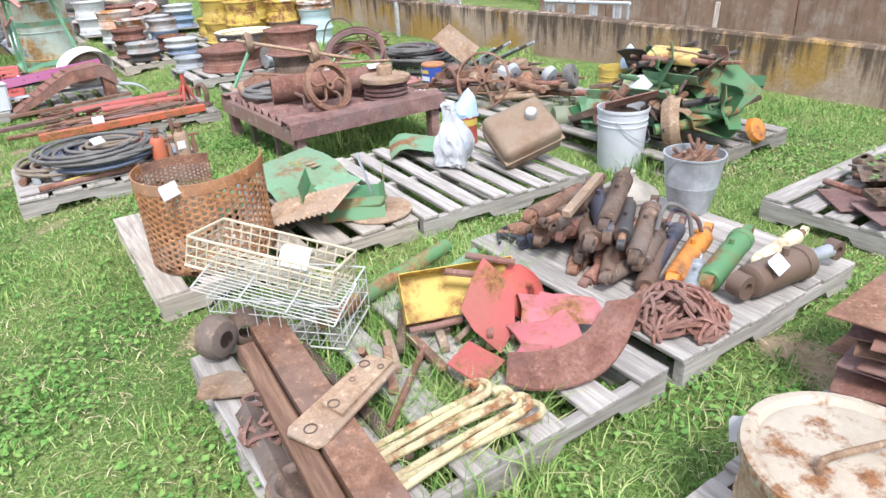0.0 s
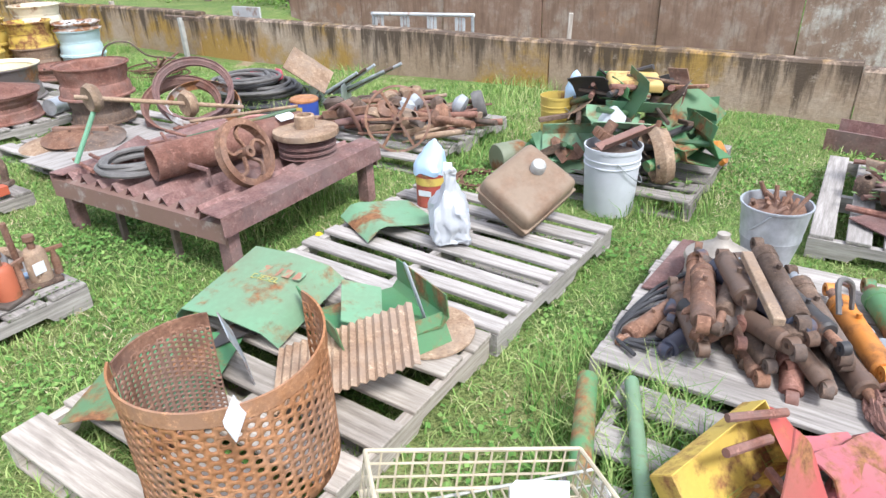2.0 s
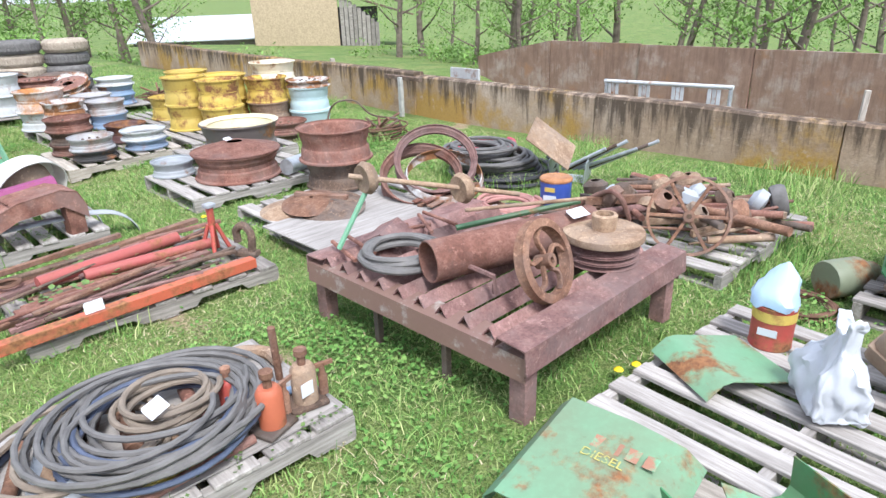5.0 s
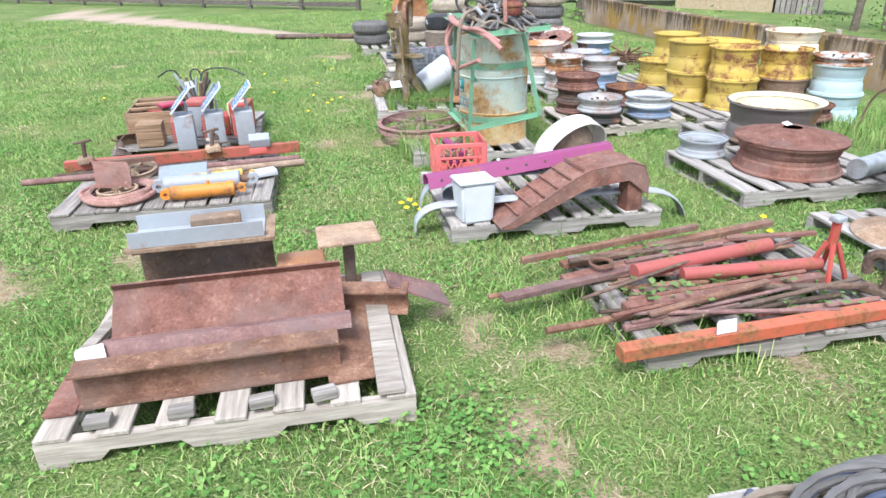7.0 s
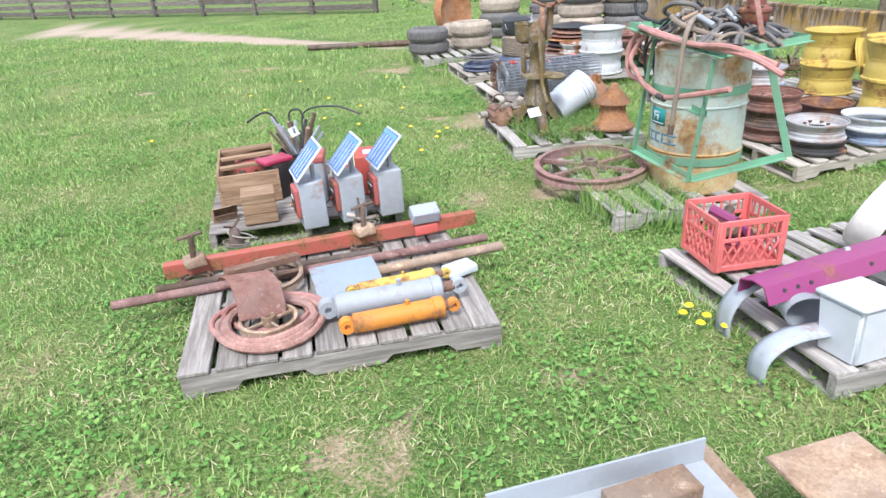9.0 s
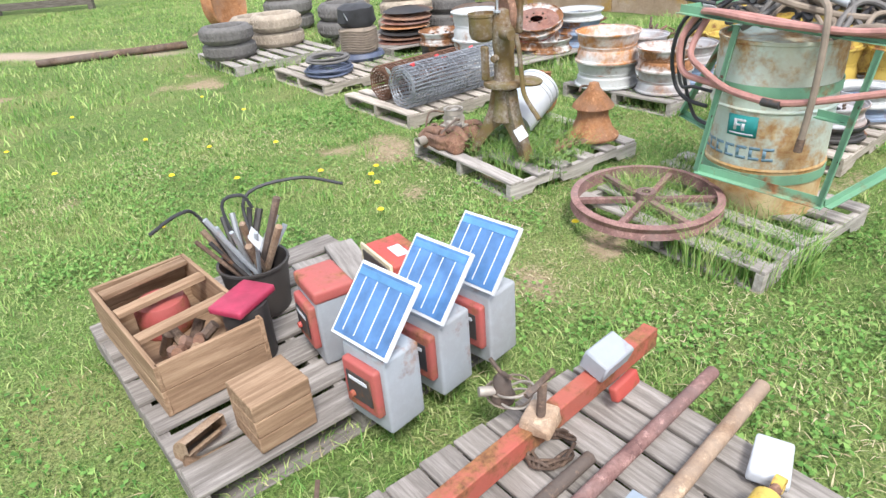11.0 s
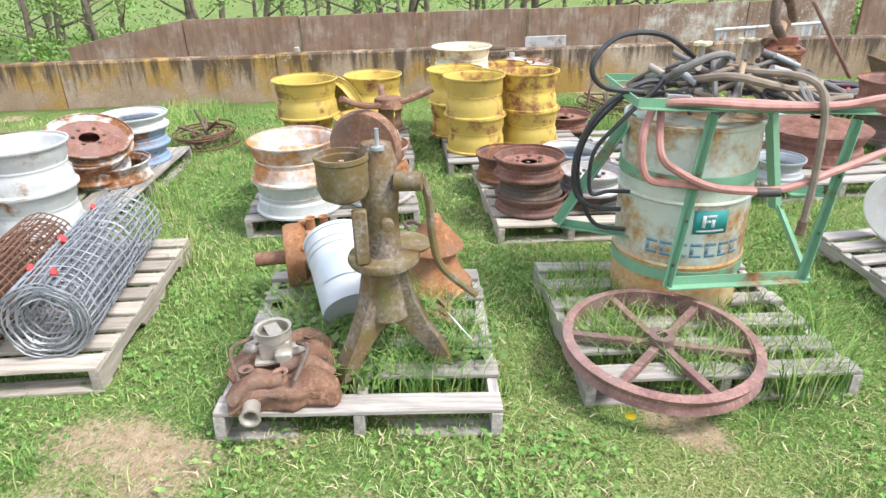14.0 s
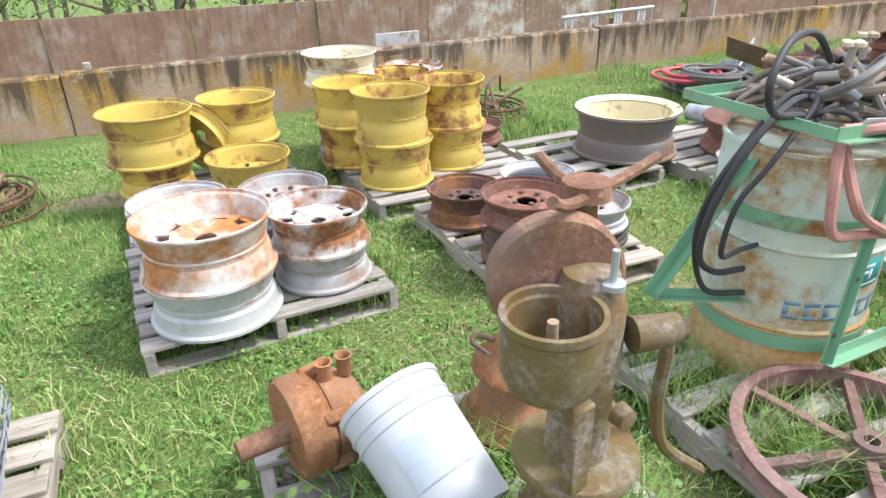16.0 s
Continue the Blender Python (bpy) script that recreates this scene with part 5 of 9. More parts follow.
price_tag(4.85, 0.15, z + 0.14, 30, 40, 0.05)

# green sheet-metal heap
z = deck(4.7, 2.0)
gp = [(4.55, 1.75, 0.5, 0.3, 60, 20, 0.1, GREEN), (4.7, 1.65, 0.6, 0.2, 35, 62, 0.2, GREEN), (4.85, 1.8, 0.5, 0.26, -40, -35, 0.22, GREEN_DARK), (4.55, 2.15, 0.42, 0.3, 70, 70, 0.16, GREEN_PALE), (4.45, 2.4, 0.4, 0.26, 10, 8, 0.05, GREEN_DARK), (4.8, 2.35, 0.46, 0.3, 80, 40, 0.14, GREEN_DARK), (4.45, 2.2, 0.5, 0.22, -60, 65, 0.12, GREEN_PALE), (4.95, 2.0, 0.6, 0.24, 20, 30, 0.28, GREEN), (4.6, 1.95, 0.36, 0.2, 100, 15, 0.3, GREEN_PALE)]
for i, (x, y, w, d_, rz, rx, zz, mt) in enumerate(gp):
    own = bent_sheet([(-d_ / 2, 0.06), (-d_ / 2 + 0.03, 0.0), (d_ / 2 - 0.05, 0.0), (d_ / 2, 0.05)], w, 0.005)
    single("green_guard", crumple(own, 0.015, 4, i), mt, at(x, y, z + zz, rz, rx), "bent green sheet-metal guard in a heap", "metal guard", "green guards")
own = bent_sheet(arc(0.5, 75, 115, 8, 0, -0.5), 0.3, 0.006)
single("long_green_shield", crumple(own, 0.01, 3), GREEN, at(4.74, 1.74, z + 0.32, -30, 40, -38), "long bright green implement shield standing up", "metal guard")
pts = smooth_line([(-0.3, 0, 0.0), (-0.1, -0.03, 0.05), (0.12, 0.0, 0.07), (0.3, 0.08, 0.0)], 6)
single("green_pipe", sweep(pts, 0.032, 12), GREEN, at(4.5, 1.66, z + 0.12, -20, 30), "bent green steel pipe", "pipe")
single("yellow_seat", crumple(box(0.3, 0.2, 0.06, 0.025), 0.012, 8), painted("torn_yellow_vinyl", (0.58, 0.42, 0.14), 0.35, scale=12), at(4.64, 2.0, z + 0.46, -60, 8, 4), "torn yellow vinyl seat cushion", "cushion")
pail(4.62, 2.46, z + 0.0, 0.1, 0.34, YELLOW, "yellow plastic pail among green scrap", rz=40)
single("tall_cloth", crumple(lathe([(0.03, 0), (0.05, 0.08), (0.02, 0.17), (0.0, 0.2)], 14), 0.02, 14), BAG_BLUE, at(4.66, 2.4, z + 0.3, 0, 15), "pale blue plastic bag caught on scrap", "plastic bag")
single("white_bag", crumple(lathe([(0, 0), (0.07, 0.01), (0.08, 0.05), (0.03, 0.1), (0, 0.11)], 18), 0.025, 14), BAG_WHITE, at(4.36, 2.02, z + 0.26), "crumpled white plastic bag", "plastic bag")
single("orange_disc", lathe([(0, 0.04), (0.07, 0.03), (0.08, 0), (0, 0)], 20), ORANGE, at(4.85, 1.52, z + 0.04, 0, 60), "orange painted hub in scrap", "hub")
for i in range(46):
    rng = random.Random(200 + i)
    x, y = 4.65 + rng.uniform(-0.35, 0.35), 2.0 + rng.uniform(-0.4, 0.45)
    h = 0.46 * max(0, 1 - ((x - 4.68) / 0.46) ** 2 - ((y - 2) / 0.5) ** 2)
    a, L = rng.uniform(0, 6.28), rng.uniform(0.08, 0.2)
    mt = (BLACK_PAINT, RUST, RUST_DARK, GREEN_DARK, RUST_DARK, RUST_RED)[i % 6]
    bar("scrap_bar", (x - L * math.cos(a), y - L * math.sin(a), z + h + 0.02), (x + L * math.cos(a), y + L * math.sin(a), z + h + rng.uniform(0.0, 0.12)), rng.uniform(0.008, 0.02), mt, "scrap rod in a green heap", "bar", square=0.03 if i % 3 == 1 else 0.0)
    if i % 2:
        w = rng.uniform(0.07, 0.16)
        own = bent_sheet([(-w, rng.uniform(0, 0.05)), (-w * 0.7, 0.0), (w * 0.6, 0.0), (w, rng.uniform(-0.05, 0.06))], rng.uniform(0.12, 0.3), 0.005)
        bmesh.ops.subdivide_edges(own, edges=own.edges[:], cuts=2, use_grid_fill=True)
        single("scrap_plate", crumple(own, 0.03, 6, i), (GREEN, RUST_DARK, GREEN_DARK, GREEN_PALE, RUST, BLACK_PAINT, RUST_TAN)[i % 7], at(x, y, z + h * 0.9 + 0.03, rng.uniform(0, 360), rng.uniform(-70, 70), rng.uniform(-25, 25)), "bent scrap plate in a green heap", "steel plate")
own = lathe(shell([(0.14, -0.05), (0.16, 0.0), (0.14, 0.05)], 0.008), 28)
single("wooden_drum", own, RUST_TAN, at(4.36, 1.74, z + 0.14, 30, 80), "round tan steel drum end", "drum end")
weeds(4.3, 1.75, ground_z(4.3, 1.75), 30, 0.14, 8, None, 0.2)
single("milk_can", lathe([(0, 0), (0.09, 0), (0.095, 0.01), (0.095, 0.18), (0.06, 0.24), (0.06, 0.27), (0, 0.27)], 22, pose(0, 0, 0, 90)), painted("green_grey_tin", (0.2, 0.24, 0.16), 0.4), at(4.32, 2.72, ground_z(4.3, 2.7) + 0.095, 60), "dented green-grey can lying on its side", "can")
coil("wire_coil", 4.15, 2.75, ground_z(4.1, 2.7), 0.13, 0.007, 7, WIRE_RUST, "small coil of rusty wire", 4, 0.12)


# ---- steel table and what lies on it ----
def steel_table():
    x0, x1, y0, y1, h = 2.5, 3.62, 3.1, 4.4, 0.33
    zg = ground_z(3.0, 3.7)
    t = thing("steel_table", at((x0 + x1) / 2, (y0 + y1) / 2, zg, 2), "rusty purple-brown steel rack table with zig-zag slats", "steel table")
    w, d = x1 - x0, y1 - y0
    for sx in (-1, 1):
        for sy in (-1, 1):
            part("leg", bent_sheet([(-0.04, 0.03), (-0.035, -0.03), (0.035, -0.03), (0.04, 0.03)], h - 0.06, 0.006, pose(0, 0, 0, 0, 90, 0)), RUST_PURPLE, t, "", at(sx * (w / 2 - 0.05), sy * (d / 2 - 0.06), (h - 0.06) / 2, 0))
    for sy in (-0.2, 0.22):
        part("leg", box(0.03, 0.03, h - 0.06, 0.002), RUST_DARK, t, "", at(-w / 2 + 0.06, sy, (h - 0.06) / 2))
    ang = [(-0.06, -0.085), (-0.055, 0.0), (0.055, 0.005)]
    part("front_rail", bent_sheet([(-0.065, -0.09), (-0.06, 0.0), (0.06, 0.01), (0.075, -0.03)], w + 0.04, 0.007), RUST_PURPLE, t, "", at(0, -d / 2 + 0.06, h))
    part("back_rail", bent_sheet(ang, w, 0.007), RUST_PURPLE, t, "", at(0, d / 2 - 0.06, h - 0.01, 180))
    part("side_rail", bent_sheet(ang, d - 0.02, 0.007), painted("mottled_brown_paint", (0.2, 0.12, 0.1), 0.25, under=((0.3, 0.27, 0.24), (0.45, 0.43, 0.4)), scale=9), t, "", at(-w / 2 + 0.06, 0, h - 0.045, -90))
    part("side_rail", bent_sheet(ang, d - 0.02, 0.007), RUST_PURPLE, t, "", at(w / 2 - 0.06, 0, h - 0.045, 90))
    n = 9
    for i in range(n):
        v = -d / 2 + 0.2 + (d - 0.32) * i / (n - 1)
        part("slat", bent_sheet([(-0.036, -0.025), (0.0, 0.025), (0.036, -0.025)], w - 0.06, 0.006), RUST_PURPLE, t, "", at(0, v, h - 0.025))
    part("rod_bracket", sweep([(-0.3, -0.28, h), (-0.3, -0.28, h + 0.07), (-0.3, 0.08, h + 0.09), (0.02, 0.1, h + 0.07), (0.02, 0.1, h)], 0.012, 6), RUST_PURPLE, t, "angle iron bracket")
    return zg + h


zt = steel_table()
own = lathe(shell([(0.088, -0.42), (0.09, -0.41), (0.088, -0.4), (0.088, 0.4), (0.09, 0.42)], 0.006), 30, pose(0, 0, 0, 0, 90, 0))
single("steel_pipe", own, RUST_RED, at(3.05, 3.6, zt + 0.1, -15), "wide rusty steel pipe lying on a table", "pipe")
price_tag(3.32, 3.47, zt + 0.19, -10, 20, 0.05)
wh = spoked_wheel(2.88, 3.3, zt + 0.15, 0.165, RUST, "rusty cast flywheel with bent spokes leaning on a pipe", 5, 0.05, 8, 68, 0, 0.17, 0.2, 0.45, "flywheel")
pu = thing("pulley", at(3.32, 3.33, zt + 0.012), "rusty multi-groove pulley lying flat on a table", "pulley")
prof = [(0, 0)]
for i in range(3):
    prof += [(0.15, 0.03 * i), (0.155, 0.03 * i + 0.004), (0.125, 0.03 * i + 0.015), (0.155, 0.03 * i + 0.026)]
prof += [(0.12, 0.092), (0.05, 0.092), (0, 0.092)]
part("grooved_body", lathe(prof, 36), RUST_PURPLE, pu)
part("top_flange", lathe([(0.05, 0.092), (0.172, 0.105), (0.175, 0.115), (0.172, 0.135), (0.15, 0.142), (0.05, 0.142)], 36), RUST_TAN, pu, "tan rusty flange")
part("hub", lathe([(0.05, 0.142), (0.055, 0.205), (0.05, 0.21), (0.038, 0.21), (0.038, 0.142)], 24), RUST_TAN, pu)
coil("hose_coil", 2.72, 3.98, zt + 0.01, 0.16, 0.014, 7, HOSE_GREY, "coil of dark grey hose on a steel table", 9, 0.1)
sp = thing("wheel_shaft", at(2.98, 4.0, zt + 0.29, -24, 0, 13), "thin tan shaft with small pale wheels at its ends", "wheel shaft")
part("shaft", lathe([(0, -0.42), (0.012, -0.42), (0.012, 0.42), (0, 0.42)], 10, pose(0, 0, 0, 0, 90, 0)), RUST_TAN, sp)
for u in (-0.34, 0.12):
    part("small_wheel", lathe([(0, -0.02), (0.04, -0.02), (0.062, -0.025), (0.075, 0), (0.062, 0.025), (0.04, 0.02), (0, 0.02)], 22, pose(u, 0.0, 0.0, 0, 75, 20)), RUST_TAN, sp, "tan worn rubber wheel")
part("side_arm", rod((-0.32, 0, -0.02), (-0.42, -0.02, -0.33), 0.012, 8), MINT, sp)
bar("steel_bar", (3.0, 3.85, zt + 0.2), (3.5, 3.55, zt + 0.2), 0.009, RUST_TAN, "thin tan bar lying over a pipe", "bar")
bar("green_bar", (3.02, 3.93, zt + 0.09), (3.55, 3.62, zt + 0.16), 0.014, GREEN_DARK, "dark green bar beside a pipe", "bar")
for i in range(7):
    rng = random.Random(i + 11)
    a = rng.uniform(0, 3.1)
    bar("scrap_rod", (2.58 + 0.1 * i - 0.12 * math.cos(a), 4.22 - 0.12 * math.sin(a), zt + 0.02), (2.58 + 0.1 * i + 0.12 * math.cos(a), 4.22 + 0.12 * math.sin(a), zt + 0.035), 0.01, RUST_RED, "rusty scrap rod on a table", "bar")
single("scrap_plate", crumple(bent_sheet([(-0.08, 0), (0, 0.06), (0.09, 0.01)], 0.24, 0.006), 0.012, 5), RUST_PURPLE, at(2.85, 4.22, zt + 0.012, 30), "bent brown scrap plate on a table", "steel plate")

# ---- hose pallet ----
z = deck(1.5, 3.8)
single("grey_board", slab([(-0.5, -0.33), (0.5, -0.33), (0.5, 0.33), (-0.5, 0.33)], 0.006), PLY, at(1.55, 3.85, z + 0.002), "thin grey board laid over a pallet", "board")
z += 0.009
hoses = [("blue", 1.55, 3.78, 0.27, 0.0105, 9, HOSE_BLUE, 3, 0.1, 0.05), ("grey", 1.58, 3.82, 0.285, 0.011, 7, HOSE_GREY, 7, 0.13, 0.08), ("muddy", 1.33, 3.86, 0.24, 0.011, 4, HOSE_BROWN, 5, 0.2, 0.02), ("inner", 1.6, 3.83, 0.14, 0.011, 5, HOSE_BROWN, 2, 0.1, 0.1), ("dark", 1.5, 3.76, 0.29, 0.01, 5, HOSE_GREY, 12, 0.16, 0.13)]
for nm, x, y, R, r, n, mt, sd, dr, dz in hoses:
    coil("hose_coil", x, y, z + dz * 0.65 + 0.012, R, r, n, mt, {"blue": "coil of dark blue hydraulic hose", "grey": "coil of worn grey hydraulic hose", "muddy": "loose coil of muddy brown hose", "inner": "small inner coil of brown hose", "dark": "loose dark grey hose loops"}[nm], sd, dr, 0.92, 1.0)
price_tag(1.52, 3.7, z + 0.18, 30, 40, 0.04)


def bottle_jack(x, y, z, mat, label, s=1.0, rz=0.0):
    p = thing("bottle_jack", at(x, y, z, rz), label, "bottle jack")
    part("base", box(0.13 * s, 0.1 * s, 0.02 * s, 0.006, at(0, 0, 0.01 * s)), RUST_DARK, p)
    part("body", lathe([(0.042 * s, 0.02 * s), (0.042 * s, 0.135 * s), (0.034 * s, 0.15 * s), (0.03 * s, 0.155 * s), (0, 0.155 * s)], 20), mat, p)
    part("screw_head", lathe([(0.014 * s, 0.15 * s), (0.014 * s, 0.185 * s), (0.022 * s, 0.19 * s), (0.022 * s, 0.21 * s), (0, 0.212 * s)], 14), RUST, p)
    part("pump", lathe([(0.016 * s, 0.02 * s), (0.016 * s, 0.09 * s), (0.01 * s, 0.1 * s), (0.01 * s, 0.13 * s), (0, 0.13 * s)], 12, at(0.065 * s, 0, 0)), RUST, p)
    part("release_lever", box(0.09 * s, 0.012 * s, 0.016 * s, 0.002, at(0.06 * s, 0, 0.13 * s)), RUST, p)


bottle_jack(1.83, 3.58, z, painted("orange_red_jack_paint", (0.45, 0.12, 0.06), 0.45), "orange-red bottle jack standing on a pallet", 1.05, 20)
bottle_jack(1.98, 3.62, z, RUST_TAN, "rusty brown bottle jack with a pale label", 1.05, -10)
single("jack_label", box(0.05, 0.003, 0.05, 0), PAPER, at(1.965, 3.574, z + 0.09, 10), "pale worn label on a jack", "label")
bottle_jack(1.78, 3.78, z, RED, "small red bottle jack", 0.8, 60)
bar("rusty_pin", (1.98, 3.8, z + 0.02), (1.97, 3.79, z + 0.24), 0.014, RUST, "upright rusty pin in a pallet", "pin")
own = sweep(smooth_line([(-0.12, 0, 0.02), (-0.09, 0.08, 0.03), (0.0, 0.11, 0.03), (0.09, 0.08, 0.02), (0.12, 0, 0.02)], 6), 0.025, 8)
single("curved_iron", own, RUST_TAN, at(1.92, 3.95, z + 0.006, -20), "curved brown iron bracket", "bracket")
bar("yellow_bar", (1.28, 3.53, z + 0.02), (1.6, 3.6, z + 0.03), 0.013, YELLOW, "short yellow painted steel bar", "bar", square=0.02)
bar("orange_bar", (1.35, 3.56, z + 0.012), (1.68, 3.62, z + 0.012), 0.01, ORANGE, "small rusty orange flat bar", "bar", square=0.03)
bar("rusty_pipe", (1.15, 3.52, z + 0.016), (1.75, 3.56, z + 0.016), 0.016, RUST_RED, "long rusty pipe at a pallet's edge", "pipe")
single("steel_ball", lathe([(0, 0.09), (0.025, 0.085), (0.045, 0.06), (0.05, 0.04), (0.04, 0.012), (0, 0)], 20), GREY_PAINT, at(1.27, 3.66, z), "dull grey steel bulb", "float")
for i, (x0_, y0_, x1_, y1_, r, mt) in enumerate(((1.08, 3.7, 1.2, 4.05, 0.022, RUST), (1.15, 3.68, 1.27, 4.05, 0.02, GALV), (1.2, 3.75, 1.35, 4.1, 0.022, RUST_TAN), (1.28, 3.75, 1.42, 4.05, 0.02, RUST_DARK), (1.45, 3.75, 1.5, 4.0, 0.03, RUST), (1.55, 3.7, 1.58, 3.95, 0.026, RUST_TAN), (1.66, 3.75, 1.7, 3.98, 0.026, RUST_RED), (1.4, 3.6, 1.5, 3.75, 0.02, RUST_DARK), (1.1, 4.0, 1.3, 4.16, 0.014, HOSE_BLUE), (1.85, 3.75, 2.0, 3.7, 0.016, BLUE_RIM))):
    bar("scrap_pipe", (x0_, y0_, z + r), (x1_, y1_, z + r), r, mt, "short scrap pipe under coiled hose", "pipe", 10, 0.045 if i in (1, 2) else 0.0)
weeds(1.6, 3.5, z - 0.03, 20, 0.06, 31, None, 0.2)
weeds(1.95, 3.5, z - 0.03, 12, 0.06, 32, None, 0.1)

# ---- red bars pallet ----
z = deck(2.0, 5.2, 0.1)
bar("red_beam", (1.25, 4.86, z + 0.03), (2.47, 4.93, z + 0.03), 0.026, BEAM_RED, "bright red-orange square steel beam", "steel beam", square=0.06)
price_tag(1.66, 4.86, z + 0.09, 5, 80, 0.042)
bars = [(1.05, 5.08, 2.0, 5.18, 0.016, RUST), (0.95, 5.35, 2.2, 5.62, 0.014, RUST_PURPLE), (0.9, 5.4, 2.0, 5.5, 0.012, RUST), (1.4, 5.15, 2.35, 5.22, 0.02, RUST_RED), (1.5, 5.28, 2.35, 5.38, 0.02, RUST), (1.25, 5.45, 2.3, 5.7, 0.016, RUST_RED), (1.45, 5.05, 2.35, 5.1, 0.012, RUST_DARK), (1.3, 5.6, 2.55, 5.85, 0.014, RUST)]
for i, (xa, ya, xb, yb, r, mt) in enumerate(bars):
    bar("rusty_bar", (xa, ya, z + r + 0.012 * (i % 2)), (xb, yb, z + r + 0.012 * (i % 2)), r, mt, "long rusty iron bar lying on a pallet", "bar", square=0.05 if i % 2 else 0.0)
bar("red_tube", (1.55, 5.38, z + 0.07), (2.3, 5.52, z + 0.065), 0.034, RED_FADED, "faded red steel tube", "pipe", 14)
bar("red_tube", (1.75, 5.33, z + 0.06), (2.4, 5.3, z + 0.06), 0.03, RED_FADED, "faded red steel tube", "pipe", 14)
js = thing("jack_stand", at(2.42, 5.28, z, 15), "red three-legged jack stand with a grey top", "jack stand")
for k in range(4):
    a = math.pi / 4 + k * math.pi / 2
    part("leg", rod((0.085 * math.cos(a), 0.085 * math.sin(a), 0.0), (0.02 * math.cos(a), 0.02 * math.sin(a), 0.17), 0.012, 6), RED, js)
part("post", rod((0, 0, 0.14), (0, 0, 0.27), 0.02, 10), RED, js)
part("saddle", box(0.06, 0.05, 0.025, 0.005, at(0, 0, 0.28)), GREY_PAINT, js)
own = sweep(smooth_line([(0.0, -0.03, 0.02), (0.0, -0.04, 0.13), (0.0, 0.0, 0.18), (0.0, 0.05, 0.15), (0, 0.05, 0.08)], 5), 0.022, 8)
box(0.07, 0.13, 0.03, 0.005, at(0, 0, 0.016), own)
single("pintle_hook", own, RUST_DARK, at(2.52, 5.1, z, 30), "grey-brown forged pintle hook", "hook")
for i in range(6):
    weeds(1.5 + 0.14 * i, 5.1 + 0.06 * (i % 3), z - 0.03, 14, 0.07, 50 + i, None, 0.1)
coil("wire_coil", 1.45, 5.5, z + 0.06, 0.05, 0.005, 3, WIRE_RUST, "small loop of rusty wire", 3, 0.1)

for i in range(22):
    rng = random.Random(430 + i)
    x, y, a, L = rng.uniform(1.5, 2.4), rng.uniform(5.0, 5.72), rng.gauss(0.12, 0.16), rng.uniform(0.2, 0.5)
    zz = deck(2.0, 5.3, 0.1) + rng.uniform(0.01, 0.07)
    bar("iron_rod", (x - L * math.cos(a), y - L * math.sin(a), zz), (x + L * math.cos(a), y + L * math.sin(a), zz + rng.uniform(-0.01, 0.03)), rng.uniform(0.007, 0.014), (RUST, RUST_RED, RUST_PURPLE, RUST_DARK)[i % 4], "thin rusty iron rod on a pallet", "rod", 7, 0.03 if i % 5 == 0 else 0.0)
for x, y in ((1.6, 5.2), (1.95, 5.35), (2.2, 5.1), (1.75, 5.55)):
    weeds(x, y, ground_z(x, y) + 0.03, 26, 0.14, int(x * 100), None, 0.15)

# ---- steel beams pallet ----
z = deck(-0.1, 5.2)


def i_beam(a, b, h, w, mat, label, ry=0.0, t=0.008):
    m, L = along(a, b)
    o = [(-w / 2, 0), (w / 2, 0), (w / 2, t), (t / 2, t * 1.5), (t / 2, h - t * 1.5), (w / 2, h - t), (w / 2, h), (-w / 2, h), (-w / 2, h - t), (-t / 2, h - t * 1.5), (-t / 2, t * 1.5), (-w / 2, t)]
    return single("steel_beam", extrude(o, L), mat, m @ pose(0, 0, 0, ry), label, "steel beam")


single("wood_strip", box(0.09, 0.9, 0.02, 0.003), WOOD_TAN, at(0.42, 5.25, z + 0.011), "pale board on a pallet's edge", "board")
i_beam((-0.6, 4.97, z), (0.26, 5.0, z), 0.13, 0.1, RUST, "rusty I-beam with traces of white paint")
single("rusty_plate", slab([(-0.12, -0.35), (0.1, -0.35), (0.12, 0.3), (-0.1, 0.32)], 0.008), RUST, at(0.3, 5.25, z + 0.002, 6), "flat rusty steel plate", "steel plate")
single("steel_channel", bent_sheet([(-0.05, 0.05), (-0.045, 0.0), (0.045, 0.0), (0.05, 0.05)], 0.86, 0.008), RUST_PURPLE, at(-0.12, 5.14, z + 0.13, 2, 160), "purple-brown steel channel on its edge", "steel channel")
i_beam((-0.52, 5.33, z + 0.0), (0.28, 5.36, z + 0.0), 0.155, 0.11, RUST_RED, "tall rusty I-beam under a channel")
single("leaning_channel", bent_sheet([(-0.105, 0.035), (-0.1, 0.0), (0.1, 0.0), (0.11, 0.04)], 0.82, 0.008), RUST_RED, at(-0.12, 5.25, z + 0.165, 2, 42), "wide rusty steel channel leaning on beams", "steel channel")
i_beam((-0.5, 5.58, z), (0.02, 5.6, z), 0.31, 0.22, RUST_DARK, "short deep dark steel H-beam standing on its flange", t=0.012)
single("beam_cap", slab([(-0.28, -0.13), (0.28, -0.13), (0.28, 0.13), (-0.28, 0.13)], 0.014), RUST_TAN, at(-0.24, 5.59, z + 0.311, 2), "rusty cap plate on an H-beam", "steel plate")
single("blue_channel", bent_sheet([(-0.1, 0.065), (-0.095, 0.0), (0.095, 0.0), (0.1, 0.065)], 0.5, 0.006), GREY_PAINT, at(-0.25, 5.57, z + 0.327, 3), "blue-grey painted steel channel", "steel channel")
bar("wood_block", (-0.28, 5.57, z + 0.366), (-0.09, 5.59, z + 0.366), 0.03, RUST_TAN, "short round-edged brown timber offcut", "wood block", square=0.07)
ps = thing("post_stand", at(0.33, 5.62, z), "small steel post with a square worn top plate", "steel stand")
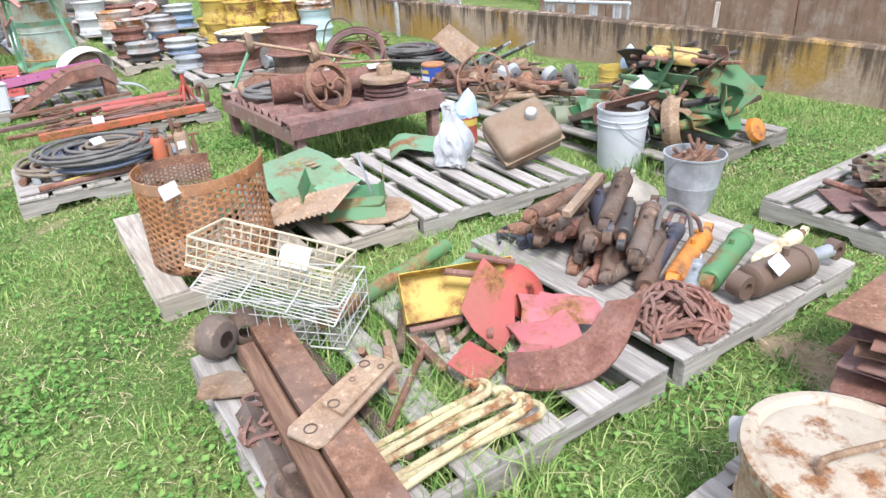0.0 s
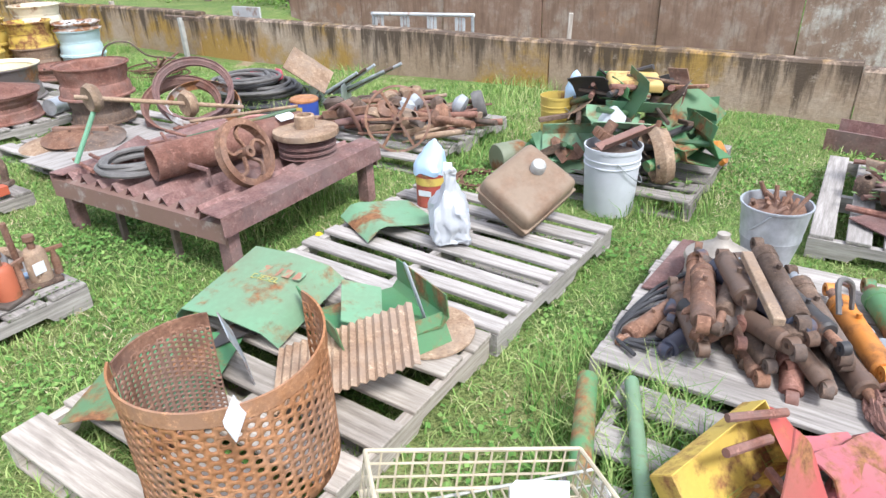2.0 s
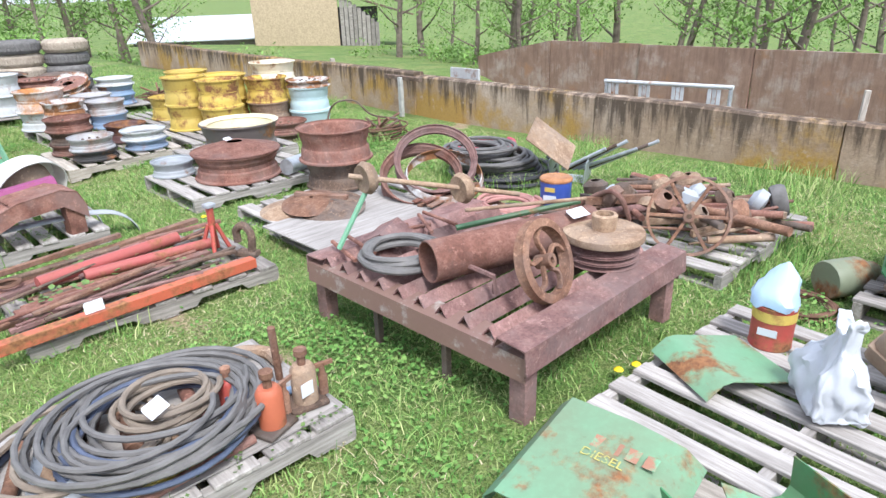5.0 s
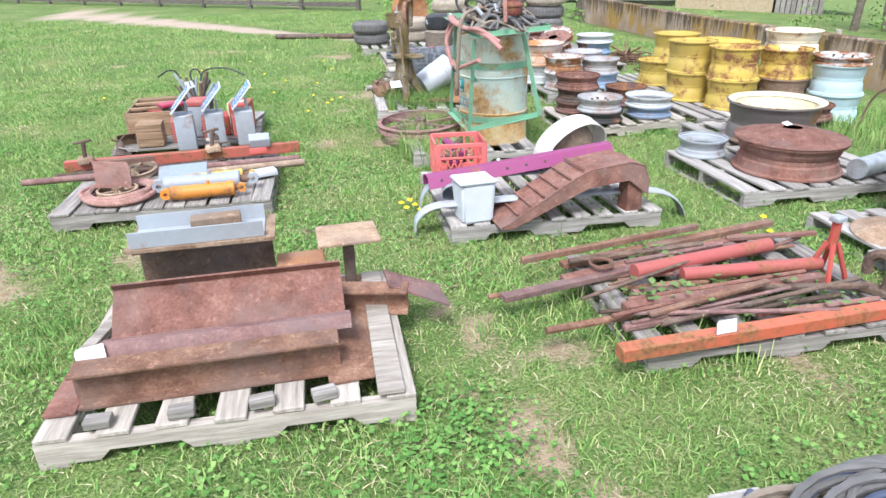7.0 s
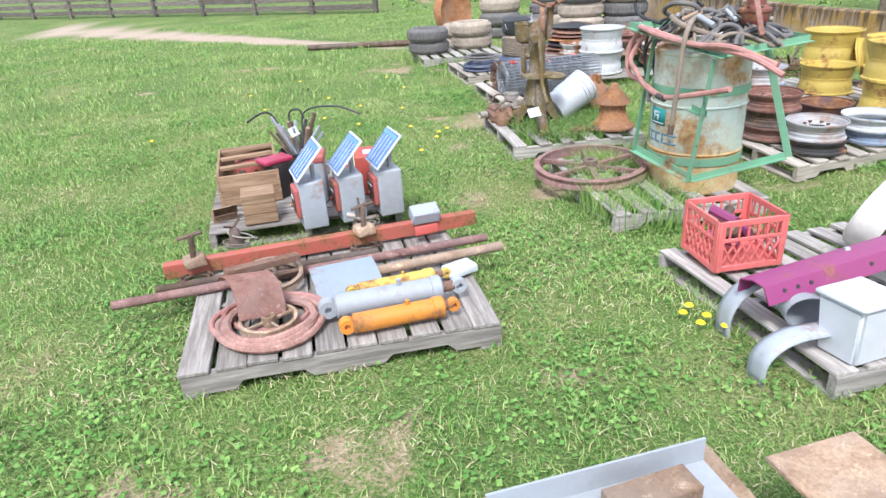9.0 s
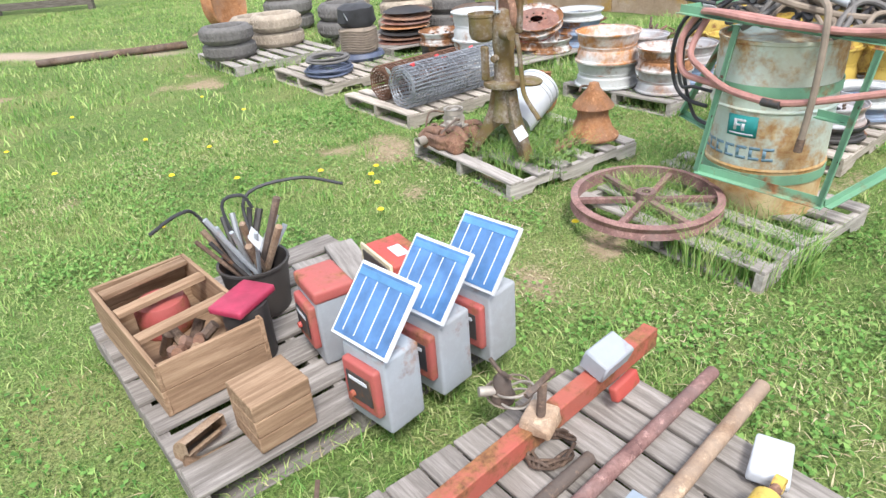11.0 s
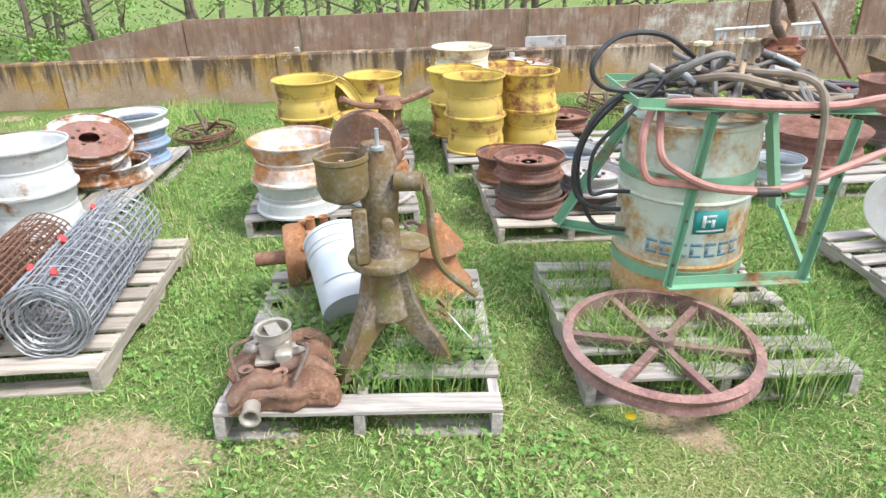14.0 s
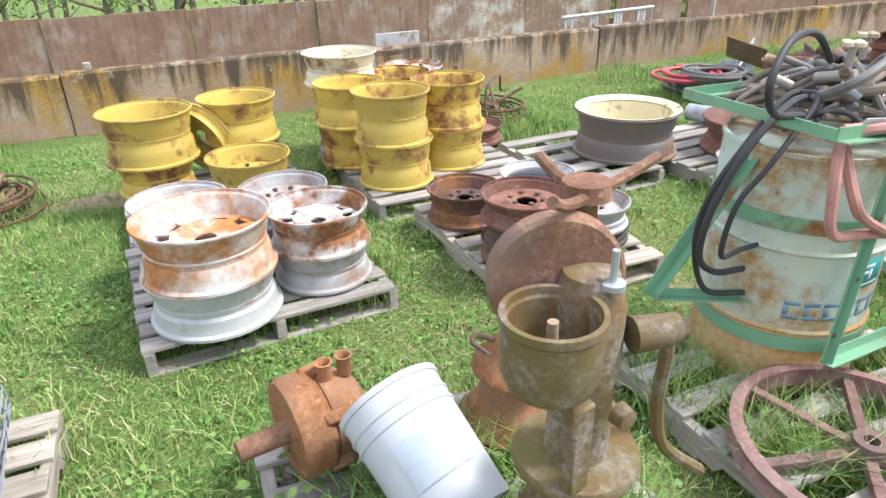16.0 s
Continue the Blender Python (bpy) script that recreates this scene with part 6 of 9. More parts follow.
part("post", box(0.05, 0.05, 0.24, 0.004, at(0, 0, 0.12)), RUST_DARK, ps)
part("top_plate", box(0.26, 0.22, 0.014, 0.003, at(0, 0, 0.247, 4)), RUST_TAN, ps)
part("foot_plate", box(0.16, 0.16, 0.01, 0.002, at(0, 0, 0.005)), RUST, ps)
single("steel_block", box(0.2, 0.2, 0.17, 0.004), RUST_ORANGE, at(0.13, 5.56, z + 0.086, 3), "rusty boxed steel section", "steel block")
i_beam((0.22, 5.43, z), (0.55, 5.36, z), 0.1, 0.1, RUST, "short rusty beam hanging over a pallet's edge")
single("mitre_plate", slab([(-0.1, -0.06), (0.16, -0.08), (0.1, 0.07), (-0.14, 0.06)], 0.01), RUST_PURPLE, at(0.58, 5.4, z + 0.075, -12, 0, 18), "cut steel plate sloping down", "steel plate")
for i, x in enumerate((-0.5, -0.25, 0.0, 0.2)):
    single("wood_block", box(0.08, 0.05, 0.03, 0.003), WOOD_OLD, at(x, 4.835, z + 0.016, 4 * i), "small weathered wooden block", "wood block")
single("red_strip", box(0.1, 0.3, 0.012, 0.002), RUST_RED, at(-0.64, 5.05, z + 0.007), "flat red-brown steel strip", "steel strip")
single("wood_lath", box(0.05, 0.5, 0.03, 0.003), WOOD_TAN, at(-0.62, 5.48, z + 0.016, -12), "pale lath lying on a pallet", "board")
price_tag(-0.56, 5.05, z + 0.13, 20, 60, 0.045)

# ---- fender pallet ----
z = deck(1.5, 6.6, 0.11)
bx = thing("white_tub", at(1.05, 6.33, z, 6, -3), "white square plastic tub with a lid", "plastic tub")
own = bmesh.new()
bmesh.ops.create_cube(own, size=1)
for v in own.verts:
    k = 0.086 if v.co.z < 0 else 0.1
    v.co = Vector((math.copysign(k, v.co.x), math.copysign(k * 0.95, v.co.y), 0.0 if v.co.z < 0 else 0.23))
bmesh.ops.bevel(own, geom=own.edges[:], offset=0.015, segments=3, affect="EDGES")
part("tub_body", own, PLASTIC_WHITE, bx)
part("tub_lid", box(0.215, 0.205, 0.022, 0.008, at(0, 0, 0.235)), PLASTIC_WHITE, bx)
# rusty arched wheel cover
cv = thing("wheel_cover", at(1.6, 6.32, z, -84), "rusty red-brown ribbed arched steel cover", "metal cover")
line = [(-0.46, 0.004), (-0.4, 0.03), (-0.02, 0.245), (0.06, 0.275), (0.3, 0.3), (0.39, 0.27), (0.43, 0.17)]
part("arched_top", bent_sheet(line, 0.26, 0.005), RUST_RED, cv)
skirt = [(u, v) for u, v in line] + [(0.43, 0.1), (0.3, 0.2), (0.05, 0.18), (-0.38, 0.0)]
for s in (-0.127, 0.127):
    part("side_skirt", extrude(skirt, 0.005), RUST_RED, cv, "", at(s, 0, -0.003))
for k in range(6):
    u = -0.36 + 0.075 * k
    part("rib", box(0.25, 0.012, 0.008, 0.002), RUST_RED, cv, "", at(0, u, 0.053 + (u + 0.4) * 0.566, 0, 29.5))
part("leg_plate", box(0.1, 0.1, 0.21, 0.004, at(0.06, 0.36, 0.105)), RUST_RED, cv)
# purple bumper over two grey bands
for i, (x, y, L, zz) in enumerate(((0.72, 6.4, 1.62, 0.12), (0.8, 6.72, 1.4, 0.17))):
    fd = thing("fender_band", at(x, y, z - 0.115, -2 - 2 * i), "curved grey-white steel fender band with dark underside", "fender", "fender bands")
    line = [(0.0, 0.0), (0.0, 0.05)] + [(0.17 + 0.17 * math.cos(radians(a)), 0.07 + zz * math.sin(radians(a)) + 0.02) for a in range(175, 84, -10)] + [(0.6, 0.1 + zz), (L - 0.3, 0.1 + zz)] + [(L - 0.25 + 0.25 * math.sin(radians(a)), 0.0 + (0.09 + zz) * math.cos(radians(a))) for a in range(10, 91, 10)]
    own = bmesh.new()
    rows = [[own.verts.new((u, -0.05, v - 0.012)), own.verts.new((u, -0.02, v)), own.verts.new((u, 0.02, v)), own.verts.new((u, 0.05, v - 0.012))] for u, v in line]
    for a, b in zip(rows, rows[1:]):
        for k in range(3):
            own.faces.new((a[k], a[k + 1], b[k + 1], b[k]))
    ob = part("band_sheet", own, GREY_PAINT, fd)
    ob.modifiers.new("thickness", "SOLIDIFY").thickness = 0.005
bt = thing("purple_bumper", at(1.4, 6.66, z + 0.21, 4, -25, -5), "purple painted steel bumper bar with bolt heads", "bumper")
part("bar_sheet", bent_sheet([(-0.075, -0.07), (-0.07, 0.0), (-0.02, 0.025), (0.05, 0.03), (0.08, -0.02)], 1.16, 0.006), MAROON, bt)
# no openings: black discs paint the shade of the bolt holes
for u in (-0.5, -0.44, -0.38, -0.1, 0.02, 0.14):
    part("bolt_hole", lathe([(0, 0.003), (0.008, 0.003), (0.009, 0)], 10), BLACK_PAINT, bt, "", pose(u, -0.078, -0.03, 90))
for u in (-0.12, 0.22):
    part("bolt_head", lathe([(0, 0.016), (0.012, 0.014), (0.014, 0)], 10), GALV, bt, "", at(u, 0.0, 0.03))
own = lathe(shell([(0.0, 0.0), (0.05, 0.01), (0.09, 0.06), (0.1, 0.12)], 0.006), 24, Matrix.Diagonal((1.0, 0.7, 1, 1)))
single("headlight_shell", own, GREY_PAINT, at(1.0, 6.62, z + 0.1, 0, 100, 20), "dull grey-white old headlamp shell", "lamp shell")
# enamel sink standing on edge
sk = thing("enamel_sink", at(1.85, 7.1, z + 0.19, 205, 70), "white enamel sink tipped on edge with rusty stains", "sink")
own = lathe([(0.0, -0.11), (0.1, -0.105), (0.15, -0.06), (0.175, 0.0), (0.225, 0.01), (0.235, 0.0), (0.23, -0.012), (0.18, -0.014), (0.155, -0.075), (0.1, -0.12), (0, -0.125)], 40, Matrix.Diagonal((1.15, 0.9, 1, 1)))
part("basin", own, ENAMEL, sk)
part("drain", lathe([(0, 0.004), (0.025, 0.004), (0.028, 0), (0.028, -0.01)], 18, at(0.02, 0, -0.108)), RUST_DARK, sk, "dark rusty drain")
part("apron", lathe([(0.232, 0.0), (0.24, -0.02), (0.238, -0.13), (0.23, -0.13), (0.226, -0.012)], 40, Matrix.Diagonal((1.15, 0.9, 1, 1))), ENAMEL, sk, "white enamel apron")
part("back_shell", lathe([(0, -0.14), (0.1, -0.135), (0.165, -0.085), (0.185, -0.02)], 36, Matrix.Diagonal((1.15, 0.9, 1, 1))), RUST_TAN, sk, "bare rusty underside")
# red crate
cr = thing("milk_crate", at(1.13, 7.17, z, -3), "faded red plastic milk crate holding scrap parts", "crate")
W, D, H = 0.33, 0.3, 0.25
for sx, sy, w, rz in ((0, -D / 2, W, 0), (0, D / 2, W, 0), (-W / 2, 0, D, 90), (W / 2, 0, D, 90)):
    own = bmesh.new()
    box(w, 0.012, 0.03, 0.003, at(0, 0, H - 0.015), own)
    box(w, 0.012, 0.03, 0.003, at(0, 0, 0.016), own)
    box(w, 0.01, 0.016, 0.002, at(0, 0, H * 0.62), own)
    for k in (-1, 1):
        box(0.03, 0.014, H, 0.003, at(k * (w / 2 - 0.015), 0, H / 2), own)
    n = 6
    for k in range(n):
        u = -w / 2 + 0.03 + (w - 0.06) * (k + 0.5) / n
        box(0.009, 0.008, H * 0.52, 0.001, at(u, 0, H * 0.34, 0, 0, 28), own)
        box(0.009, 0.008, H * 0.52, 0.001, at(u, 0, H * 0.34, 0, 0, -28), own)
        box(0.009, 0.008, H * 0.3, 0.001, at(u, 0, H * 0.78), own)
    part("side_panel", own, PLASTIC_RED, cr, "", at(sx, sy, 0, rz))
part("crate_floor", box(W, D, 0.01, 0.002, at(0, 0, 0.008)), PLASTIC_RED, cr)
for i in range(9):
    rng = random.Random(i + 90)
    a = rng.uniform(0, 6.28)
    bar("scrap_part", (1.13 + 0.06 * math.cos(a + 2), 7.17 + 0.06 * math.sin(a + 2), z + 0.05 + 0.018 * i), (1.13 + 0.11 * math.cos(a), 7.17 + 0.1 * math.sin(a), z + 0.07 + 0.018 * i), rng.uniform(0.015, 0.028), (RUST_TAN, RUST_DARK, MAROON)[i % 3], "small scrap part in a crate", "scrap part")
bar("scrap_strut", (1.1, 6.5, z + 0.012), (1.35, 6.45, z + 0.05), 0.015, RUST_TAN, "tan stamped steel strut", "strut", square=0.06)
for i in range(4):
    weeds(1.4 + 0.2 * i, 6.35 + 0.1 * (i % 2), z - 0.05, 16, 0.08, 60 + i, None, 0.1)

# ---- plough discs and tall rims ----
z = deck(3.4, 5.4, 0.1)
single("plywood_sheet", box(1.0, 0.62, 0.012, 0.002), PLY, at(3.32, 5.18, z + 0.009, 2), "grey weathered plywood sheet on a pallet", "plywood sheet")
zp = z + 0.016
for x, y, R, zz, t1, mt in ((3.1, 5.62, 0.2, 0.0, 3, RUST_TAN), (3.28, 5.38, 0.22, 0.03, 8, RUST_DARK), (3.2, 5.5, 0.2, 0.05, 6, RUST)):
    single("plough_disc", lathe(shell([(R, 0.0), (R * 0.7, 0.025), (R * 0.25, 0.04), (0.02, 0.042)], 0.006), 34), mt, at(x, y, zp + zz, 0, t1, -t1), "dished rusty plough disc", "plough disc", "plough discs")
bar("disc_arm", (3.15, 5.62, zp + 0.1), (3.38, 5.34, zp + 0.08), 0.014, RUST, "rusty bar lying over discs", "bar", square=0.05)
wheel_rim(3.7, 5.92, z + 0.01, 0.24, 0.2, RUST_DARK, "dark rusty deep wheel rim", "none")
wheel_rim(3.7, 5.92, z + 0.21, 0.275, 0.24, RUST_RED, "tall open rusty wheel rim on a stack", "none")
wheel_rim(3.98, 5.28, z + 0.06, 0.29, 0.13, RUST_RED, "rusty rim ring leaning on others", "none", None, (24, -22))
wheel_rim(4.05, 5.2, z + 0.2, 0.29, 0.1, RUST_PURPLE, "purple-brown rim ring leaning on a stack", "none", None, (30, -28))
own = lathe(shell([(0.265, 0), (0.28, 0.04), (0.265, 0.08)], 0.006), 40)
single("white_band", own, WHITE_RUST, at(4.05, 5.12, z + 0.1, 0, 20, -14), "rusty white steel hoop among rims", "steel hoop")
for i in range(5):
    bar("flat_strap", (3.72, 4.86 + 0.05 * i, z + 0.02 + 0.02 * (i % 3)), (4.3, 4.98 + 0.05 * i, z + 0.03 + 0.02 * (i % 3)), 0.007, (RUST_RED, RUST)[i % 2], "flat rusty steel strap", "bar", square=0.045)
single("rusty_ring", lathe(shell([(0.2, 0), (0.205, 0.1)], 0.008), 36), RUST, at(4.0, 4.75, ground_z(4, 4.75) + 0.002), "broad rusty steel ring", "steel ring")

# ---- hoses by the wall ----
zg = ground_z(4.1, 4.6)
coil("hose_coil", 4.1, 4.55, zg + 0.015, 0.2, 0.014, 7, HOSE_PALE, "coil of pale grey garden hose", 21, 0.12)
coil("hose_coil", 4.12, 4.58, zg + 0.1, 0.18, 0.014, 5, HOSE_PINK, "coil of faded red hose", 22, 0.14)
zg = ground_z(4.95, 5.4)
coil("hose_coil", 4.98, 5.4, zg + 0.02, 0.36, 0.018, 9, RUBBER, "heap of black rubber hose", 23, 0.2)
coil("hose_coil", 4.92, 5.45, zg + 0.12, 0.3, 0.018, 8, HOSE_GREY, "heap of dark grey hose", 24, 0.22)
coil("hose_coil", 4.88, 5.55, zg + 0.2, 0.22, 0.017, 7, HOSE_GREY, "tangled grey hose on a heap", 25, 0.25)
coil("hose_coil", 5.05, 5.68, zg + 0.18, 0.24, 0.018, 3, HOSE_RED, "red hose on a heap of black hose", 26, 0.2)
bx = thing("metal_bin", at(5.25, 4.9, ground_z(5.2, 4.9), 25), "pale grey metal bin holding pipes", "bin")
part("bin_body", bent_sheet([(-0.15, 0.2), (-0.13, 0.0), (0.13, 0.0), (0.15, 0.2)], 0.34, 0.006), GALV, bx)
single("square_plate", slab([(-0.2, -0.2), (0.2, -0.2), (0.2, 0.2), (-0.2, 0.2)], 0.008), RUST_TAN, at(5.06, 4.96, ground_z(5, 5) + 0.33, 28, 38, -14), "square tan rusty steel plate leaning on a bin", "steel plate")
for i in range(6):
    bar("scrap_pipe", (5.2 + 0.03 * i, 4.95 - 0.03 * i, zg + 0.1), (5.3 + 0.05 * i, 4.62 - 0.06 * i, zg + 0.3 + 0.03 * (i % 3)), 0.014, (GALV, RUST_DARK, GREY_PAINT)[i % 3], "pipe end sticking out of a bin", "pipe")
bk = thing("blue_pail", at(4.42, 4.42, ground_z(4.4, 4.4), 10), "blue and yellow plastic pail with a rusty rim", "bucket")
part("pail_body", lathe([(0, 0), (0.085, 0), (0.09, 0.01), (0.095, 0.1)], 26), CREAM, bk)
part("pail_label", lathe([(0.095, 0.1), (0.1, 0.11), (0.105, 0.27), (0.098, 0.27)], 26), PLASTIC_BLUE, bk, "blue printed band")
part("yellow_patch", box(0.002, 0.07, 0.03, 0), YELLOW, bk, "yellow label patch", at(-0.1045, -0.01, 0.22, 6))
part("white_patch", box(0.002, 0.09, 0.04, 0), PAPER, bk, "white lettering mark", at(-0.1035, -0.01, 0.16, 6))
part("rusty_lid", lathe([(0, 0.28), (0.1, 0.285), (0.11, 0.275), (0.108, 0.262)], 26), RUST_ORANGE, bk, "rusty orange lid")

# ---- rusty shafts and wheel ----
z = deck(4.5, 3.6, 0.1)
spoked_wheel(4.2, 3.38, z + 0.2, 0.215, RUST, "thin rusty six-spoke iron wheel standing on edge", 6, 0.03, -58, 76, 0, 0.14, 0.07)
fr = [(4.2, 4.2, 0.02), (4.24, 3.95, 0.2), (4.2, 3.8, 0.22), (4.28, 3.75, 0.02)]
single("bent_frame", sweep(smooth_line([Vector(q) - Vector((4.22, 3.95, 0)) for q in fr], 5), 0.016, 8), RUST_RED, at(4.22, 3.95, z), "bent rusty tube frame", "frame")
for i in range(58):
    rng = random.Random(300 + i)
    x, y = 4.6 + rng.uniform(-0.3, 0.35), 3.6 + rng.uniform(-0.45, 0.5)
    a, L = rng.gauss(-1.25, 0.5), rng.uniform(0.12, 0.34)
    r = rng.uniform(0.007, 0.026)
    zz = z + r + 0.17 * rng.random() * max(0, 1 - ((y - 3.6) / 0.6) ** 2)
    bar("rusty_shaft", (x - L * math.cos(a), y - L * math.sin(a), zz), (x + L * math.cos(a), y + L * math.sin(a), zz + rng.uniform(0, 0.05)), r, (RUST_RED, RUST, RUST_PURPLE, RUST_DARK, RUST_TAN)[i % 5], "rusty shaft in a scrap pile", "shaft", 10, 0.03 if i % 4 == 0 else 0.0)
for i in range(20):
    rng = random.Random(330 + i)
    single("gear_casing", crumple(lathe(shell([(0.03, 0), (0.07, 0.01), (0.075, 0.06), (0.04, 0.09)], 0.014), 18), 0.008, 10, i), (RUST_TAN, RUST_DARK, RUST, GREY_PAINT)[i % 4], at(4.3 + 0.6 * rng.random(), 3.2 + 0.9 * rng.random(), z + 0.1 + 0.06 * rng.random(), 0, rng.uniform(-80, 80), rng.uniform(-80, 80)), "rusty gear casing in a scrap pile", "casting")
own = lathe([(0.03, -0.04), (0.09, -0.04), (0.1, -0.02), (0.1, 0.02), (0.09, 0.04), (0.03, 0.04), (0.03, -0.04)], 24)
single("small_tyre", own, TYRE, at(4.95, 3.2, z + 0.14, 30, 75), "small black rubber wheel on scrap", "tyre")


# ---- rods and cylinders pallet ----
z = deck(-0.7, 7.4)
bar("red_drawbar", (-1.53, 7.74, z + 0.05), (0.06, 7.9, z + 0.045), 0.036, painted("worn_red_bar_paint", (0.42, 0.1, 0.07), 0.5, scale=7), "long worn red implement drawbar", "drawbar", square=0.055)
for x, y in ((-1.38, 7.72), (-0.55, 7.82)):
    cst = thing("hitch_clamp", at(x, y, z + 0.09, 20), "rusty cast clamp wrapped with chain", "clamp")
    part("clamp_body", crumple(box(0.1, 0.09, 0.05, 0.015), 0.014, 16), RUST_TAN, cst)
    part("clamp_screw", rod((0, 0, 0.02), (0.01, 0, 0.13), 0.014, 8), RUST_DARK, cst)
    part("clamp_handle", rod((-0.05, 0.02, 0.12), (0.06, -0.01, 0.14), 0.01, 7), RUST_DARK, cst)
    chain([(0.07 * math.cos(a), 0.05 * math.sin(a) - 0.04, 0.0) for a in (0.45 * k for k in range(13))], 0.035, RUST_DARK, x, y, z + 0.012, "small rusty chain round a clamp")
bar("iron_rod", (-1.72, 7.5, z + 0.024), (0.06, 7.66, z + 0.024), 0.022, RUST_PURPLE, "long round iron rod", "rod", 12)
bar("iron_rod", (-1.55, 7.6, z + 0.022), (-0.5, 7.68, z + 0.022), 0.02, RUST_DARK, "long dark iron rod", "rod", 12)
bar("iron_rod", (-0.75, 7.42, z + 0.03), (0.1, 7.52, z + 0.03), 0.024, RUST_TAN, "tan rusty iron pipe", "rod", 12)
cylinder(-0.52, 7.12, z + 0.062, 0.46, 0.052, GREY_PAINT, 3, label="pale grey hydraulic cylinder with clevis ends", ext=0.12)
cylinder(-0.5, 6.98, z + 0.05, 0.38, 0.042, ORANGE, 4, label="orange painted hydraulic cylinder", ext=0.06)
cylinder(-0.47, 7.27, z + 0.045, 0.36, 0.034, YELLOW_RUST, 6, label="yellow painted hydraulic cylinder", ext=0.12)
single("scraper_plate", bent_sheet(arc(0.5, 75, 105, 8, 0, -0.48), 0.3, 0.006), painted("blue_grey_plate", (0.25, 0.31, 0.37), 0.3), at(-0.68, 7.36, z + 0.05, 8, 14), "pale grey curved scraper plate", "scraper plate")
single("grey_bag", crumple(box(0.16, 0.1, 0.04, 0.015), 0.012, 12), BAG_WHITE, at(-0.16, 7.35, z + 0.025, 20), "crumpled pale plastic sleeve", "plastic bag")
single("grey_box", box(0.15, 0.09, 0.07, 0.006), GREY_PAINT, at(-0.22, 7.86, z + 0.12, 6, 20), "small grey tin box on a red bar", "tin box")
single("red_lens", box(0.13, 0.03, 0.05, 0.01), RED, at(-0.23, 7.78, z + 0.06, 8, -20), "small red plastic lamp lens", "lens")
coil("hose_coil", -1.03, 7.13, z + 0.004, 0.19, 0.016, 3, rust("pinkish_brown_hose", (0.2, 0.1, 0.08), (0.33, 0.19, 0.16), (0.42, 0.26, 0.22)), "coil of pinkish-brown rubber hose", 31, 0.1)
spoked_wheel(-1.02, 7.5, z + 0.06, 0.15, RUST_TAN, "tan iron hand wheel lying flat", 5, 0.035, 10, 6, 0, 0.2, 0.12)
spoked_wheel(-1.02, 7.1, z + 0.05, 0.12, RUST_TAN, "small tan pulley wheel", 4, 0.035, 30, 0, 0, 0.25, 0.12)
single("bent_hood", bent_sheet(arc(0.16, 30, 150, 10, 0, -0.1), 0.2, 0.006), RUST_RED, at(-1.08, 7.22, z + 0.13, 25, 18, 12), "bent rusty red sheet cover", "metal cover")
bar("yoke_arm", (-1.2, 7.4, z + 0.15), (-0.88, 7.52, z + 0.13), 0.016, RUST, "rusty bent yoke arm", "bar", square=0.045)

for cx, cy, seed in ((-1.2, 7.92, 1), (-0.55, 7.98, 2)):
    rng = random.Random(900 + seed)
    sv = thing("spray_valve", at(cx, cy, deck(-0.8, 7.5) + 0.06, 40 * seed), "grimy spray valve head with loose wires on a red bar", "valve")
    part("valve_body", lathe([(0, 0), (0.035, 0), (0.04, 0.02), (0.028, 0.05), (0.028, 0.08), (0.015, 0.1), (0, 0.1)], 16), RUST_DARK, sv)
    part("valve_lever", sweep([(-0.05, 0, 0.12), (0, 0, 0.1), (0.05, 0.01, 0.13)], 0.007, 6), RUST_DARK, sv)
    part("side_port", rod((0, 0, 0.04), (0.02, 0.07, 0.05), 0.016, 10), ALLOY, sv)
    for k in range(4):
        r, off = rng.uniform(0.04, 0.07), rng.uniform(-0.04, 0.04)
        part("wire_loop", sweep([(off + r * math.cos(q), -0.03 + r * math.sin(q), 0.005 + 0.02 * k * abs(math.sin(q * 0.5))) for q in (6.283 * j / 16 for j in range(16))], 0.004, 5, closed=True), (HOSE_BROWN, ALLOY)[k % 2], sv)
coil("hose_loop", -1.0, 7.2, deck(-0.8, 7.5) + 0.004, 0.2, 0.012, 2.5, HOSE_PINK, "loops of faded red hose on a pallet", 41, 0.18, 0.8)

# ---- fence charger pallet ----
z = deck(-0.8, 8.8)


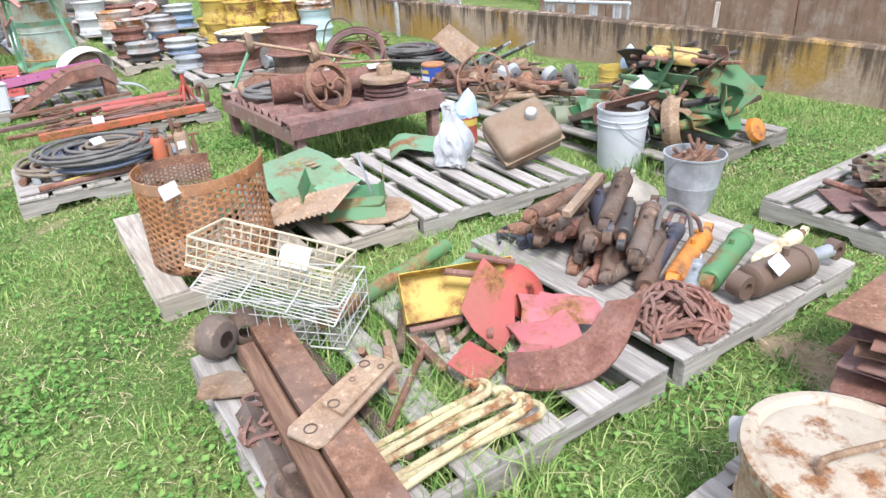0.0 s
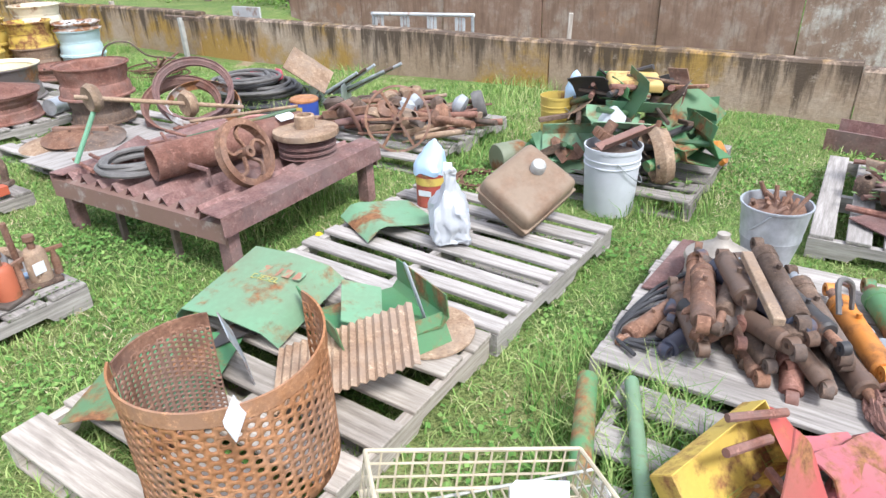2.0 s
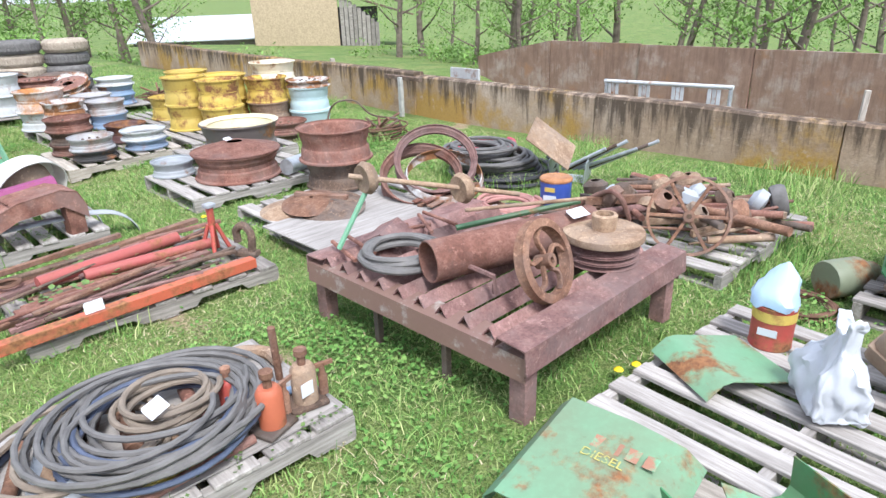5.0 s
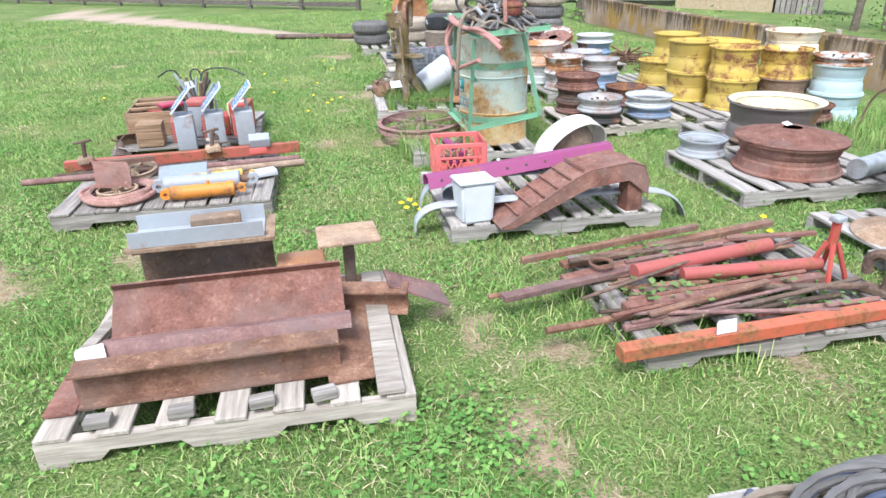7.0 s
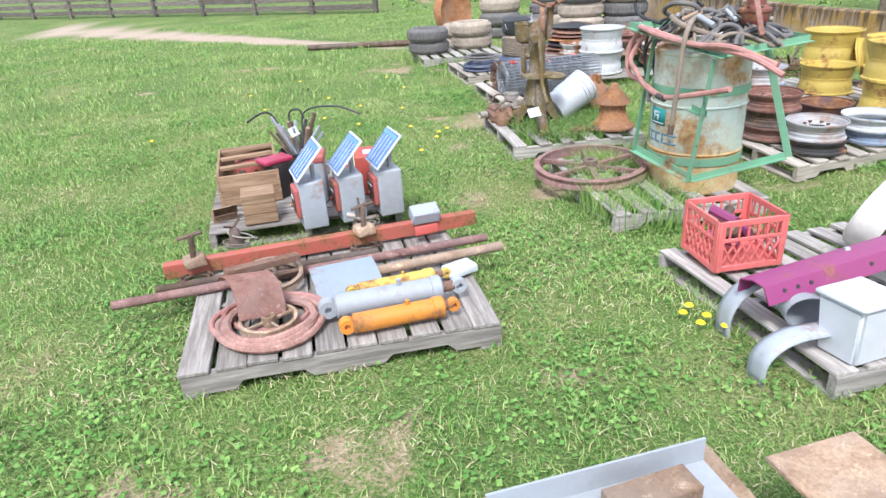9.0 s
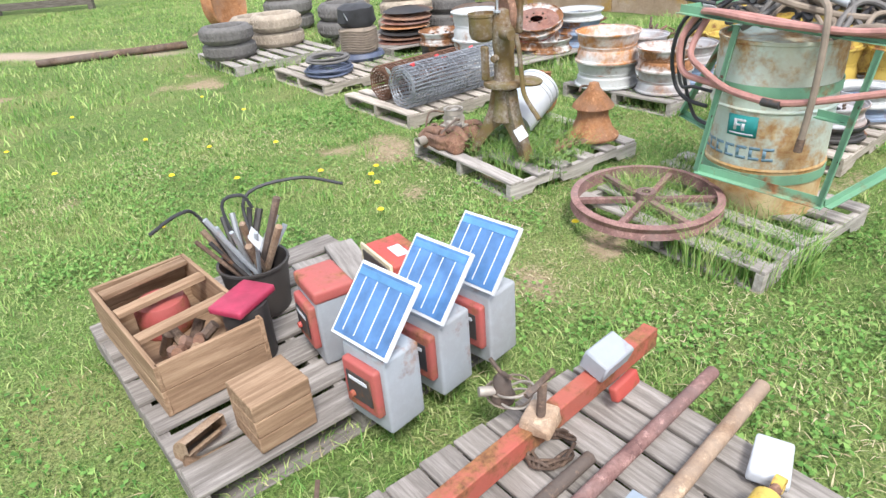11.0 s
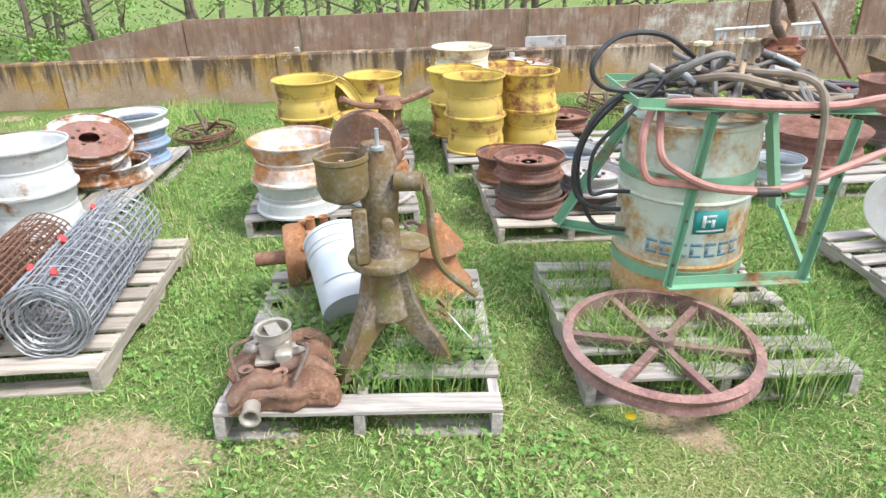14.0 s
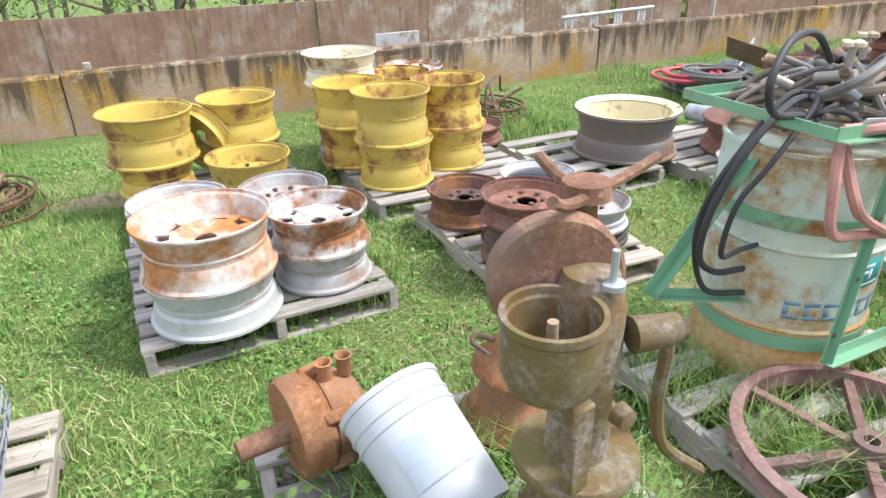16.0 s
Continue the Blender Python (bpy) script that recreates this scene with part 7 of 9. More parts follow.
def charger(x, y, rz=0.0, panel=True, label="grey fence charger box with a blue solar panel"):
    p = thing("fence_charger", at(x, y, z, rz), label, "fence charger", "fence chargers")
    part("case", box(0.14, 0.19, 0.27, 0.012, at(0, 0, 0.135)), GREY_PAINT, p)
    part("face_plate", box(0.03, 0.15, 0.17, 0.012, at(-0.08, 0, 0.15)), RED_FADED, p, "faded red front plate")
    part("label_panel", box(0.004, 0.11, 0.1, 0.002, at(-0.097, 0, 0.15)), BLACK_PAINT, p, "dark label panel with pale writing")
    part("writing", box(0.002, 0.08, 0.012, 0, at(-0.1, 0, 0.18)), PAPER, p)
    part("knob", lathe([(0, 0.012), (0.01, 0.012), (0.012, 0)], 12, at(-0.098, 0.03, 0.12) @ pose(0, 0, 0, 0, -90)), RED, p)
    if panel:
        q = part("panel_frame", box(0.235, 0.245, 0.012, 0.002), PAPER, p, "white panel frame", at(0.0, 0, 0.38, 0, 0, -48))
        part("solar_cell", box(0.215, 0.225, 0.003, 0), SOLAR, q, "blue solar cells", at(0, 0, 0.0075))
        part("blue_strip", box(0.022, 0.22, 0.002, 0), plain("sky_blue_print", (0.09, 0.25, 0.47), 0.3), q, "paler blue printed strip", at(0.088, 0, 0.0095))
        for v in (-0.075, -0.025, 0.025, 0.075):
            part("cell_line", box(0.17, 0.003, 0.002, 0), PAPER, q, "", at(-0.01, v, 0.0095))
        part("bracket", box(0.02, 0.05, 0.12, 0.002, at(0.03, 0, 0.3)), GALV, p)
    else:
        part("red_top", box(0.15, 0.2, 0.05, 0.015, at(0, 0, 0.275)), RED_FADED, p, "sun-faded red lid")
    return p


for x, y in ((-0.8, 8.24), (-0.58, 8.27), (-0.36, 8.29)):
    charger(x, y, 9)
charger(-0.76, 8.66, -6, False, "grey fence charger with a sun-faded red lid")
rb = thing("red_charger", at(-0.42, 8.72, z, -5), "red and cream electric fence box", "fence charger")
part("case", box(0.16, 0.24, 0.25, 0.012, at(0, 0, 0.125)), RED, rb)
part("cream_edge", box(0.012, 0.25, 0.26, 0.004, at(-0.085, 0, 0.13)), CREAM, rb, "cream edge moulding")
part("window", box(0.006, 0.2, 0.14, 0.002, at(-0.092, 0, 0.17)), BLACK_PAINT, rb, "dark printed panel")
part("sticker", box(0.05, 0.09, 0.002, 0, at(0.0, -0.02, 0.252)), PAPER, rb, "pale sticker")
single("red_box", box(0.14, 0.2, 0.16, 0.01), RED, at(-0.58, 8.68, z + 0.081, -5), "small red metal box", "metal box")
# wooden crate with parts
cr = thing("wooden_crate", at(-1.19, 9.05, z, 4), "brown wooden crate holding old parts", "wooden crate")
for sx, sy, w, rz in ((0, -0.34, 0.36, 0), (0, 0.34, 0.36, 0), (-0.18, 0, 0.7, 90), (0.18, 0, 0.7, 90)):
    for k in range(2):
        part("side_board", box(w, 0.016, 0.098, 0.002), WOOD_BOX, cr, "", at(sx, sy, 0.05 + 0.1 * k, rz))
part("bottom_board", box(0.34, 0.66, 0.014, 0.002), WOOD_BOX, cr, "", at(0, 0, 0.008))
for y in (0.1, 0.28, -0.12):
    part("cleat", box(0.34, 0.05, 0.02, 0.002), WOOD_BOX, cr, "", at(0, y, 0.19, 6))
single("red_pot", lathe([(0, 0), (0.09, 0), (0.1, 0.02), (0.1, 0.1), (0.09, 0.13), (0.04, 0.15), (0, 0.15)], 26), RED_FADED, at(-1.2, 9.2, z + 0.016), "faded red motor housing in a crate", "motor housing")
for i in range(10):
    rng = random.Random(500 + i)
    bar("small_part", (-1.3 + 0.22 * rng.random(), 8.78 + 0.26 * rng.random(), z + 0.04), (-1.3 + 0.22 * rng.random(), 8.78 + 0.26 * rng.random(), z + 0.13), 0.02, (RUST, RUST_DARK, RUST_TAN)[i % 3], "small rusty part in a crate", "scrap part")
ms = thing("maroon_meter", at(-1.0, 8.82, z + 0.0), "black canister with a maroon lid", "canister")
part("canister", lathe([(0, 0), (0.075, 0), (0.08, 0.01), (0.08, 0.22), (0, 0.22)], 24), BLACK_PAINT, ms)
part("lid", box(0.2, 0.14, 0.03, 0.012, at(0, 0, 0.236, 30)), plain("maroon_plastic", (0.32, 0.03, 0.07), 0.45), ms, "maroon plastic lid")
wb = thing("small_wooden_box", at(-1.1, 8.42, z, 4), "small brown dovetailed wooden box", "wooden box")
for k in range(3):
    part("box_board", box(0.19, 0.17, 0.058, 0.003), WOOD_BOX, wb, "", at(0, 0, 0.03 + 0.06 * k))
own = lathe([(0.04, -0.07), (0.085, -0.07), (0.085, 0.07), (0.04, 0.07), (0.04, -0.07)], 18, pose(0, 0, 0, 0, 90), None, 0, 180)
single("half_bearing", own, RUST_TAN, at(-1.3, 8.45, z + 0.002, 20) @ pose(0, 0, 0, 0, 0, 0), "tan half-round bearing block", "bearing")
bk = thing("tool_bucket", at(-0.84, 9.12, z), "black bucket crammed with old tools", "bucket")
part("pail_body", lathe([(0, 0.006), (0.11, 0.006), (0.115, 0), (0.135, 0.2), (0.142, 0.2), (0.142, 0.21), (0.132, 0.21), (0.11, 0.02), (0, 0.02)], 26), BLACK_PAINT, bk)
for i in range(20):
    rng = random.Random(600 + i)
    a = rng.uniform(0, 6.28)
    r0, r1 = 0.07 * rng.random(), 0.1 + 0.09 * rng.random()
    bar("hand_tool", (-0.84 + r0 * math.cos(a + 2), 9.12 + r0 * math.sin(a + 2), z + 0.06), (-0.84 + r1 * math.cos(a), 9.12 + r1 * math.sin(a), z + rng.uniform(0.26, 0.46)), rng.uniform(0.007, 0.016), (RUST_DARK, GREY_PAINT, RUST_TAN, BLACK_PAINT, GALV)[i % 5], "old hand tool sticking out of a bucket", "hand tool", 7)
for i in range(3):
    pts = smooth_line([(-0.9 + 0.05 * i, 9.15, z + 0.2), (-0.98 + 0.1 * i, 9.2 + 0.02 * i, z + 0.42), (-1.05 + 0.24 * i, 9.18, z + 0.46), (-1.16 + 0.38 * i, 9.22 - 0.05 * i, z + 0.4)], 6)
    c = sum(pts, Vector()) / len(pts)
    single("grease_hose", sweep([q - c for q in pts], 0.007, 6), RUBBER, Matrix.Translation(c), "black rubber grease-gun hose", "hose")
price_tag(-0.86, 8.98, z + 0.36, 60, 60, 0.05)
for i, (x, y, rz) in enumerate(((-0.42, 9.05, 78), (-0.6, 8.95, 84))):
    single("grey_board", box(0.62, 0.14, 0.02, 0.003), WOOD_GREY, at(x, y, z + 0.012 + 0.022 * i, rz), "loose weathered grey board", "board")

# ---- barrel with its green frame ----
z = deck(1.68, 8.42)
bz = at(1.695, 8.41, z, 0, 0, 0)
BARREL = painted("rusting_pale_blue_paint", (0.52, 0.65, 0.61), 0.46, under=((0.3, 0.13, 0.04), (0.56, 0.4, 0.2)), scale=4.5, soft=0.07, dirt=(0.52, 0.42, 0.22), dirty=0.6)
BARREL_LOW = painted("rusty_cream_paint", (0.53, 0.43, 0.24), 0.6, under=((0.33, 0.16, 0.05), (0.56, 0.36, 0.15)), scale=5, soft=0.1)
br = thing("sprayer_barrel", bz, "pale blue steel barrel rusting to orange in a green frame", "barrel")
R = 0.285
part("lower_body", lathe([(0, 0.01), (R - 0.01, 0.01), (R, 0.0), (R + 0.004, 0.012), (R, 0.02), (R, 0.25), (R + 0.008, 0.258), (R, 0.268)], 48), BARREL_LOW, br, "rusty cream lower section")
part("middle_body", lathe([(R, 0.268), (R, 0.54), (R + 0.009, 0.548), (R + 0.009, 0.552), (R, 0.56)], 48), BARREL, br)
part("upper_body", lathe([(R, 0.56), (R, 0.85), (R + 0.006, 0.855), (R + 0.006, 0.87), (R - 0.008, 0.87), (R - 0.01, 0.85), (0, 0.845)], 48), BARREL, br)
for zz in (0.19, 0.62):
    part("hoop", lathe([(R + 0.003, zz), (R + 0.008, zz), (R + 0.008, zz + 0.05), (R + 0.003, zz + 0.05)], 48), MINT, br, "green steel strap")


def on_barrel(name, a0, a1, z0, z1, mat, off=0.0015, label=""):
    own = lathe([(R + off, z0), (R + off, z1)], max(3, int(abs(a1 - a0) / 3)), None, None, a0, a1)
    o = part(name, own, mat, br, label)
    o.modifiers.new("thickness", "SOLIDIFY").thickness = 0.001
    return o


c0 = 168
on_barrel("badge", c0 - 1, c0 + 29, 0.42, 0.525, INK_TEAL, 0.0015, "teal square printed badge")
for a0, a1, z0, z1 in ((9, 12, 0.45, 0.505), (12, 21, 0.493, 0.505), (12, 16, 0.472, 0.482), (17, 20, 0.45, 0.485)):
    on_barrel("badge_mark", c0 + a0 - 3, c0 + a1 - 3, z0, z1, PAPER, 0.003, "white mark on the badge")
on_barrel("badge_line", c0 + 2, c0 + 26, 0.43, 0.438, PAPER, 0.003)
for i in range(7):
    a = c0 - 28 + 12.5 * i
    on_barrel("lettering_bar", a - 10, a, 0.362, 0.376, INK_BLUE, 0.0015, "slate blue block lettering")
    on_barrel("lettering_bar", a - 10, a, 0.31, 0.324, INK_BLUE)
    on_barrel("lettering_bar", a - 10, a - 6.8, 0.324, 0.362, INK_BLUE)
# frame
fr = thing("sprayer_rack", at(1.4, 8.3, z, 0), "mint green angle-iron sprayer frame on a barrel", "frame")


def iron(name, a, b, w=0.035, mat=MINT):
    w *= 0.85
    a, b = Vector(a) - Vector((1.4, 8.3, z)), Vector(b) - Vector((1.4, 8.3, z))
    m, L = along(a, b)
    part(name, bent_sheet([(-w, 0.0), (0, 0.0), (0.0, w)], L, 0.005, m), mat, fr)
    return m, L


iron("upright", (1.37, 8.57, 0.2), (1.4, 8.47, 0.93))
iron("upright", (1.4, 7.96, 0.17), (1.42, 7.87, 0.88))
iron("lower_rail", (1.37, 8.58, 0.2), (1.4, 7.95, 0.18), 0.05)
iron("top_rail", (1.38, 8.78, 0.97), (1.43, 7.8, 0.9), 0.045)
iron("mid_rail", (1.44, 8.08, 0.57), (1.44, 7.93, 0.56), 0.04)
iron("top_arm", (1.38, 8.78, 0.97), (2.0, 8.72, 0.95), 0.04)
iron("top_arm", (1.43, 7.85, 0.9), (2.0, 7.9, 0.93), 0.04)
iron("brace", (1.78, 8.95, 0.33), (1.7, 8.66, 0.86), 0.05)
iron("brace", (1.9, 7.82, 0.3), (1.8, 8.02, 0.92), 0.05)
iron("lower_arm", (1.78, 8.95, 0.33), (1.6, 8.62, 0.33), 0.04)
iron("back_rail", (2.0, 8.72, 0.95), (2.0, 7.9, 0.93), 0.04)
iron("lower_arm", (1.4, 7.95, 0.18), (1.9, 7.82, 0.3), 0.04)
# bolt holes as dark discs on the iron, their shade put into the colour
for yy, zz in ((8.53, 0.5), (8.51, 0.7), (8.56, 0.3), (7.93, 0.4), (7.9, 0.65)):
    part("bolt_hole", lathe([(0, 0.002), (0.007, 0.002), (0.008, 0)], 10, pose(0, 0, 0, 0, -90)), RUST_DARK, fr, "", Matrix.Translation(Vector((1.362 + 0.03 * (yy < 8.2), yy, zz)) - Vector((1.4, 8.3, z))))
price_tag(1.38, 8.62, 0.99, 70, 60, 0.045)


def hose(points, r, mat, label, name="rubber_hose"):
    pts = smooth_line(points, 7)
    c = sum(pts, Vector()) / len(pts)
    return single(name, sweep([q - c for q in pts], r, 8), mat, Matrix.Translation(c), label, "hose")


hose([(1.42, 8.7, 0.98), (1.36, 8.45, 0.985), (1.38, 8.1, 0.95), (1.42, 7.8, 0.94), (1.45, 7.6, 0.92), (1.5, 7.45, 0.86)], 0.016, HOSE_PINK, "faded red hose draped over a frame")
hose([(1.45, 8.72, 0.96), (1.36, 8.6, 0.99), (1.34, 8.3, 0.965), (1.37, 8.0, 0.95), (1.42, 7.75, 0.96), (1.5, 7.5, 0.9)], 0.016, HOSE_PINK, "second faded red hose draped over a frame")
hose([(1.42, 8.7, 0.97), (1.37, 8.75, 0.85), (1.36, 8.72, 0.7), (1.37, 8.57, 0.66), (1.34, 8.3, 0.63), (1.33, 8.15, 0.64), (1.36, 7.95, 0.69), (1.4, 7.7, 0.76)], 0.016, HOSE_PINK, "faded red hose looped down a barrel")
hose([(1.45, 8.66, 0.97), (1.35, 8.68, 0.8), (1.35, 8.6, 0.72), (1.34, 8.45, 0.65), (1.33, 8.25, 0.625)], 0.016, HOSE_PINK, "faded red hose with a dark nozzle")
bar("hose_nozzle", (1.33, 8.28, 0.625), (1.32, 8.19, 0.625), 0.019, BLACK_PAINT, "black hose nozzle end", "nozzle", 12)
hose([(1.55, 8.3, 1.06), (1.4, 8.12, 1.05), (1.34, 8.07, 0.95), (1.32, 8.06, 0.7), (1.31, 8.07, 0.5)], 0.015, HOSE_BROWN, "muddy grey hose hanging down a barrel")
bar("hose_end", (1.31, 8.07, 0.5), (1.31, 8.075, 0.44), 0.018, RUST_DARK, "rusty hose end fitting", "fitting", 10)
for i, (dx, dy, low, r) in enumerate(((0.0, 0.0, 0.5, 0.011), (0.05, -0.03, 0.4, 0.01), (-0.03, -0.06, 0.58, 0.009))):
    hose([(1.64, 8.5 + 0.05 * i, 0.99 + 0.02 * i), (1.6 + dx, 8.68 + dy, 1.02), (1.57 + dx, 8.86 + dy, 0.92 - 0.03 * i), (1.59 + dx, 8.94 + dy, 0.74), (1.62 + dx, 8.93 + dy, 0.56), (1.62 + dx, 8.85 + dy, low - 0.02), (1.62, 8.72 + dy, low - 0.04)], r, RUBBER, "black hose hanging in a loop beside a barrel")
hose([(1.55, 8.7, 0.99), (1.5, 8.88, 1.03), (1.49, 8.93, 1.12), (1.54, 8.82, 1.21), (1.62, 8.62, 1.2), (1.68, 8.45, 1.1)], 0.011, RUBBER, "black hose arching over a barrel")
def mound(x, y):
    """The top of the heap of hoses on the barrel."""
    return 0.93 + 0.14 * max(0.0, 1 - ((x - 1.7) / 0.32) ** 2 - ((y - 8.28) / 0.46) ** 2)


for i in range(34):
    rng = random.Random(700 + i)
    x, y, a = 1.68 + rng.uniform(-0.2, 0.2), 8.28 + rng.uniform(-0.36, 0.36), rng.uniform(0, 6.28)
    turn, pts = rng.uniform(-0.75, 0.75), []
    level = 0.25 + 0.75 * i / 33
    for k in range(rng.randint(7, 12)):
        pts.append((x, y, 0.94 + level * (mound(x, y) - 0.93) + 0.025 * math.sin(k * 1.3 + i)))
        a += turn + rng.uniform(-0.35, 0.35)
        x, y = x + 0.085 * math.cos(a), y + 0.085 * math.sin(a)
        if ((x - 1.7) / 0.26) ** 2 + ((y - 8.28) / 0.42) ** 2 > 1:
            a = math.atan2(8.28 - y, 1.7 - x) + rng.uniform(-0.7, 0.7)
    hose(pts, rng.choice((0.008, 0.009, 0.011, 0.013)), (HOSE_GREY, HOSE_BROWN, HOSE_GREY, HOSE_BROWN, RUBBER, HOSE_GREY)[i % 6], "tangled rubber hose heaped on a barrel", "hose_loop")
hose([(1.6, 8.6, 1.02), (1.5, 8.58, 1.08), (1.5, 8.46, 1.13), (1.58, 8.36, 1.11), (1.62, 8.42, 1.02)], 0.015, HOSE_GREY, "grey hose bent in a loop on a barrel")
hose([(1.56, 8.52, 1.03), (1.45, 8.4, 1.06), (1.43, 8.26, 1.03), (1.5, 8.12, 0.99), (1.52, 7.98, 0.98)], 0.016, HOSE_BROWN, "thick muddy hose sagging over a barrel rim")
for i in range(18):
    rng = random.Random(750 + i)
    cx, cy, a = 1.68 + rng.uniform(-0.18, 0.2), 8.3 + rng.uniform(-0.3, 0.3), rng.uniform(0, 6.28)
    L, zz = rng.uniform(0.03, 0.07), mound(cx, cy) + 0.02
    bar("pipe_fitting", (cx - L * math.cos(a), cy - L * math.sin(a), zz), (cx + L * math.cos(a), cy + L * math.sin(a), zz + 0.05 * rng.random()), rng.uniform(0.01, 0.017), (GREY_PAINT, RUST_DARK, HOSE_GREY, ALLOY, RUST_TAN)[i % 5], "dull metal pipe fitting on a hose heap", "fitting", 10)
pm = thing("sprayer_pump", at(1.74, 8.04, 1.03, 20, 0, 0), "rusty red sprayer pump on top of hoses", "pump")
part("pump_body", lathe([(0, 0), (0.06, 0), (0.075, 0.02), (0.075, 0.06), (0.085, 0.065), (0.085, 0.08), (0.05, 0.1), (0.05, 0.13), (0, 0.13)], 22), painted("grimy_red_paint", (0.2, 0.05, 0.045), 0.45, scale=9, dirty=0.6), pm)
for k in range(6):
    part("flange_bolt", lathe([(0, 0.095), (0.009, 0.095), (0.009, 0.078), (0, 0.078)], 6), RUST_DARK, pm, "", at(0.07 * math.cos(k * 1.047), 0.07 * math.sin(k * 1.047), 0))
part("outlet", lathe(shell([(0.04, 0.0), (0.034, 0.1), (0.045, 0.11)], 0.008), 18, pose(0.03, 0.05, 0.1, 40, 20)), RUST_TAN, pm)
part("pipe_arm", sweep(smooth_line([(0, 0.02, 0.12), (0.0, 0.08, 0.2), (0.02, 0.06, 0.28), (0.05, -0.04, 0.27), (0.06, -0.1, 0.18)], 6), 0.02, 10), RUST_DARK, pm)
bar("rusty_strap", (1.66, 8.0, 1.3), (1.62, 7.8, 1.0), 0.005, RUST_RED, "rusty flat strap leaning over hoses", "bar", square=0.03)
for x, y, zz in ((1.62, 8.45, 1.13), (1.75, 8.2, 1.12)):
    kn = thing("brass_valve", at(x, y, zz), "small cream-coloured plastic valve handle", "valve")
    part("valve_stem", rod((0, 0, -0.05), (0, 0, 0.03), 0.012, 8), ALLOY, kn)
    for k in range(4):
        part("valve_lobe", lathe([(0, 0.01), (0.016, 0.006), (0.016, -0.006), (0, -0.01)], 10, at(0.022 * math.cos(k * 1.57), 0.022 * math.sin(k * 1.57), 0.03)), CREAM, kn)
spoked_wheel(1.1, 8.69, ground_z(1.1, 8.69) + 0.178, 0.385, RUST_PURPLE, "large rusty six-spoke iron wheel lying on a pallet", 6, 0.07, 15, 1, -2, 0.13, 0.1)

# ---- cast-iron separator stand ----
z = deck(1.0, 9.66)
cs = thing("cream_separator", at(1.1, 9.755, z, 8), "old olive and rust cast-iron cream separator on three legs", "separator")
part("column", lathe([(0.06, 0.2), (0.058, 0.42), (0.075, 0.43), (0.064, 0.44), (0.06, 0.62), (0.068, 0.66), (0.066, 0.8), (0.05, 0.86), (0, 0.87)], 26), CAST, cs)
for k, a in enumerate((24, 168, 276)):
    own = bmesh.new()
    pts = [(0.0, 0.2), (0.06, 0.16), (0.12, 0.09), (0.18, 0.0), (0.235, 0.0), (0.215, 0.05), (0.15, 0.16), (0.1, 0.28), (0.075, 0.4), (0.0, 0.4)]
    extrude([(u, v) for u, v in pts], 0.07, pose(0, 0, 0, 0, 0, 0) @ pose(0, 0, 0, 0, 0, 0), own)
    part("leg", own, CAST, cs, "", pose(0, 0, 0, 0, 0, a))
part("pedestal", lathe([(0.062, 0.43), (0.066, 0.34), (0.078, 0.26), (0.084, 0.21), (0.0, 0.2)], 26), CAST, cs)
part("collar", lathe([(0.045, 0.42), (0.125, 0.425), (0.13, 0.44), (0.125, 0.455), (0.045, 0.46)], 30), CAST, cs)
part("shelf_ring", lathe([(0.0, 0.0), (0.085, 0.0), (0.09, 0.012), (0.085, 0.018), (0.0, 0.012)], 26), CAST, cs, "", at(0.1, -0.1, 0.43, 0, 6))
cup = part("cup", lathe(shell([(0.04, -0.02), (0.075, 0.0), (0.086, 0.03), (0.086, 0.12), (0.09, 0.125), (0.09, 0.14)], 0.01), 28), CAST, cs, "", at(-0.04, 0.12, 0.7))
part("spindle", lathe([(0, 0.12), (0.01, 0.12), (0.012, 0.02), (0, 0.02)], 10), RUST_TAN, cup)
part("gear_case", lathe([(0, -0.022), (0.118, -0.022), (0.126, -0.014), (0.126, 0.014), (0.118, 0.022), (0, 0.022)], 34, pose(0.06, 0.03, 0.83, 90, 0, 62)), RUST, cs, "round rusty gear case")
part("bolt", lathe([(0.022, 0), (0.022, 0.01), (0.007, 0.012), (0.007, 0.07), (0, 0.07)], 12, at(-0.05, 0.0, 0.85)), GALV, cs)
part("crank_boss", lathe([(0, 0), (0.035, 0), (0.03, 0.09), (0, 0.09)], 16, pose(-0.06, -0.05, 0.74, 90, 0, -20)), CAST, cs)
part("crank_arm", sweep(smooth_line([(-0.06, -0.14, 0.74), (-0.06, -0.16, 0.66), (-0.05, -0.17, 0.52), (-0.06, -0.2, 0.4), (-0.08, -0.32, 0.28)], 5), 0.014, 8), CAST, cs)
part("bracket_column", box(0.04, 0.05, 0.26, 0.01, at(0.08, -0.05, 0.85, 0, 0, 4)), CAST, cs)
own = sweep(smooth_line([(0.0, 0.1, 1.01), (0.04, 0.03, 0.975), (0.07, -0.06, 0.965), (0.07, -0.15, 0.985), (0.06, -0.21, 1.01)], 6), 0.011, 8)
own = sweep(smooth_line([(0.08, -0.06, 0.965), (0.15, -0.05, 0.975), (0.21, -0.05, 1.0)], 5), 0.012, 8, None, own)
lathe([(0, 0), (0.05, 0), (0.045, 0.03), (0, 0.035)], 12, at(0.09, -0.06, 0.955), own)
part("arm_bracket", own, RUST, cs, "rusty three-way arm bracket")
part("boss", lathe([(0, 0.03), (0.02, 0.028), (0.024, 0)], 12, pose(-0.085, -0.01, 0.6, 0, -90)), CAST, cs)
part("drip_plate", box(0.03, 0.05, 0.2, 0.006, at(-0.08, 0.08, 0.56)), CAST, cs)
price_tag(0.98, 9.5, z + 0.2, 20, 55, 0.06)
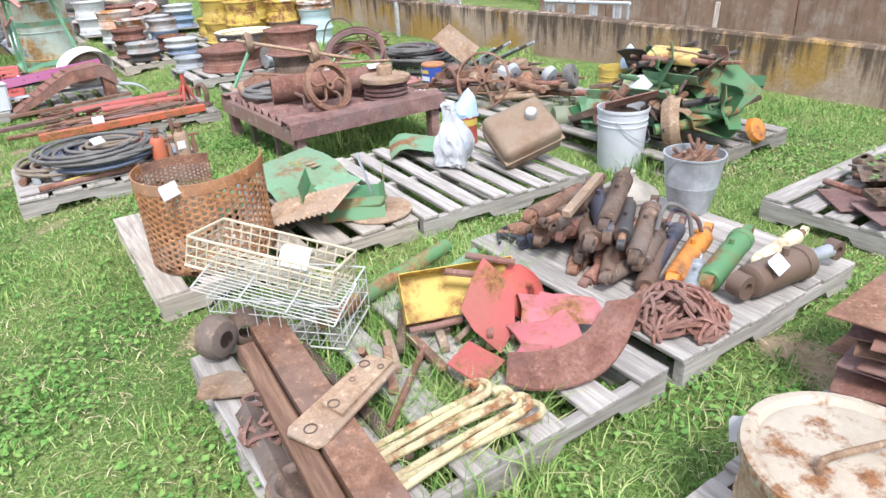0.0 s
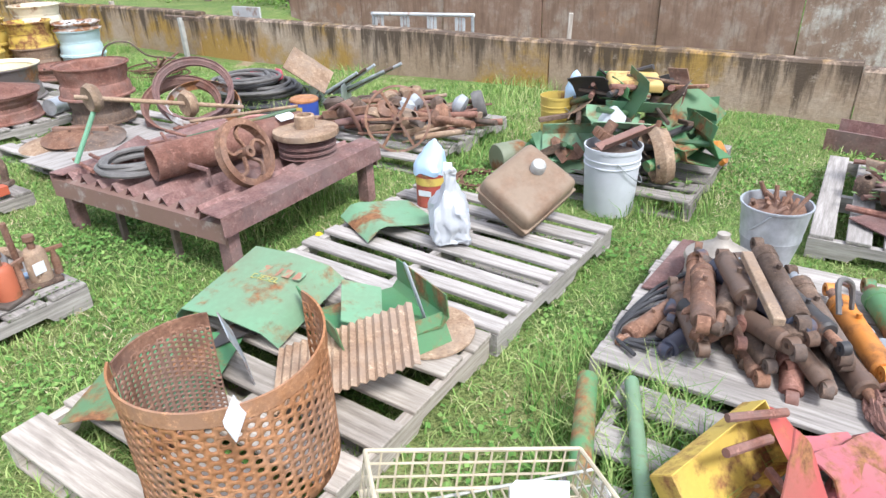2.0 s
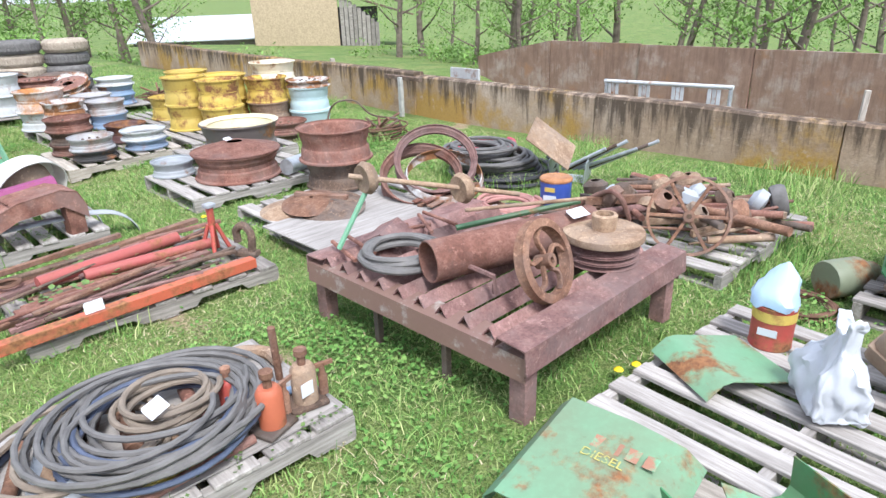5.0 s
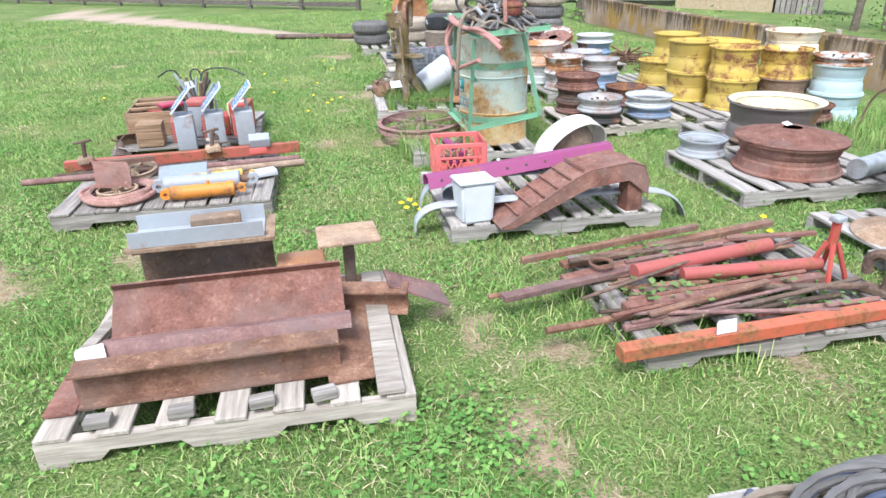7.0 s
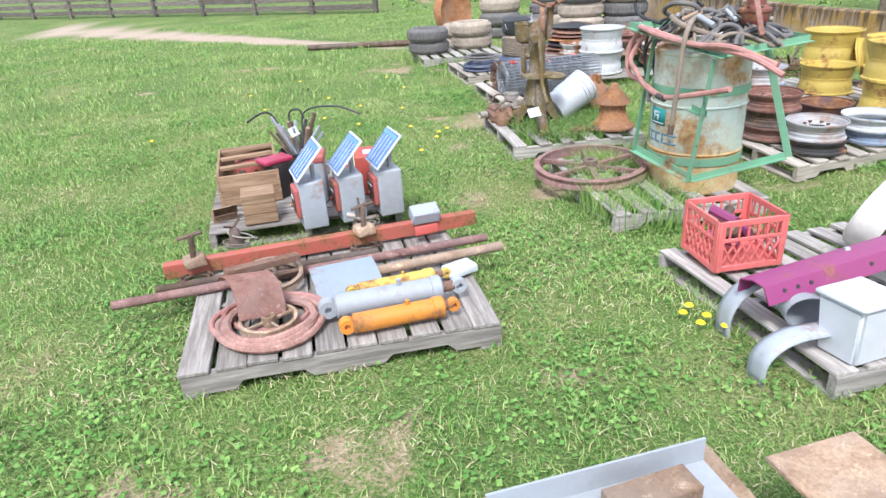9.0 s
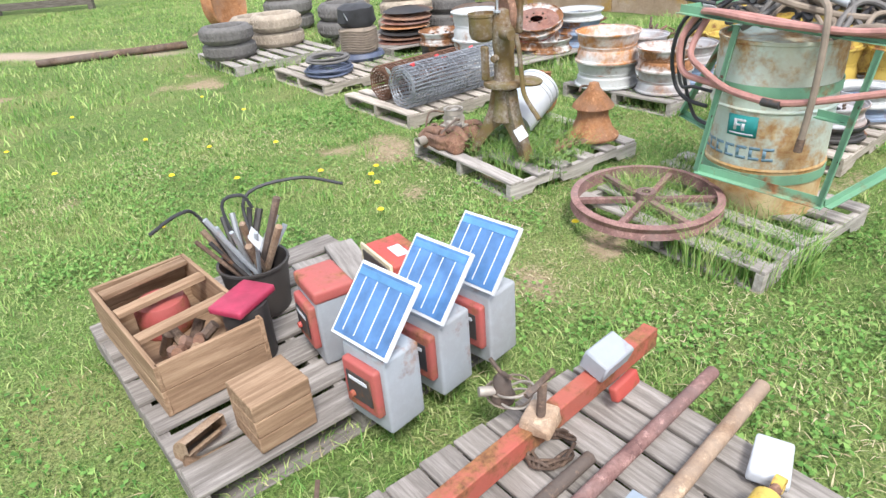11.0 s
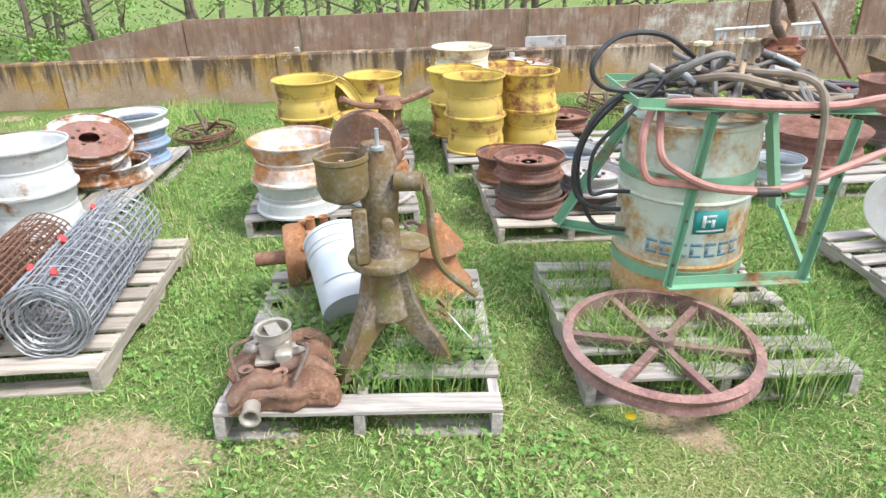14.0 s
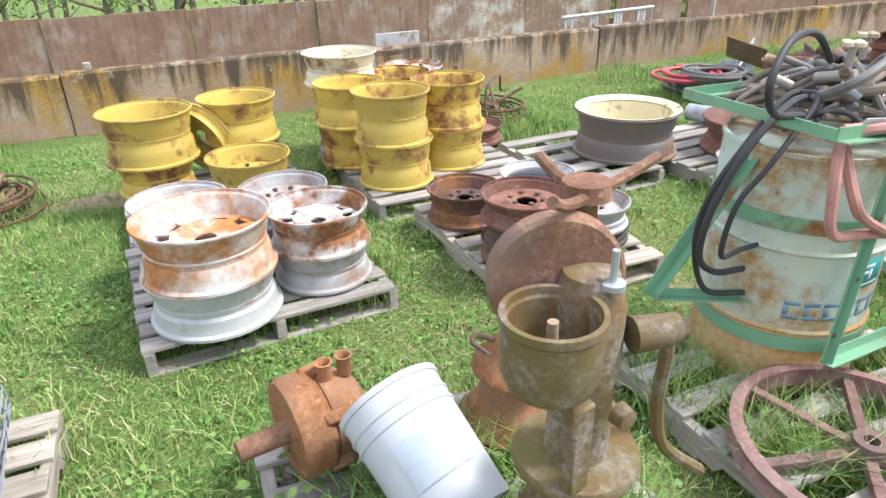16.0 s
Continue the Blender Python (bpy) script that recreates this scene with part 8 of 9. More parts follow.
wbk = pail(1.3, 9.9, z + 0.1, 0.145, 0.37, PLASTIC_WHITE, "white plastic bucket lying tipped over with blue print", (0, 62), rz=14, handle=False)
part("blue_print", lathe([(0.139, 0.1), (0.142, 0.22)], 12, None, None, 130, 200), INK_GREY, wbk, "faded blue printing")
# rusty drive hub
hb = thing("drive_hub", at(1.76, 10.18, z + 0.15, -80, 0, 0), "orange-rusty cast drive hub lying on its side", "drive hub")
tr = pose(0, 0, 0, 0, 90)
part("flange", lathe([(0, -0.06), (0.14, -0.06), (0.15, -0.04), (0.15, 0.02), (0.13, 0.04), (0, 0.04)], 30, tr), RUST_ORANGE, hb)
part("casing", lathe([(0, 0.045), (0.125, 0.045), (0.13, 0.07), (0.11, 0.14), (0.08, 0.16), (0, 0.16)], 26, tr), RUST_ORANGE, hb)
part("shaft", lathe([(0, -0.2), (0.03, -0.2), (0.034, -0.06), (0, -0.06)], 14, tr), RUST, hb)
for k in range(5):
    a = 1.2566 * k
    part("lug", box(0.08, 0.035, 0.035, 0.006), RUST_ORANGE, hb, "", at(0.05, 0.14 * math.cos(a), 0.14 * math.sin(a), 0, math.degrees(a)))
for k in (0.0, 0.06):
    part("port", lathe(shell([(0.022, 0), (0.02, 0.05), (0.026, 0.06)], 0.006), 14), RUST_ORANGE, hb, "", at(0.07 + k, 0.0, 0.12))
cb = thing("cast_cone", at(1.68, 9.55, z, 0), "orange-rusty cast cone base with a peaked cap", "casting")
part("flared_base", lathe([(0, 0), (0.17, 0), (0.172, 0.015), (0.13, 0.06), (0.1, 0.14), (0.1, 0.19), (0, 0.19)], 30), RUST_ORANGE, cb)
part("peaked_cap", lathe([(0, 0.36), (0.03, 0.35), (0.04, 0.32), (0.13, 0.215), (0.135, 0.2), (0.1, 0.19), (0, 0.19)], 30), RUST_ORANGE, cb)
own = sweep(smooth_line([(0, 0, 0), (0.05, 0.03, 0.02), (0.08, 0.0, 0.02), (0.05, -0.04, 0.01)], 5), 0.008, 6)
part("ring", own, RUST_DARK, cb, "", at(-0.02, 0.1, 0.28))
# manifold with carburettor
mf = thing("engine_manifold", at(0.98, 10.14, z, 6), "rusty engine intake manifold with a dull carburettor", "engine part")
own = box(0.34, 0.36, 0.09, 0.02, at(0, 0, 0.045))
bmesh.ops.subdivide_edges(own, edges=own.edges[:], cuts=9, use_grid_fill=True)
for v in own.verts:
    if v.co.z > 0.05:
        v.co.z += 0.03 * abs(math.sin(v.co.x * 19)) * ramp01(abs(v.co.y), 0.02, 0.1) - 0.045 * ramp01(abs(v.co.y), 0.1, 0.18)
    v.co.y *= 1 + 0.1 * math.sin(v.co.x * 38)
part("manifold", crumple(crumple(own, 0.022, 11), 0.012, 30, 2), RUST, mf)
for k in range(10):
    part("bolt", lathe([(0, 0.02), (0.011, 0.02), (0.012, 0.004), (0.02, 0.003), (0.02, 0), (0, 0)], 6), RUST_DARK, mf, "", at(-0.14 + 0.07 * (k % 5), 0.15 * (1 if k > 4 else -1), 0.055 + 0.01 * (k % 3)))
for u, v in ((-0.1, 0.0), (-0.06, 0.12), (0.12, -0.1)):
    part("port", lathe(shell([(0.022, 0), (0.02, 0.035), (0.027, 0.04)], 0.007), 14), RUST, mf, "", at(u, v, 0.085))
for k in range(4):
    sg = -1 if k % 2 else 1
    part("runner", sweep(smooth_line([(-0.12 + 0.08 * k, 0.0, 0.1), (-0.13 + 0.09 * k, sg * 0.09, 0.11), (-0.14 + 0.09 * k, sg * 0.17, 0.05)], 5), 0.028, 10), RUST, mf)
own = box(0.12, 0.15, 0.014, 0.003, at(0.03, 0.02, 0.112))
box(0.09, 0.11, 0.07, 0.012, at(0.03, 0.02, 0.152), own)
box(0.05, 0.05, 0.05, 0.008, at(0.09, 0.02, 0.145), own)
box(0.04, 0.06, 0.045, 0.008, at(-0.03, -0.01, 0.14), own)
lathe([(0, 0.05), (0.018, 0.05), (0.02, 0.0), (0, 0)], 12, at(0.05, 0.09, 0.12) @ pose(0, 0, 0, -60), own)
lathe([(0, 0.06), (0.014, 0.06), (0.016, 0.0), (0, 0)], 12, at(0.0, -0.04, 0.13) @ pose(0, 0, 0, 70), own)
part("carburettor", own, ALLOY, mf, "dull grey carburettor")
part("air_ring", lathe(shell([(0.062, 0.19), (0.06, 0.225), (0.066, 0.228)], 0.005), 26, at(0.03, 0.02, 0)), ALLOY, mf)
part("choke_plate", box(0.09, 0.05, 0.006, 0.002, at(0.03, 0.02, 0.215, 20)), ALLOY, mf)
part("linkage", sweep(smooth_line([(-0.12, 0.14, 0.12), (-0.05, 0.16, 0.2), (0.05, 0.1, 0.18)], 5), 0.007, 6), RUST_DARK, mf)
part("linkage", sweep(smooth_line([(-0.16, -0.05, 0.12), (-0.08, -0.1, 0.19), (0.0, -0.06, 0.17)], 5), 0.008, 6), RUST_DARK, mf)
part("outlet_neck", lathe(shell([(0.03, 0), (0.03, 0.06), (0.036, 0.07)], 0.008), 16, pose(-0.17, 0.1, 0.05, 0, -90)), ALLOY, mf)
for x, y, n in ((1.25, 10.0, 60), (1.35, 9.75, 50), (1.45, 9.95, 50), (1.2, 9.5, 30), (1.55, 10.2, 30), (1.1, 9.85, 30)):
    weeds(x, y, ground_z(x, y) + 0.05, n, 0.15, int(x * 100 + y), None, 0.17)
for i in range(5):
    bar("scrap_lever", (1.3 + 0.05 * i, 9.5, z + 0.012), (1.42 + 0.04 * i, 9.62 - 0.04 * i, z + 0.02), 0.012, RUST, "small rusty lever on a pallet", "lever", square=0.03)

# ---- wire rolls ----
z = deck(1.7, 11.3)


def wire_roll(x, y, L, r, mat, label, seed, step=0.075):
    p = thing("wire_roll", at(x, y, z + r * 0.97, 4), label, "wire roll")
    own = bmesh.new()
    for t in range(3):
        rr = r * (1 - 0.2 * t)
        n = 34
        for i in range(int(L / step) + 1):
            u = -L / 2 + L * i / int(L / step)
            ph = 0.3 * math.sin(i + seed)
            sweep([(u + 0.008 * math.sin(k * 1.3 + i), rr * (1 + 0.02 * math.sin(k + i)) * math.cos(6.2832 * k / 28 + ph), rr * math.sin(6.2832 * k / 28 + ph)) for k in range(28)], 0.0036, 4, None, own, True)
        for k in range(n - 8 * t):
            a = 6.2832 * k / (n - 8 * t) + t
            sweep([(-L / 2 + L * j / 10, rr * (1.012 + 0.02 * math.sin(j * 2 + k)) * math.cos(a + 0.03 * math.sin(j + k)), rr * math.sin(a + 0.03 * math.sin(j + k))) for j in range(11)], 0.0036, 4, None, own)
    tagged(part("wire_mesh", own, mat, p), kind="stuff")
    for t in range(4):
        rr = r * (0.92 - 0.12 * t)
        part("end_loop", sweep([(-L / 2 + 0.01 * t, rr * math.cos(6.2832 * k / 24), rr * math.sin(6.2832 * k / 24)) for k in range(24)], 0.004, 5, None, None, True), mat, p)
    return p


w1 = wire_roll(1.72, 11.1, 1.02, 0.165, WIRE, "grey galvanised woven-wire fence roll with red ties", 1)
for u, a in ((-0.3, 0.9), (-0.1, 1.3), (0.05, 0.7), (0.3, 1.2), (-0.42, 1.8)):
    part("red_tie", crumple(box(0.05, 0.02, 0.03, 0.004), 0.015, 20), plain("red_tape", (0.6, 0.05, 0.05), 0.6), w1, "red tape tie", at(u, 0.168 * math.cos(a), 0.168 * math.sin(a), 20))
wire_roll(1.66, 11.45, 0.85, 0.14, WIRE_RUST, "rusty woven-wire fence roll", 5)
price_tag(1.22, 11.26, z + 0.26, 80, 70, 0.04)
# cable coils
z = deck(1.7, 12.9)
coil("cable_coil", 1.45, 12.72, z, 0.2, 0.012, 16, HOSE_BLUE, "coil of blue-grey cable on a pallet", 41, 0.06)
coil("cable_coil", 1.45, 12.72, z + 0.12, 0.19, 0.012, 6, HOSE_GREY, "grey cable coiled on top of another", 42, 0.08)
cb = thing("cable_stack", at(2.05, 13.1, z), "tall stack of wrapped wire coils", "cable stack")
part("base_coil", lathe([(0.1, 0), (0.24, 0), (0.26, 0.03), (0.24, 0.07), (0.1, 0.07), (0.1, 0)], 28), HOSE_BLUE, cb)
part("wire_winding", lathe([(0, 0.07), (0.18, 0.07), (0.2, 0.12), (0.2, 0.3), (0.17, 0.33), (0, 0.33)], 28), HOSE_BROWN, cb)
part("black_wrap", crumple(lathe([(0, 0.33), (0.17, 0.33), (0.2, 0.38), (0.19, 0.52), (0.12, 0.55), (0, 0.55)], 28), 0.02, 9), RUBBER, cb, "black plastic wrap")
for k in range(9):
    part("wire_band", sweep([(0.204 * math.cos(6.2832 * q / 24), 0.204 * math.sin(6.2832 * q / 24), 0.1 + 0.025 * k + 0.008 * math.sin(q)) for q in range(24)], 0.006, 5, None, None, True), HOSE_BROWN, cb)
price_tag(1.86, 13.0, z + 0.45, 70, 70, 0.05)
for x, y in ((1.6, 12.9), (1.9, 12.6), (2.2, 12.8)):
    weeds(x, y, z - 0.05, 20, 0.1, int(x * 70), None, 0.1)


# ---- tyres ----
def tyre(x, y, z, R, W, mat, label, tilt=(0, 0), rz=0.0):
    p = thing("tyre", at(x, y, z, rz, *tilt), label, "tyre", "stacked old tyres")
    part("casing", lathe([(R * 0.62, 0.02), (R * 0.66, 0.0), (R * 0.86, 0.0), (R * 0.97, W * 0.16), (R, W * 0.3), (R, W * 0.7), (R * 0.97, W * 0.84), (R * 0.86, W), (R * 0.66, W), (R * 0.62, W - 0.02), (R * 0.6, W * 0.5), (R * 0.62, 0.02)], 40), mat, p)
    own = bmesh.new()
    for k in range(36):
        for s in (0.28, 0.55):
            box(0.01, R * 0.1, W * 0.22, 0.0, at((R + 0.001) * math.cos(radians(10 * k)), (R + 0.001) * math.sin(radians(10 * k)), W * (s + 0.1), 10 * k, 18), own)
    part("tread", own, mat, p)
    return p


z = deck(1.5, 14.6)
for i, (x, y, n, R, W, mt) in enumerate(((1.15, 14.55, 2, 0.3, 0.18, TYRE), (1.85, 14.75, 2, 0.31, 0.19, TYRE_TAN), (1.9, 15.6, 2, 0.33, 0.2, TYRE_TAN), (2.7, 14.6, 2, 0.32, 0.2, TYRE), (3.35, 14.1, 4, 0.33, 0.2, TYRE_TAN), (4.0, 14.0, 4, 0.33, 0.2, TYRE), (2.9, 16.6, 3, 0.36, 0.22, TYRE), (3.7, 16.2, 4, 0.34, 0.2, TYRE))):
    b = deck(x, y) if i in (0, 1, 3, 4, 5) else ground_z(x, y)
    for k in range(n):
        tyre(x + 0.02 * math.sin(5 * k + i), y + 0.02 * math.cos(3 * k), b + W * k, R, W, (mt, TYRE, TYRE_TAN)[(k + i) % 3] if k else mt, "old worn tyre in a stack", (0, 0), 17 * k)
fl = lathe([(0.0, -0.06), (0.2, -0.05), (0.36, -0.09), (0.4, -0.1), (0.42, -0.08), (0.42, 0.08), (0.4, 0.1), (0.36, 0.06), (0.2, 0.02), (0, 0.02)], 36)
single("orange_wheel", fl, RUST_ORANGE, at(2.2, 17.4, ground_z(2.2, 17.4) + 0.42, 30, 84), "large rusty orange wheel standing upright", "wheel")
bar("long_pipe", (-0.6, 17.0, 0.05), (1.2, 16.4, 0.06), 0.05, RUST_DARK, "long rusty pipe lying by the drive", "pipe", 10)
for i in range(7):
    wheel = (RUST_RED, RUST, BLACK_PAINT, RUST_ORANGE)[i % 4]
    single("flat_disc", lathe(shell([(0.3, 0), (0.22, 0.03), (0.05, 0.05), (0.02, 0.05)], 0.008), 30), wheel, at(2.9 + 0.02 * i, 13.55, deck(2.9, 13.5) + 0.055 * i, 0, 2 * (i % 3)), "rusty disc in a stack", "plough disc", "plough discs")
for i in range(8):
    single("flat_disc", lathe(shell([(0.33, 0), (0.24, 0.03), (0.05, 0.05), (0.02, 0.05)], 0.008), 30), (RUST_RED, RUST_DARK, RUST)[i % 3], at(3.6 + 0.03 * (i % 2), 12.95, ground_z(3.6, 12.95) + 0.065 * i, 0, 3 * (i % 3) - 3), "rusty disc in a stack", "plough disc", "plough discs")


# ---- wheel stacks ----
def stack(x, y, base, items, label):
    zz = base
    for i, (R, W, mt, kind) in enumerate(items):
        wheel_rim(x + 0.012 * math.sin(7 * i + x), y + 0.012 * math.cos(5 * i + y), zz, R, W, mt, label, kind, None, (0, 0), 23 * i)
        zz += W - 0.004
    return zz


D = deck
stack(2.75, 10.33, D(2.7, 10.3), [(0.26, 0.2, WHITE, "disc"), (0.26, 0.23, painted("orange_streaked_white", (0.7, 0.71, 0.71), 0.6, under=((0.3, 0.12, 0.04), (0.56, 0.27, 0.1)), scale=3, soft=0.08), "slots")], "white steel wheel streaked with orange rust")
stack(2.86, 9.86, D(2.8, 9.9), [(0.215, 0.17, SILVER, "slots"), (0.215, 0.17, painted("rusty_chrome", (0.55, 0.54, 0.54), 0.55, rough=0.35), "slots")], "dull silver slotted car wheel with rust")
stack(3.3, 10.4, D(3.3, 10.4), [(0.22, 0.16, WHITE, "disc"), (0.22, 0.16, SILVER, "slots")], "silver car wheel on a stack")
stack(3.3, 9.92, D(3.3, 9.9), [(0.21, 0.15, BLUE_RIM, "disc"), (0.21, 0.15, SILVER, "disc")], "grey-silver steel wheel on a stack")
stack(4.5, 10.48, D(4.5, 10.4), [(0.23, 0.2, YELLOW_RUST, "disc"), (0.27, 0.3, YELLOW, "disc")], "yellow painted tractor wheel on a stack")
stack(4.7, 9.92, D(4.6, 9.9), [(0.25, 0.2, RUST_TAN, "disc"), (0.25, 0.28, YELLOW, "disc")], "yellow painted tractor wheel on a stack")
stack(4.05, 9.98, D(4.0, 9.9), [(0.24, 0.26, YELLOW, "disc")], "low yellow painted tractor wheel")
wheel_rim(4.62, 10.2, D(4.6, 10.2) + 0.22, 0.23, 0.1, YELLOW, "yellow wheel centre leaning between stacks", "disc", None, (70, 20), 30)
stack(3.92, 9.12, D(3.9, 9.1), [(0.235, 0.27, YELLOW, "disc"), (0.235, 0.3, YELLOW, "disc")], "bright yellow tractor wheel on a stack")
stack(4.1, 8.66, D(4.1, 8.6), [(0.235, 0.27, YELLOW, "disc"), (0.235, 0.29, YELLOW_RUST, "disc")], "worn yellow tractor wheel on a stack")
stack(4.45, 9.22, D(4.4, 9.2), [(0.235, 0.27, YELLOW_RUST, "disc"), (0.235, 0.27, YELLOW, "disc")], "yellow tractor wheel on a stack")
stack(4.72, 8.78, D(4.7, 8.8), [(0.24, 0.25, RUST_TAN, "disc"), (0.24, 0.27, YELLOW_RUST, "disc")], "rusty yellow tractor wheel on a stack")
stack(5.0, 9.1, ground_z(5, 9.1), [(0.25, 0.3, RUST_TAN, "disc"), (0.25, 0.26, YELLOW_RUST, "disc"), (0.27, 0.22, painted("cream_blue_paint", (0.66, 0.62, 0.48), 0.3), "disc")], "cream painted wheel on top of a tall stack")
stack(5.1, 8.5, ground_z(5.1, 8.5), [(0.24, 0.26, PALE_BLUE, "disc"), (0.24, 0.27, PALE_BLUE, "disc"), (0.25, 0.08, WHITE_RUST, "disc")], "pale blue-green tractor wheel on a stack")
stack(4.6, 8.25, ground_z(4.6, 8.2), [(0.24, 0.1, RUST_DARK, "disc"), (0.25, 0.12, RUST_RED, "disc")], "low rusty red wheel")
stack(2.66, 8.92, D(2.6, 8.9), [(0.22, 0.1, RUST_RED, "disc"), (0.2, 0.12, RUST_DARK, "disc"), (0.21, 0.12, RUST_RED, "disc")], "rusty red-brown steel wheel on a stack")
stack(2.72, 8.52, D(2.7, 8.5), [(0.2, 0.09, BLACK_PAINT, "disc"), (0.2, 0.12, SILVER, "disc")], "black and silver steel wheel")
stack(3.18, 9.0, D(3.2, 9.0), [(0.2, 0.17, painted("dark_red_black_paint", (0.1, 0.05, 0.05), 0.5), "disc")], "dark rusty wheel on a pallet")
stack(3.2, 8.52, D(3.2, 8.5), [(0.2, 0.09, BLUE_RIM, "none"), (0.21, 0.09, WHITE, "none")], "white steel wheel rim lying flat")
wheel_rim(3.3, 6.75, D(3.3, 6.7), 0.34, 0.2, RUST_RED, "large rusty tractor wheel lying flat", "none")
own = lathe([(0.06, 0.26), (0.08, 0.265), (0.2, 0.235), (0.3, 0.205), (0.345, 0.2), (0.35, 0.195), (0.3, 0.195), (0.2, 0.225), (0.08, 0.255), (0.06, 0.26)], 40)
single("wheel_plate", own, RUST_RED, at(3.3, 6.75, D(3.3, 6.7) + 0.012), "rusty cone-shaped disc lying on a wheel", "wheel plate")
price_tag(3.24, 6.74, D(3.3, 6.7) + 0.3, 20, 20, 0.035)
stack(2.95, 7.2, D(2.9, 7.2), [(0.17, 0.12, GREY_PAINT, "none")], "small grey wheel rim full of grass")
stack(3.72, 7.5, D(3.7, 7.5), [(0.35, 0.29, painted("grey_black_paint", (0.13, 0.12, 0.12), 0.3), "none")], "wide grey-black rim with a cream inside")
single("cream_liner", lathe([(0, 0.06), (0.2, 0.05), (0.28, 0.1), (0.3, 0.26), (0.345, 0.292), (0.35, 0.296), (0.34, 0.298), (0.296, 0.27)], 40), CREAM, at(3.72, 7.5, D(3.7, 7.5)), "cream painted inside of a wide rim", "rim liner")
bar("galvanised_pipe", (3.55, 6.42, D(3.6, 6.5) + 0.07), (4.05, 6.62, D(3.9, 6.6) + 0.07), 0.065, GALV, "short galvanised stove pipe", "pipe", 20)
# far stacks
stack(2.62, 11.8, D(2.6, 11.8), [(0.25, 0.24, WHITE, "disc"), (0.25, 0.26, WHITE, "disc")], "white painted steel wheel on a stack")
stack(2.58, 12.32, D(2.6, 12.3), [(0.24, 0.16, BLACK_PAINT, "disc"), (0.24, 0.12, WHITE_RUST, "disc")], "rusty and black wheel on a stack")
stack(3.12, 12.2, D(3.1, 12.2), [(0.27, 0.14, GREEN_DARK, "disc"), (0.27, 0.16, RUST_TAN, "disc"), (0.3, 0.08, RUST_RED, "disc")], "rusty wheel on a mixed stack")
stack(3.5, 11.72, D(3.5, 11.7), [(0.26, 0.13, WHITE_RUST, "none")], "cream rusty wheel rim lying flat")
wheel_rim(3.42, 11.85, D(3.4, 11.8) + 0.13, 0.27, 0.16, WHITE_RUST, "tilted white wheel with rust stripes", "disc", RED_FADED, (14, -16))
wheel_rim(3.42, 11.8, D(3.4, 11.8) + 0.27, 0.27, 0.08, WHITE_RUST, "tilted faded red wheel on a stack", "disc", RUST_RED, (14, -16))
stack(3.98, 11.72, D(4.0, 11.7), [(0.24, 0.13, BLUE_RIM, "disc"), (0.24, 0.14, BLUE_RIM, "disc"), (0.25, 0.1, WHITE, "none")], "grey-blue wheel on a stack")
# rusty tangle by the wall
for x, y, s in ((4.85, 11.45, 1), (5.4, 7.6, 2), (4.75, 12.3, 3)):
    coil("wire_tangle", x, y, ground_z(x, y), 0.26, 0.009, 7, WIRE_RUST, "tangled heap of rusty wire and iron in grass", 60 + s, 0.35, 0.8, 3.0)
    for i in range(8):
        rng = random.Random(s * 50 + i)
        a = rng.uniform(0, 6.28)
        bar("rusty_rod", (x - 0.2 * math.cos(a), y - 0.2 * math.sin(a), ground_z(x, y) + 0.02), (x + 0.25 * math.cos(a), y + 0.25 * math.sin(a), ground_z(x, y) + 0.06 + 0.22 * rng.random()), 0.014, (RUST, RUST_DARK)[i % 2], "rusty iron rod in a tangle", "rod")
hose([(4.9, 7.95, ground_z(4.9, 8) + 0.02), (5.0, 7.9, 0.3), (5.15, 7.7, 0.36), (5.3, 7.6, 0.2), (5.5, 7.4, 0.15)], 0.01, RUST_DARK, "bent dark rusty rod", "bent_rod")


# ---- beyond the yard ----
def leafy(own, centre, r, n, rng, size):
    for _ in range(n):
        d = Vector((rng.gauss(0, 1), rng.gauss(0, 1), rng.gauss(0, 0.8)))
        c = Vector(centre) + d.normalized() * r * rng.random() ** 0.4
        u = Vector((rng.uniform(-1, 1), rng.uniform(-1, 1), rng.uniform(-1, 1))).normalized() * size * rng.uniform(0.6, 1.3)
        w = u.cross(Vector((rng.uniform(-1, 1), rng.uniform(-1, 1), rng.uniform(-1, 1)))).normalized() * size * 0.4
        q = [own.verts.new(c + k) for k in (-u, w, u, -w)]
        own.faces.new(q)


def tree(seed, h, r):
    rng = random.Random(seed)
    p = thing("tree", at(0, 0, 0), "grey-barked tree with thin spring foliage beyond the wall", "tree", "trees beyond the walls")
    lean = rng.uniform(-0.08, 0.08)
    pts = [(lean * k * h / 8 + 0.05 * math.sin(k + seed), 0.06 * math.cos(k * 1.3 + seed), h * k / 8 - 0.3) for k in range(9)]
    part("trunk", sweep(smooth_line(pts, 3), r, 9, taper=0.3), BARK, p)
    crown = bmesh.new()
    for k in range(9):
        z0 = h * (0.15 + 0.085 * k)
        a, L = k * 2.4 + seed, h * rng.uniform(0.18, 0.34)
        base = Vector((lean * z0, 0, z0))
        end = base + Vector((L * math.cos(a), L * math.sin(a), L * 0.55))
        part("limb", sweep(smooth_line([base, base.lerp(end, 0.5) + Vector((0, 0, -0.06 * L)), end], 4), r * 0.34, 6, taper=0.25), BARK, p)
        for f in (0.55, 0.8, 1.0):
            leafy(crown, base.lerp(end, f) + Vector((0, 0, 0.1)), L * 0.42, 45, rng, 0.09)
    tagged(part("crown", crown, LEAF_SPRING, p), kind="stuff")
    return p


